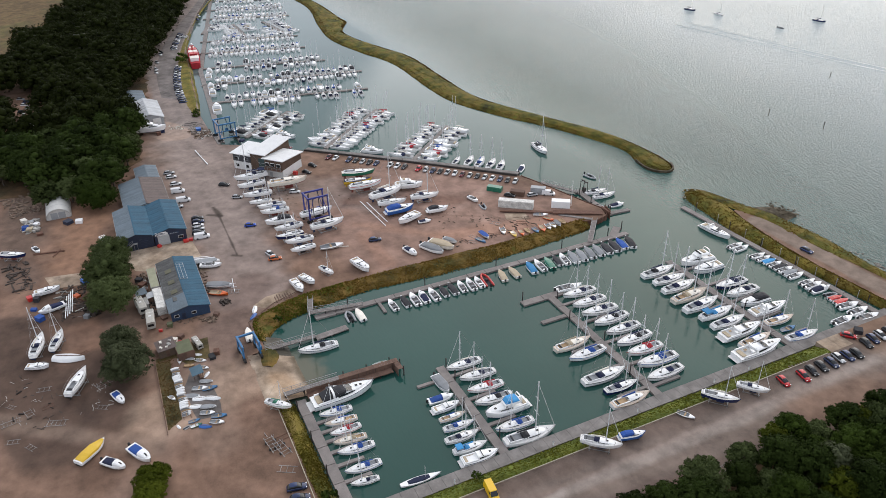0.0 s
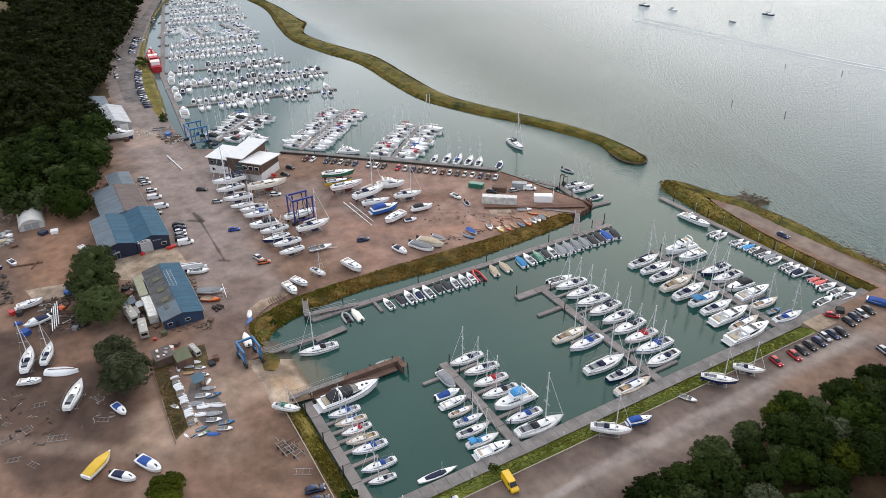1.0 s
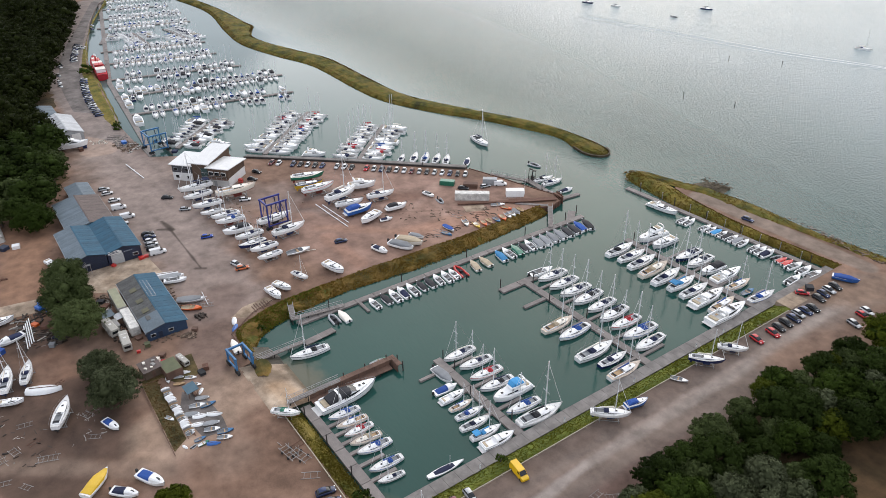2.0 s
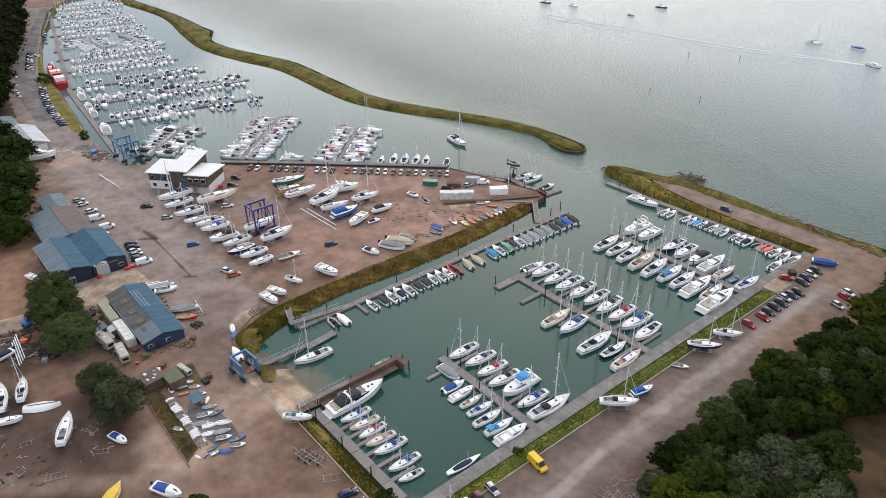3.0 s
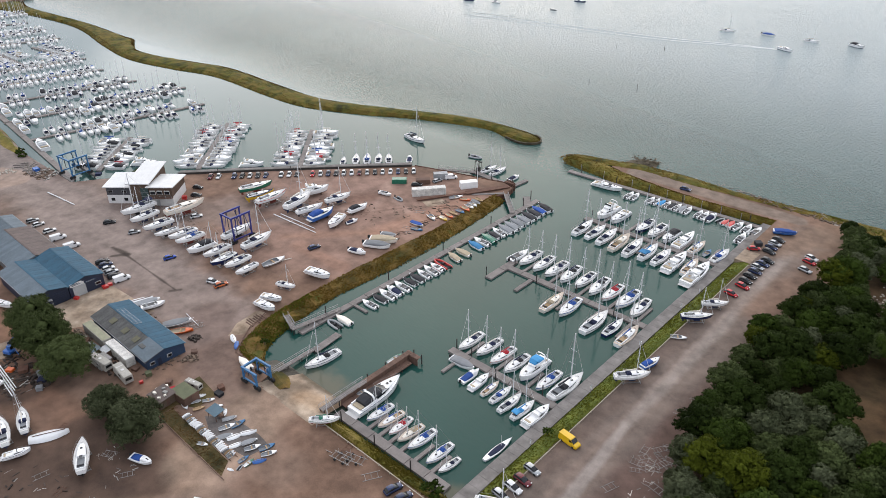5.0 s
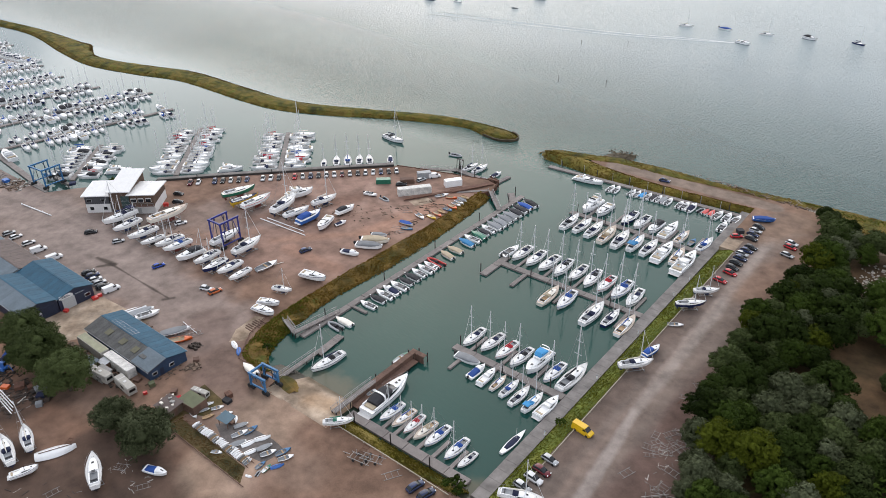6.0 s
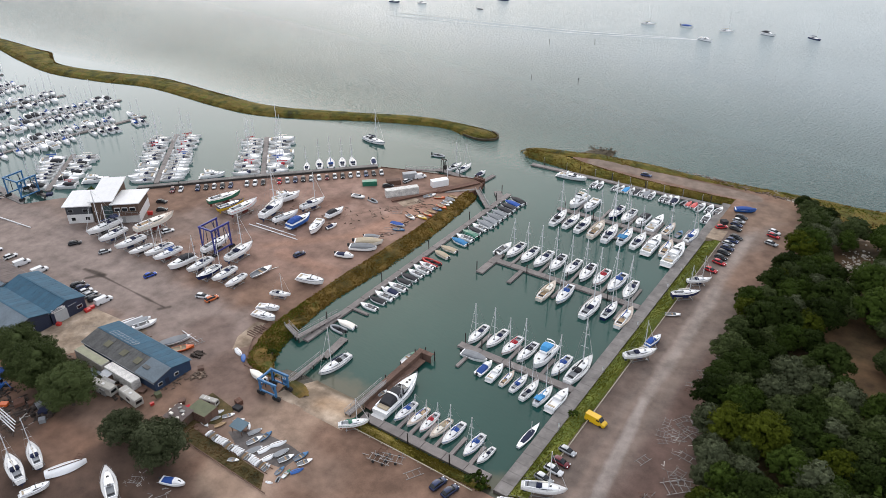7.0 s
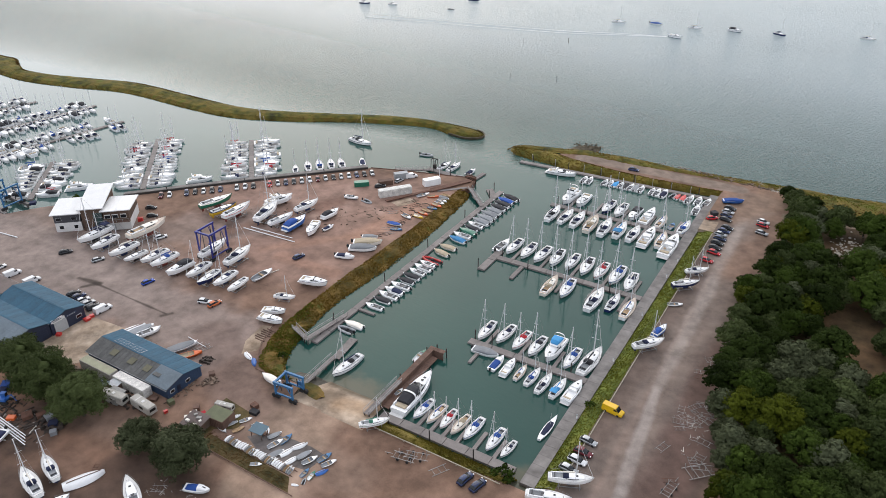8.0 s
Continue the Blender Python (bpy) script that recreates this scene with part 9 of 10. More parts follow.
for key, x, y, h in (("k_wide", -61.6, -43.3, 30), ("k_flat", -53.4, -43.4, 60), ("k_plain", -52.3, -53.2, 70), ("k_flat", -58.7, -58.8, 20), ("k_rust", -59.3, -54.8, 110), ("k_flat", -63.0, -62.6, 45), ("k_flat", -66.4, -55.6, 80),
                     ("k_plain", -57.0, -62.4, 100), ("k_flat", -46.6, -58.4, 35), ("k_rust", -77.4, -46.4, 120), ("k_flat", -50.2, -62.0, 75), ("k_wide", -92.0, -7.4, 60), ("k_plain", -89.0, -6.2, 70), ("k_flat", -94.0, -5.6, 20)):
    put(key, x, y, GROUND, h, random.uniform(0.55, 0.8), group="frames left about the yard")


def pole(label, ax, ay, bx, by, r=0.14, material="alloy", name="spare_mast", z=0.12):
    t = thing(name, label, "mast")
    part("spar", rod((ax, ay, GROUND + z + 0.1), (bx, by, GROUND + z + 0.1), r, r * 0.8, 8), M[material], t)
    d = Vector((bx - ax, by - ay, 0))
    for f in (0.15, 0.85):
        p = Vector((ax, ay, 0)) + d * f
        part("trestle", box(p.x, p.y, GROUND - 0.02, 0.5, 0.5, z, bevel=0.02), M["old_wood"], t)
    for f in (0.4, 0.66):
        p, q = Vector((ax, ay, GROUND + z + 0.1)) + d * f, Vector((-d.y, d.x, 0)).normalized() * 0.8
        part("spreader", rod(p - q, p + q, 0.04, 0.04, 4), M[material], t)
    return t


pole("white mast lying on the yard road", -204.0, 2.7, -186.6, 4.7, 0.24, "white")
pole("long white mast on low trestles", -127.2, 47.4, -106.0, 48.6, 0.18, "white")
pole("long white mast beside the laid-up boats", -125.6, 49.2, -108.4, 50.2, 0.16, "white")
pole("bare mast lying beside the sheds", -96.0, -4.6, -88.6, -5.4, 0.1)
pole("wooden spar on the red earth", -101.8, 24.6, -98.6, 33.0, 0.12, "offwhite")
for k in range(4):
    pole("stored white mast among the clutter", -111.0 + 1.1 * k, -47.6 - 0.55 * k, -98.8 + 0.9 * k, -48.2 - 0.6 * k, 0.15, ("white", "white", "alloy", "white")[k], z=0.12 + 0.1 * (k % 2))


def crate(label, x, y, sx, sy, sz, heading, material, lid=None):
    t = thing("crate", label, "crate", m=pose(x, y, GROUND, 0, 0, heading))
    part("body", box(0, 0, -0.01, sx, sy, sz, bevel=0.03), M[material], t)
    part("lid", box(0, 0, sz - 0.01, sx + 0.06, sy + 0.06, 0.06, bevel=0.015), M[lid or material], t)
    return t


R = random.Random(21)
for x, y, w, mt in ((-71.8, -24.6, 1.6, "offwhite"), (-70.2, -23.4, 1.2, "canvas_red"), (-73.0, -22.8, 1.4, "old_wood"), (-72.6, -26.0, 1.1, "offwhite"), (-69.8, -25.8, 1.0, "canvas_black"), (-60.6, -17.0, 2.0, "canvas_black"), (-61.8, -15.6, 1.4, "rust"),
                    (-126.2, -21.4, 1.2, "redpaint"), (-125.8, -13.2, 1.6, "redpaint"), (-126.0, -11.6, 1.2, "redpaint"), (-161.4, 33.4, 1.6, "redpaint"), (-163.4, 28.4, 1.4, "redpaint"), (-78.2, -27.2, 0.9, "redpaint"),
                    (-110.8, -58.8, 1.8, "redpaint"), (-109.4, -57.0, 1.4, "canvas_black"), (-104.0, -44.4, 2.2, "rust"), (-101.4, -42.6, 2.0, "rust"), (-99.0, -41.8, 2.4, "canvas_grey"), (-96.6, -42.8, 2.0, "canvas_navy"), (-98.6, -56.2, 2.2, "canvas_blue"),
                    (-104.6, -57.8, 1.6, "canvas_blue"), (-118.4, -40.4, 2.2, "canvas_blue"), (-117.0, -42.2, 1.6, "canvas_navy"), (-94.0, -44.6, 1.4, "canvas_grey"), (-106.6, -46.6, 1.8, "orange"), (-161.0, -57.0, 1.6, "white"), (-163.6, -58.6, 1.8, "clad_grey"),
                    (-157.4, -47.2, 2.4, "clad_navy"), (-156.4, -43.8, 2.2, "white"), (-159.6, -60.4, 2.0, "canvas_blue"), (-157.6, -59.0, 1.8, "canvas_tan"), (-165.8, -61.0, 2.0, "offwhite"), (-153.0, -56.0, 1.8, "rust"), (5.0, 136.6, 2.0, "canvas_black"),
                    (-94.8, -29.4, 2.2, "clad_grey"), (-97.4, -29.8, 2.0, "canvas_grey"), (-100.6, -29.2, 2.2, "old_wood"), (-103.8, -29.0, 1.8, "rust"), (-106.8, -29.6, 2.0, "canvas_black"), (-84.0, -25.6, 1.5, "old_wood"), (-79.4, -24.6, 1.3, "olive"), (-79.0, -12.4, 1.4, "old_wood"),
                    (-205.6, 22.6, 2.0, "canvas_navy"), (-228.0, 8.2, 2.6, "bluepaint"), (-230.4, -8.4, 1.8, "rust"), (-233.0, -6.4, 1.6, "canvas_navy")):
    crate({"redpaint": "red steel bin beside the buildings", "canvas_blue": "stack under a blue tarpaulin", "rust": "rusty steel stillage in the yard"}.get(mt, "weathered crate of yard stores"), x, y, w, w * R.uniform(0.6, 1.1), R.uniform(0.6, 1.3), R.uniform(0, 90), mt)

# low rails, kerbs and posts
def rail_fence(label, pts, step=3.0, high=0.45, material="offwhite", z=GROUND):
    t = thing("low_fence", label, "fence")
    for (ax, ay), (bx, by) in zip(pts, pts[1:]):
        L = math.hypot(bx - ax, by - ay)
        ang = math.atan2(by - ay, bx - ax)
        n = max(1, round(L / step))
        for k in range(n):
            f = (k + 0.5) / n
            m = Matrix.Translation((ax + (bx - ax) * f, ay + (by - ay) * f, z)) @ Matrix.Rotation(ang, 4, "Z")
            part("rail", box(0, 0, high - 0.12, L / n - 0.04, 0.16, 0.16, m=m), M[material], t)
            part("post", box(-L / n / 2, 0, -0.2, 0.16, 0.16, high + 0.2, m=m), M[material], t)
    return t


M["pale_rail"] = mat("pale_weathered_rail", (0.40, 0.36, 0.27), 0.85, amount=0.3)
rail_fence("low pale timber rail along the verge", [(7.5, -2), (7.6, 60), (7.9, 122)], 4.6, material="pale_rail")
rail_fence("low pale timber rail above the near pontoon", [(-36.2, -7.0), (-20, -7.0), (-3, -7.2)], 3.4, material="pale_rail")
rail_fence("low dark kerb round the dinghy park", [(-64.6, -30.4), (-50, -30.8), (-37, -31.0)], 3.0, 0.3, "old_wood")
rail_fence("low kerb along the reed bank", [(-60, -5.4), (-71.5, -5.2), (-77.5, 3), (-80.5, 11)], 2.5, 0.3, "old_wood")
tagged(part("dinghy_grass", sheet([(-64.6, -30.2), (-64.8, -25.4), (-60.5, -23.0), (-61, -17.4), (-70, -16.5), (-70, -22), (-66.5, -25), (-66.3, -30)], GROUND + 0.02), M["brown_grass"]), "rough grass round the dinghy park", "ground", kind="structure")
tagged(part("dinghy_grass", sheet([(-64.4, -30.2), (-64.4, -26.8), (-41, -27.4), (-38.5, -30.7)], GROUND + 0.024), M["brown_grass"]), "strip of rough grass behind the dinghy rack", "ground", kind="structure")
tufts("verge_grass", "rough grass behind the dinghy rack", [(-66, -30), (-50, -30.6), (-38.5, -30.6)], [(-66, -26), (-50, -27.4), (-41, -27.6)], 900, 0.14, M["blade_brown"], 8, [(0, 1.85), (1, 1.85)], 0)
t = thing("open_shelter", "small open shelter with a pale sheet roof", "shelter", m=pose(-54.6, -21.6, GROUND, 0, 0, 4))
for sx in (-1.4, 1.4):
    for sy in (-1.0, 1.0):
        part("post", box(sx, sy, -0.02, 0.12, 0.12, 1.9), M["old_wood"], t)
part("roof", loft([[(-1.8, -1.4, 1.85), (1.8, -1.4, 1.85), (1.8, 1.4, 2.15), (-1.8, 1.4, 2.15)], [(-1.8, -1.4, 1.93), (1.8, -1.4, 1.93), (1.8, 1.4, 2.23), (-1.8, 1.4, 2.23)]]), M["skylight"], t)
part("bench", box(0, 0.6, -0.02, 2.4, 0.6, 0.5, bevel=0.03), M["old_wood"], t)
for x in (-70, -60, -48, -41, -34, -27.5, -21, -14, -7):
    t = thing("mooring_post", "pale mooring post beside the outer pontoon", "post")
    part("shaft", rod((x, 152.1 + 0.02 * x, -1), (x, 152.1 + 0.02 * x, 3.2), 0.1, 0.09, 7), M["steel"], t)
    part("cap", rod((x, 152.1 + 0.02 * x, 3.2), (x, 152.1 + 0.02 * x, 3.4), 0.13, 0.02, 7), M["white"], t)
for x, y, h in ((3.2, 20, 1.6), (3.2, 44, 1.6), (3.1, 67, 1.6), (3.1, 90, 1.6), (3.3, 101, 1.6)):
    t = thing("service_post", "white service pedestal on the quay walk", "pedestal")
    part("column", box(x - 0.6, y, 0.74, 0.28, 0.28, 1.0, bevel=0.04), M["white"], t)
    part("lamp_head", box(x - 0.6, y, 1.74, 0.34, 0.34, 0.16, bevel=0.04), M["canvas_grey"], t)

# rubble, logs and stones
def rock(rng, x, y, z, r, bm):
    made = bmesh.ops.create_icosphere(bm, subdivisions=1, radius=r)["verts"]
    sc = Vector((rng.uniform(0.7, 1.4), rng.uniform(0.7, 1.4), rng.uniform(0.45, 0.8)))
    for v in made:
        v.co = Vector((v.co.x * sc.x, v.co.y * sc.y, v.co.z * sc.z)) * rng.uniform(0.85, 1.15) + Vector((x, y, z))


M["pale_stone"] = mat("pale_rubble", (0.46, 0.42, 0.36), 0.9, amount=0.3, vary=0.3, island=True)
for cx, cy, rx, ry, n, label, key, zz in ((46.8, 130, 5.0, 11, 170, "pale rubble and cut timber heaped in the clearing", "pale_stone", GROUND), (22, 167.8, 5, 2.0, 90, "pale stones and driftwood on the river bank", "pale_stone", 1.7),
                                          (-56, 176, 5.5, 3.2, 90, "dark stones of the small spit", "dark_stone", 0.7), (-236, 0.5, 4, 4, 40, "junk and rubble on the concrete pad", "pale_stone", GROUND), (-231, 7.4, 9, 2.6, 80, "broken timber and rubble heaped beside the quay", "stone", GROUND),
                                          (-12, 173, 26, 1.0, 70, "stones along the river's edge", "stone", 0.9)):
    g = random.Random(int(abs(cx) * 7))
    bm = bmesh.new()
    for k in range(n):
        rock(g, cx + g.gauss(0, 0.5) * rx, cy + g.gauss(0, 0.5) * ry, zz + g.uniform(-0.05, 0.15), g.uniform(0.18, 0.5), bm)
    tagged(part("rubble", bm, M[key]), label, "rubble", kind="stuff")
g = random.Random(77)
for k in range(14):
    t = thing("log", "pale cut log in the clearing", "log", "logs in the clearing")
    x, y, a = 48 + g.gauss(0, 3.4), 123 + g.gauss(0, 5), g.uniform(0, math.pi)
    d = Vector((math.cos(a), math.sin(a), 0)) * g.uniform(0.8, 1.8)
    part("trunk", rod(Vector((x, y, GROUND + 0.2)) - d, Vector((x, y, GROUND + 0.2)) + d, 0.2, 0.16, 7), M["pale_rail"], t)
for x, y, h in ((21, 168.5, 40), (24, 167.2, 100), (14, 170.2, 150)):
    t = thing("driftwood", "pale bent driftwood on the river bank", "driftwood", m=pose(x, y, GROUND, 0, 0, h))
    part("stem", rod((-1.6, 0, 0.15), (1.4, 0.4, 0.7), 0.16, 0.1), M["pale_rail"], t)
    for k in range(4):
        part("branch", rod((-0.6 + 0.5 * k, 0.1 * k, 0.4), (-0.2 + 0.5 * k, (-1) ** k * 0.8, 1.2), 0.08, 0.03, 5), M["pale_rail"], t)

# tan rubble ground under the timber frames by the gangway
tagged(part("timber_yard", sheet([(-76.5, 0.5), (-80.2, 10.5), (-83.0, 9.5), (-82, 2.0), (-79, -2.5)], GROUND + 0.01), M["slip"]), "pale rubble patch beside the bank", "ground", kind="structure")
for k in range(7):
    t = thing("timber_baulk", "old timber baulk lying on the rubble", "timber", "timber baulks")
    a = (0.3, 1.9, 0.6, 2.4, 0.1, 1.4, 2.0)[k]
    part("baulk", box(-79.6 + 0.5 * math.cos(k * 2.1), 4.2 + 0.75 * k, GROUND + 0.01 + 0.02 * k, 3.2, 0.22, 0.2, m=Matrix.Translation((0, 0, 0))), M["old_wood"], t)

# wake behind the moving launch: low ridges of pale foam
M["foam"] = mat("wake_foam", (0.52, 0.55, 0.55), 0.5, grain=0.8, stain=0.1, amount=0.3)
t = thing("boat_wake", "pale foaming wake of a launch on the river", "wake")
for off in (0.0, 1.0):
    line = resample([(-82, 381), (-110, 371 + 4 * off), (-149, 357 + 6 * off), (-209, 345 + 8 * off), (-287, 331 + 10 * off)], 4)
    n = len(line)
    rows = [[(p.x, p.y - 0.7 * (1 - k / n) - 0.12, 0.02), (p.x, p.y, 0.14), (p.x, p.y + 0.7 * (1 - k / n) + 0.12, 0.02)] for k, p in enumerate(line)]
    part("foam_ridge", loft(rows, closed=False, caps=False), M["foam"], t)

# the cleared yard inside the west wood
tagged(part("yard_clearing", sheet([(-335, -60), (-300, -55), (-270, -52), (-250, -55), (-250, -66), (-275, -69), (-330, -72)], GROUND + 0.03, 2.0), M["ground"]), "bare brown earth of a yard inside the wood", "ground", kind="structure")
for key, x, y, h in (("a_yard", -274, -59, 78), ("a_yard", -268, -59, 80), ("a_yard", -263, -58.6, 76), ("a_yardblue", -257, -57.2, 80)):
    if key not in STOCK:
        stock(key, lambda key=key: motor_boat("blue motor boat laid up in the wood's yard" if "blue" in key else "white motor boat laid up in the wood's yard", shore=True, cover="canvas_blue" if "blue" in key else None))
    put(key, x, y, GROUND + 0.95, h, 0.8, group="boats in the wood's yard")
park([("white", -286, -62, 20), ("black", -292, -63, 80), ("silver", -297, -60, 80), ("white", -303, -62, 75), ("navy", -308, -61, 85), ("silver", -314, -64, 70)], "cars by the wood's road")

# odds and ends at the point of the yard
tagged(part("concrete_pad", sheet([(-96.0, 88.5), (-92.7, 95.2), (-88.4, 93.6), (-91.4, 86.7)], GROUND + 0.012, 0.3), M["slip"]), "cracked pale concrete pad at the point", "ground", kind="structure")
for key, x, y, h in (("k_rust", -85.4, 67.7, 30), ("k_flat", -83.4, 69.6, 50), ("k_flat", -86.4, 71.2, 20), ("k_rust", -84.6, 78.6, 70), ("k_flat", -91.0, 82.4, 40), ("k_rust", -87.6, 90.4, 60)):
    put(key, x, y, GROUND, h, random.uniform(0.7, 0.9), group="frames left about the yard")
park([("wvan", -101.5, 110.0, 60), ("black", -106.8, 97.0, 40), ("silver", -103.4, 104.5, 80)], "cars at the point")
flag = thing("flagpole", "tall white flagpole at the point of the yard", "flagpole")
part("pole", rod((-90.3, 112.2, GROUND - 0.2), (-90.3, 112.2, GROUND + 9.5), 0.09, 0.05, 8), M["white"], flag)
part("truck", rod((-90.3, 112.2, GROUND + 9.5), (-90.3, 112.2, GROUND + 9.62), 0.1, 0.04, 8), M["white"], flag)

JR = random.Random(5)
for k in range(16):
    t = thing("timber_baulk", "grey timber baulk dumped beside the quay", "timber", "baulks beside the quay", m=pose(-231 + JR.uniform(-8, 8), 7.2 + JR.uniform(-2.6, 2.6), GROUND + 0.02, 0, 0, JR.uniform(0, 180)))
    part("baulk", box(0, 0, 0, JR.uniform(2.2, 4.5), 0.3, 0.28, bevel=0.02), M["decking"], t)

tagged(part("park_pad", sheet([(-57.0, -23.4), (-52.4, -19.6), (-42.7, -18.2), (-38.0, -19.0), (-38.8, -24.4), (-52.0, -25.2)], GROUND + 0.008, 0.5), M["road"]), "worn grey hardstanding under the dinghies", "ground", kind="structure")

for ax, ay, bx, by in ((-139.0, -58.0, -137.2, -49.0), (-134.6, -52.4, -138.8, -50.2)):
    t = thing("timber_baulk", "rusty brown beam lying on the earth", "beam", "beams on the earth")
    part("beam", rod((ax, ay, GROUND + 0.18), (bx, by, GROUND + 0.18), 0.26, 0.26, 4), M["rust"], t)


# ---- scrap, huts and plant among the sheds ----
M["tarp_pale"] = mat("faded_tarpaulin", (0.30, 0.29, 0.27), 0.8, grain=4, amount=0.35, vary=0.3, island=True)
M["scrap_dark"] = mat("rusted_scrap", (0.050, 0.036, 0.028), 0.85, grain=6, amount=0.5, vary=0.5, island=True)
M["scrap_pale"] = mat("weathered_offcuts", (0.36, 0.34, 0.31), 0.8, grain=6, amount=0.4, vary=0.6, island=True)
M["scrap_wood"] = mat("grey_brown_offcuts", (0.15, 0.105, 0.075), 0.85, grain=6, amount=0.4, vary=0.5, island=True)


def scrap(label, cx, cy, rx, ry, n, key, seed, long=2.2, thick=0.16, turn=0.0, high=0.35):
    """A strew of bars, boards and boxes on the ground, too many to count."""
    g = random.Random(seed)
    bm = bmesh.new()
    c, w = math.cos(radians(turn)), math.sin(radians(turn))
    for k in range(n):
        u, v = g.uniform(-1, 1) * rx, g.uniform(-1, 1) * ry
        x, y = cx + u * c - v * w, cy + u * w + v * c
        a = radians(turn) + (g.choice((0, math.pi / 2)) + g.gauss(0, 0.25) if g.random() < 0.7 else g.uniform(0, math.pi))
        L, t, h = g.uniform(0.25, 1) * long, g.uniform(0.5, 1.6) * thick, g.uniform(0.04, 1) * high
        box(0, 0, 0, L, t, h, bm, m=Matrix.Translation((x, y, GROUND - 0.02)) @ Matrix.Rotation(a, 4, "Z"))
    return tagged(part("scrap", bm, M[key]), label, "scrap", kind="stuff")


for row in (("rusty scrap and frames strewn on dark earth", -104.5, -46.5, 9, 4.5, 150, "scrap_dark", 1, 2.6, 0.22), ("pale boards and tubes among the scrap", -103.5, -47.5, 9, 4.5, 34, "scrap_pale", 2, 3.0, 0.14),
            ("dark engine parts and boxes beside the trees", -98.0, -42.5, 4, 2.5, 50, "scrap_dark", 3, 1.5, 0.7, 0, 0.9), ("timber offcuts beside the containers", -107.5, -28.6, 3.2, 1.0, 60, "scrap_wood", 4, 2.0, 0.25, 0, 0.8),
            ("pale boards stacked beside the containers", -104.2, -28.6, 2.6, 0.9, 26, "scrap_pale", 5, 2.4, 0.3, 0, 0.7), ("rubbish round the small huts", -92.5, -28.8, 7, 2.2, 90, "scrap_dark", 6, 1.2, 0.5, 0, 0.6),
            ("broken boards before the blue shed", -80.4, -20, 1.6, 5.4, 46, "scrap_wood", 7, 1.6, 0.2), ("rubble and boards at the shed's corner", -77.4, -14.4, 1.4, 1.6, 40, "scrap_wood", 8, 1.5, 0.3, 20, 0.4),
            ("dark scrap heap beside the blue shed", -84.6, -8.8, 1.3, 1.3, 46, "scrap_dark", 9, 1.6, 0.3, 10, 0.7), ("boards and tackle along the blue shed", -99.0, -11.8, 9, 1.0, 46, "scrap_wood", 10, 1.8, 0.2),
            ("scattered cradle bars on the dark earth", -62, -58, 12, 5.5, 18, "scrap_pale", 11, 1.8, 0.09, 25, 0.12), ("rusty bars and blocks on the dark earth", -62, -57.5, 13, 6, 26, "scrap_dark", 12, 1.8, 0.2, 25, 0.3),
            ("small litter by the willow", -58.5, -43.2, 5, 2.4, 30, "scrap_pale", 13, 1.4, 0.1, 0, 0.12), ("broken stones and boards beside the polytunnel", -160.5, -59.0, 5, 2.4, 60, "scrap_pale", 14, 1.8, 0.8, 0, 0.9),
            ("flat grey slabs and boards stacked beside the track", -180, -62, 9, 5, 120, "scrap_wood", 15, 2.8, 0.5, 15, 0.4), ("dark scrap beyond the parked yachts", -126, -62, 9, 3, 70, "scrap_dark", 16, 3.2, 0.35, 5, 0.5),
            ("clutter on the hardstanding before the hoist dock", -224, 8.5, 6, 4, 70, "scrap_wood", 17, 2.6, 0.3, 10, 0.5), ("pale clutter before the hoist dock", -222, 9.5, 6, 4, 30, "scrap_pale", 18, 2.4, 0.3, 10, 0.5),
            ("bits of timber under the laid-up boats", -130, 23, 30, 4, 90, "scrap_wood", 19, 1.2, 0.22, 0, 0.3), ("props and blocks under the laid-up boats", -120, 61, 24, 9, 90, "scrap_wood", 20, 1.2, 0.22, 30, 0.3),
            ("timber strewn near the point", -91, 86, 4, 12, 60, "scrap_wood", 21, 2.0, 0.2, -30, 0.3), ("oddments on the dinghy bank", -84.5, 74, 1.8, 14, 50, "scrap_dark", 22, 1.6, 0.2, 0, 0.3),
            ("scrap steel along the edge of the wood", 27, 28, 2.2, 11, 36, "scrap_pale", 23, 1.8, 0.09, 5, 0.12), ("brown timber stacked among the rubble", 45.5, 122, 6, 6, 110, "scrap_wood", 25, 2.8, 0.5, 10, 0.4), ("driftwood and stones along the river bank", 4, 168.6, 16, 1.3, 90, "scrap_wood", 24, 2.2, 0.3, -3, 0.4)):
    scrap(*row)


def hut(label, x, y, sx, sy, high, heading, wall, roof, pitch=0.25):
    """A small hut with one sloping roof, a door and boards round its foot."""
    t = thing("hut", label, "hut", m=pose(x, y, GROUND, 0, 0, heading))
    part("wall", loft([[(px, -sy / 2, -0.05), (px, sy / 2, -0.05), (px, sy / 2, high), (px, -sy / 2, high - pitch)] for px in (-sx / 2, sx / 2)]), M[wall], t)
    o = 0.25
    part("roof", loft([[(px, -sy / 2 - o, high - pitch + d), (px, sy / 2 + o, high + d), (px, sy / 2 + o, high + 0.07 + d), (px, -sy / 2 - o, high - pitch + 0.07 + d)] for px in (-sx / 2 - o, sx / 2 + o) for d in (0.0,)]), M[roof], t)
    part("door", box(sx / 2 + 0.03, 0, 0, 0.06, 0.8, min(1.9, high - 0.4), bevel=0.01), M["old_wood"], t)
    return t


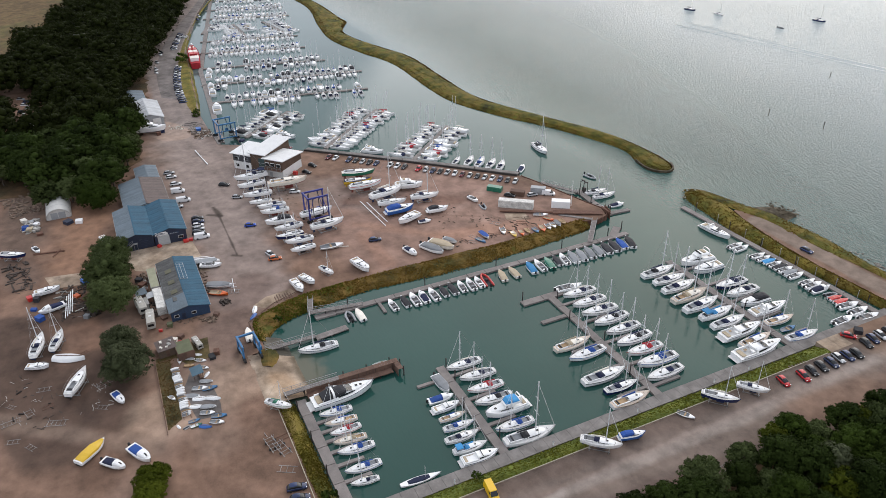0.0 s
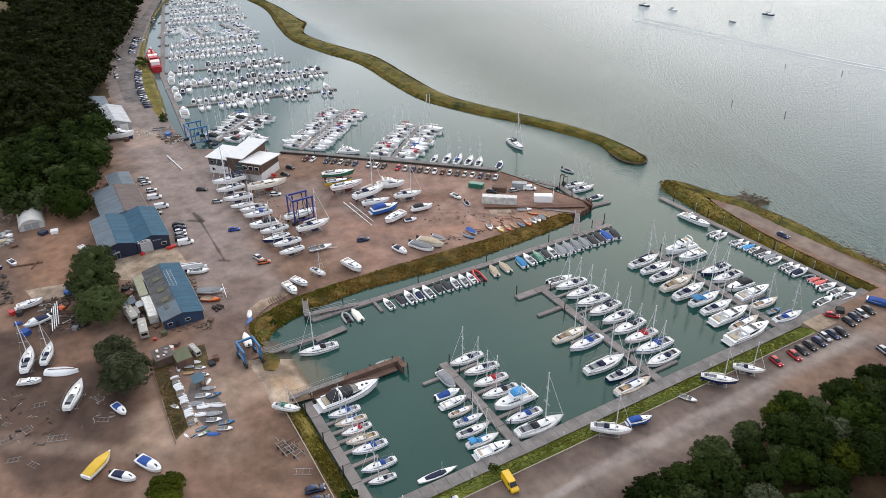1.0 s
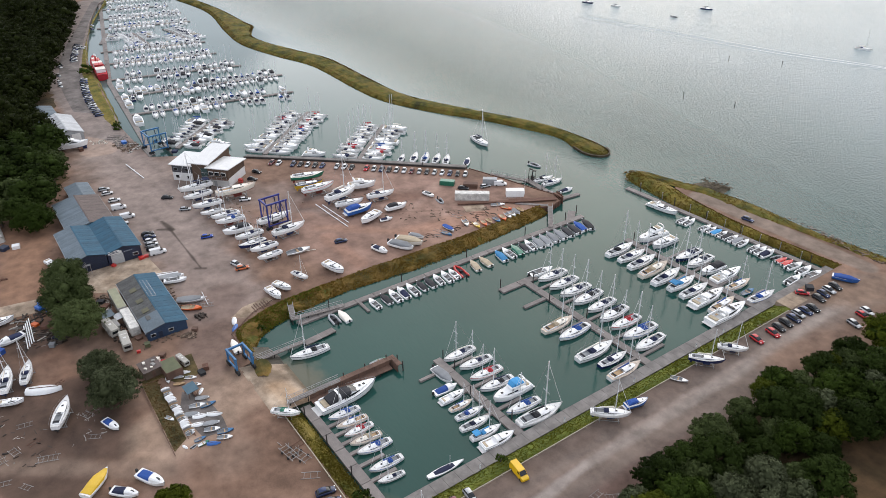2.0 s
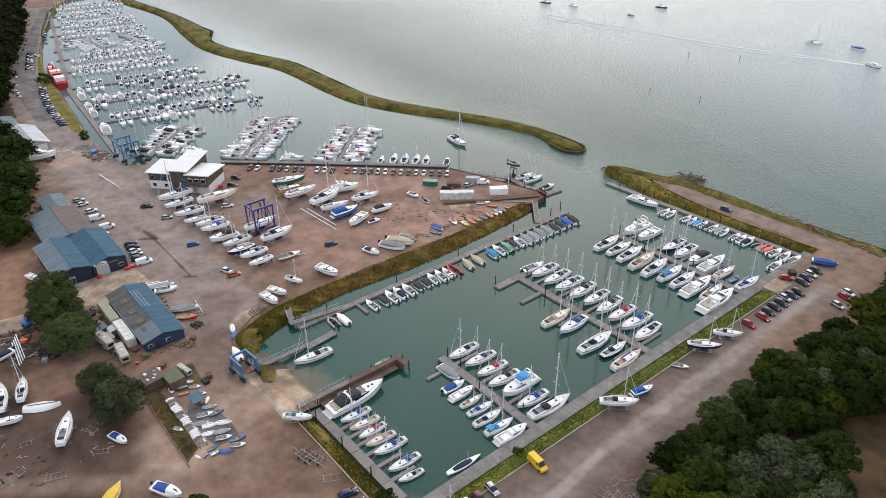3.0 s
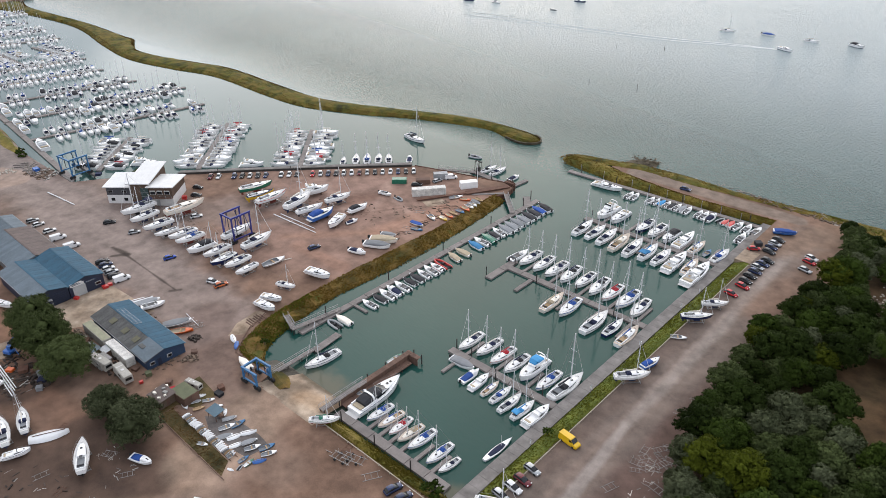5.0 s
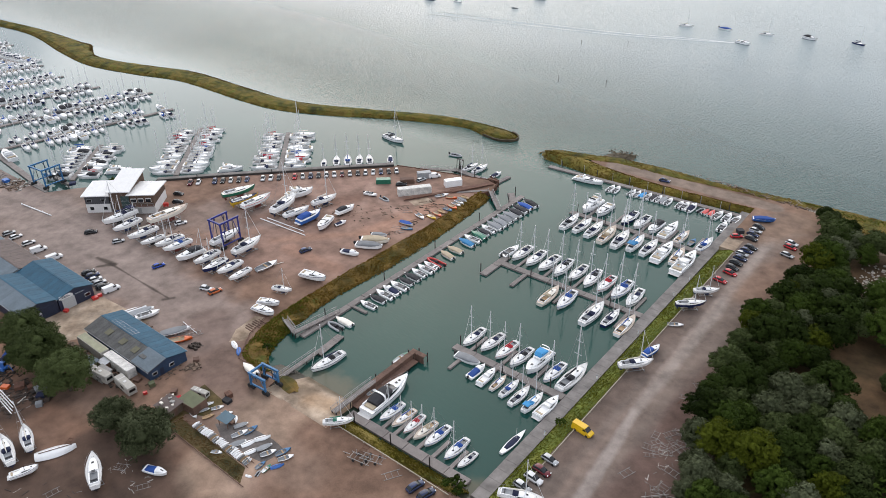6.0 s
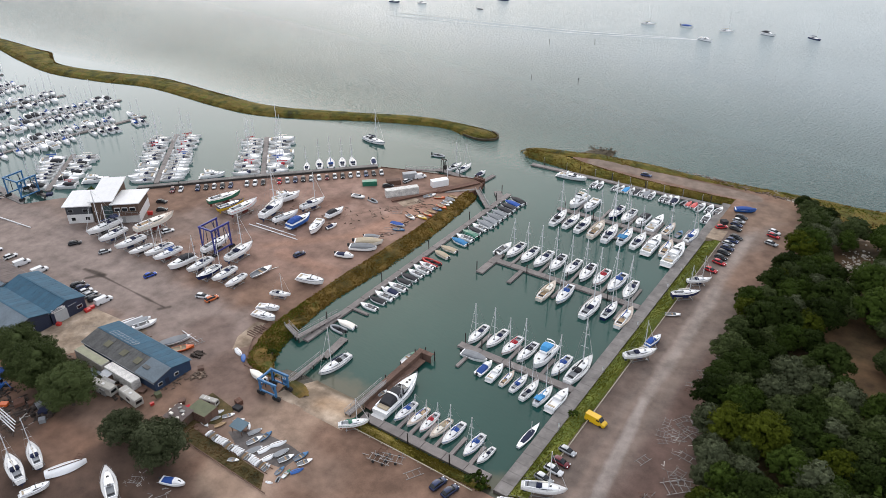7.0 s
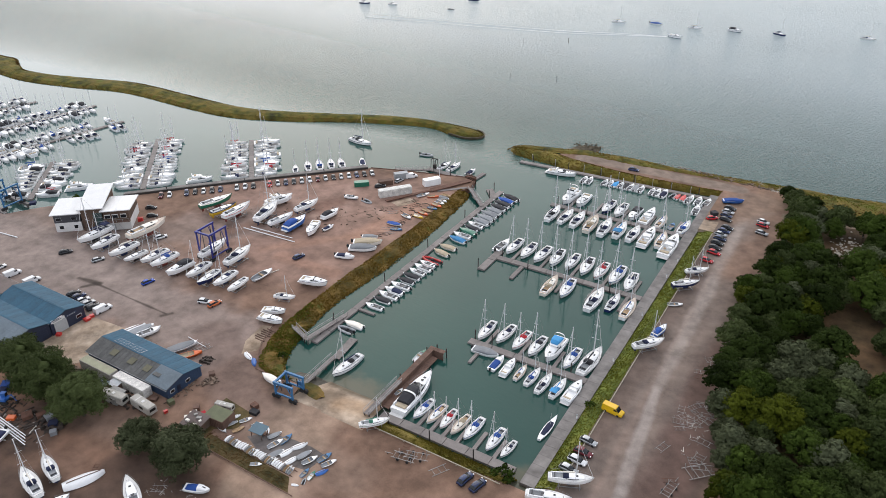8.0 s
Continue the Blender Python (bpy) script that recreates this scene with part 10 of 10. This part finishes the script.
hut("low dark hut with a grey sheet roof", -97.4, -29.9, 3.2, 2.6, 2.2, 6, "scrap_wood", "roof_pale")
hut("tan plywood hut beside the containers", -91.6, -30.2, 3.6, 3.0, 2.3, 4, "tarp_pale", "tarp_pale")
hut("small cluttered hut behind the white container", -94.8, -27.7, 2.6, 1.6, 2.1, 2, "scrap_wood", "roof_light")
hut("old hut with a cluttered pink-brown roof", -68.4, -27.0, 4.6, 4.2, 2.4, 5, "scrap_wood", "roof_brown")
for k, (x, y, w) in enumerate(((-69.6, -28.0, 0.9), (-68.0, -26.2, 1.1), (-67.2, -28.2, 0.7), (-69.4, -25.8, 0.8), (-67.0, -26.8, 0.6))):
    t = thing("fish_box", "pale weathered fish box on the hut roof", "box", "boxes on the hut roof", m=pose(x, y, GROUND + 2.36, 0, 0, 20 * k))
    part("shell", box(0, 0, -0.16, w, w * 0.7, 0.5, bevel=0.03), M["tarp_pale" if k % 2 else "offwhite"], t)

digger = thing("mini_digger", "blue mini digger standing beside the scrap", "digger", m=pose(-113.4, -44.0, GROUND, 0, 0, 25))
for sy in (-0.8, 0.8):
    part("track", loft([[(px, sy + d, pz) for px, pz in ((-1.2, 0.0), (1.2, 0.0), (1.45, 0.3), (1.2, 0.6), (-1.2, 0.6), (-1.45, 0.3))] for d in (-0.2, 0.2)]), M["rubber"], digger)
part("body", box(-0.3, 0, 0.6, 2.2, 1.7, 0.9, bevel=0.08), M["bluepaint"], digger)
cab = part("cab", box(0.1, 0.3, 1.5, 1.2, 1.0, 1.2, bevel=0.06), M["bluepaint"], digger)
part("window", box(0.72, 0.3, 1.75, 0.05, 0.8, 0.8), M["glass"], cab)
part("boom", rod((0.7, -0.4, 1.2), (2.6, -0.4, 2.8), 0.16, 0.13, 5), M["bluepaint"], digger)
part("dipper", rod((2.6, -0.4, 2.8), (3.4, -0.4, 1.0), 0.13, 0.1, 5), M["bluepaint"], digger)
part("bucket", loft([[(3.1, -0.4 + d, 0.2), (3.7, -0.4 + d, 0.3), (3.6, -0.4 + d, 0.95), (3.25, -0.4 + d, 0.95)] for d in (-0.35, 0.35)]), M["scrap_dark"], digger)
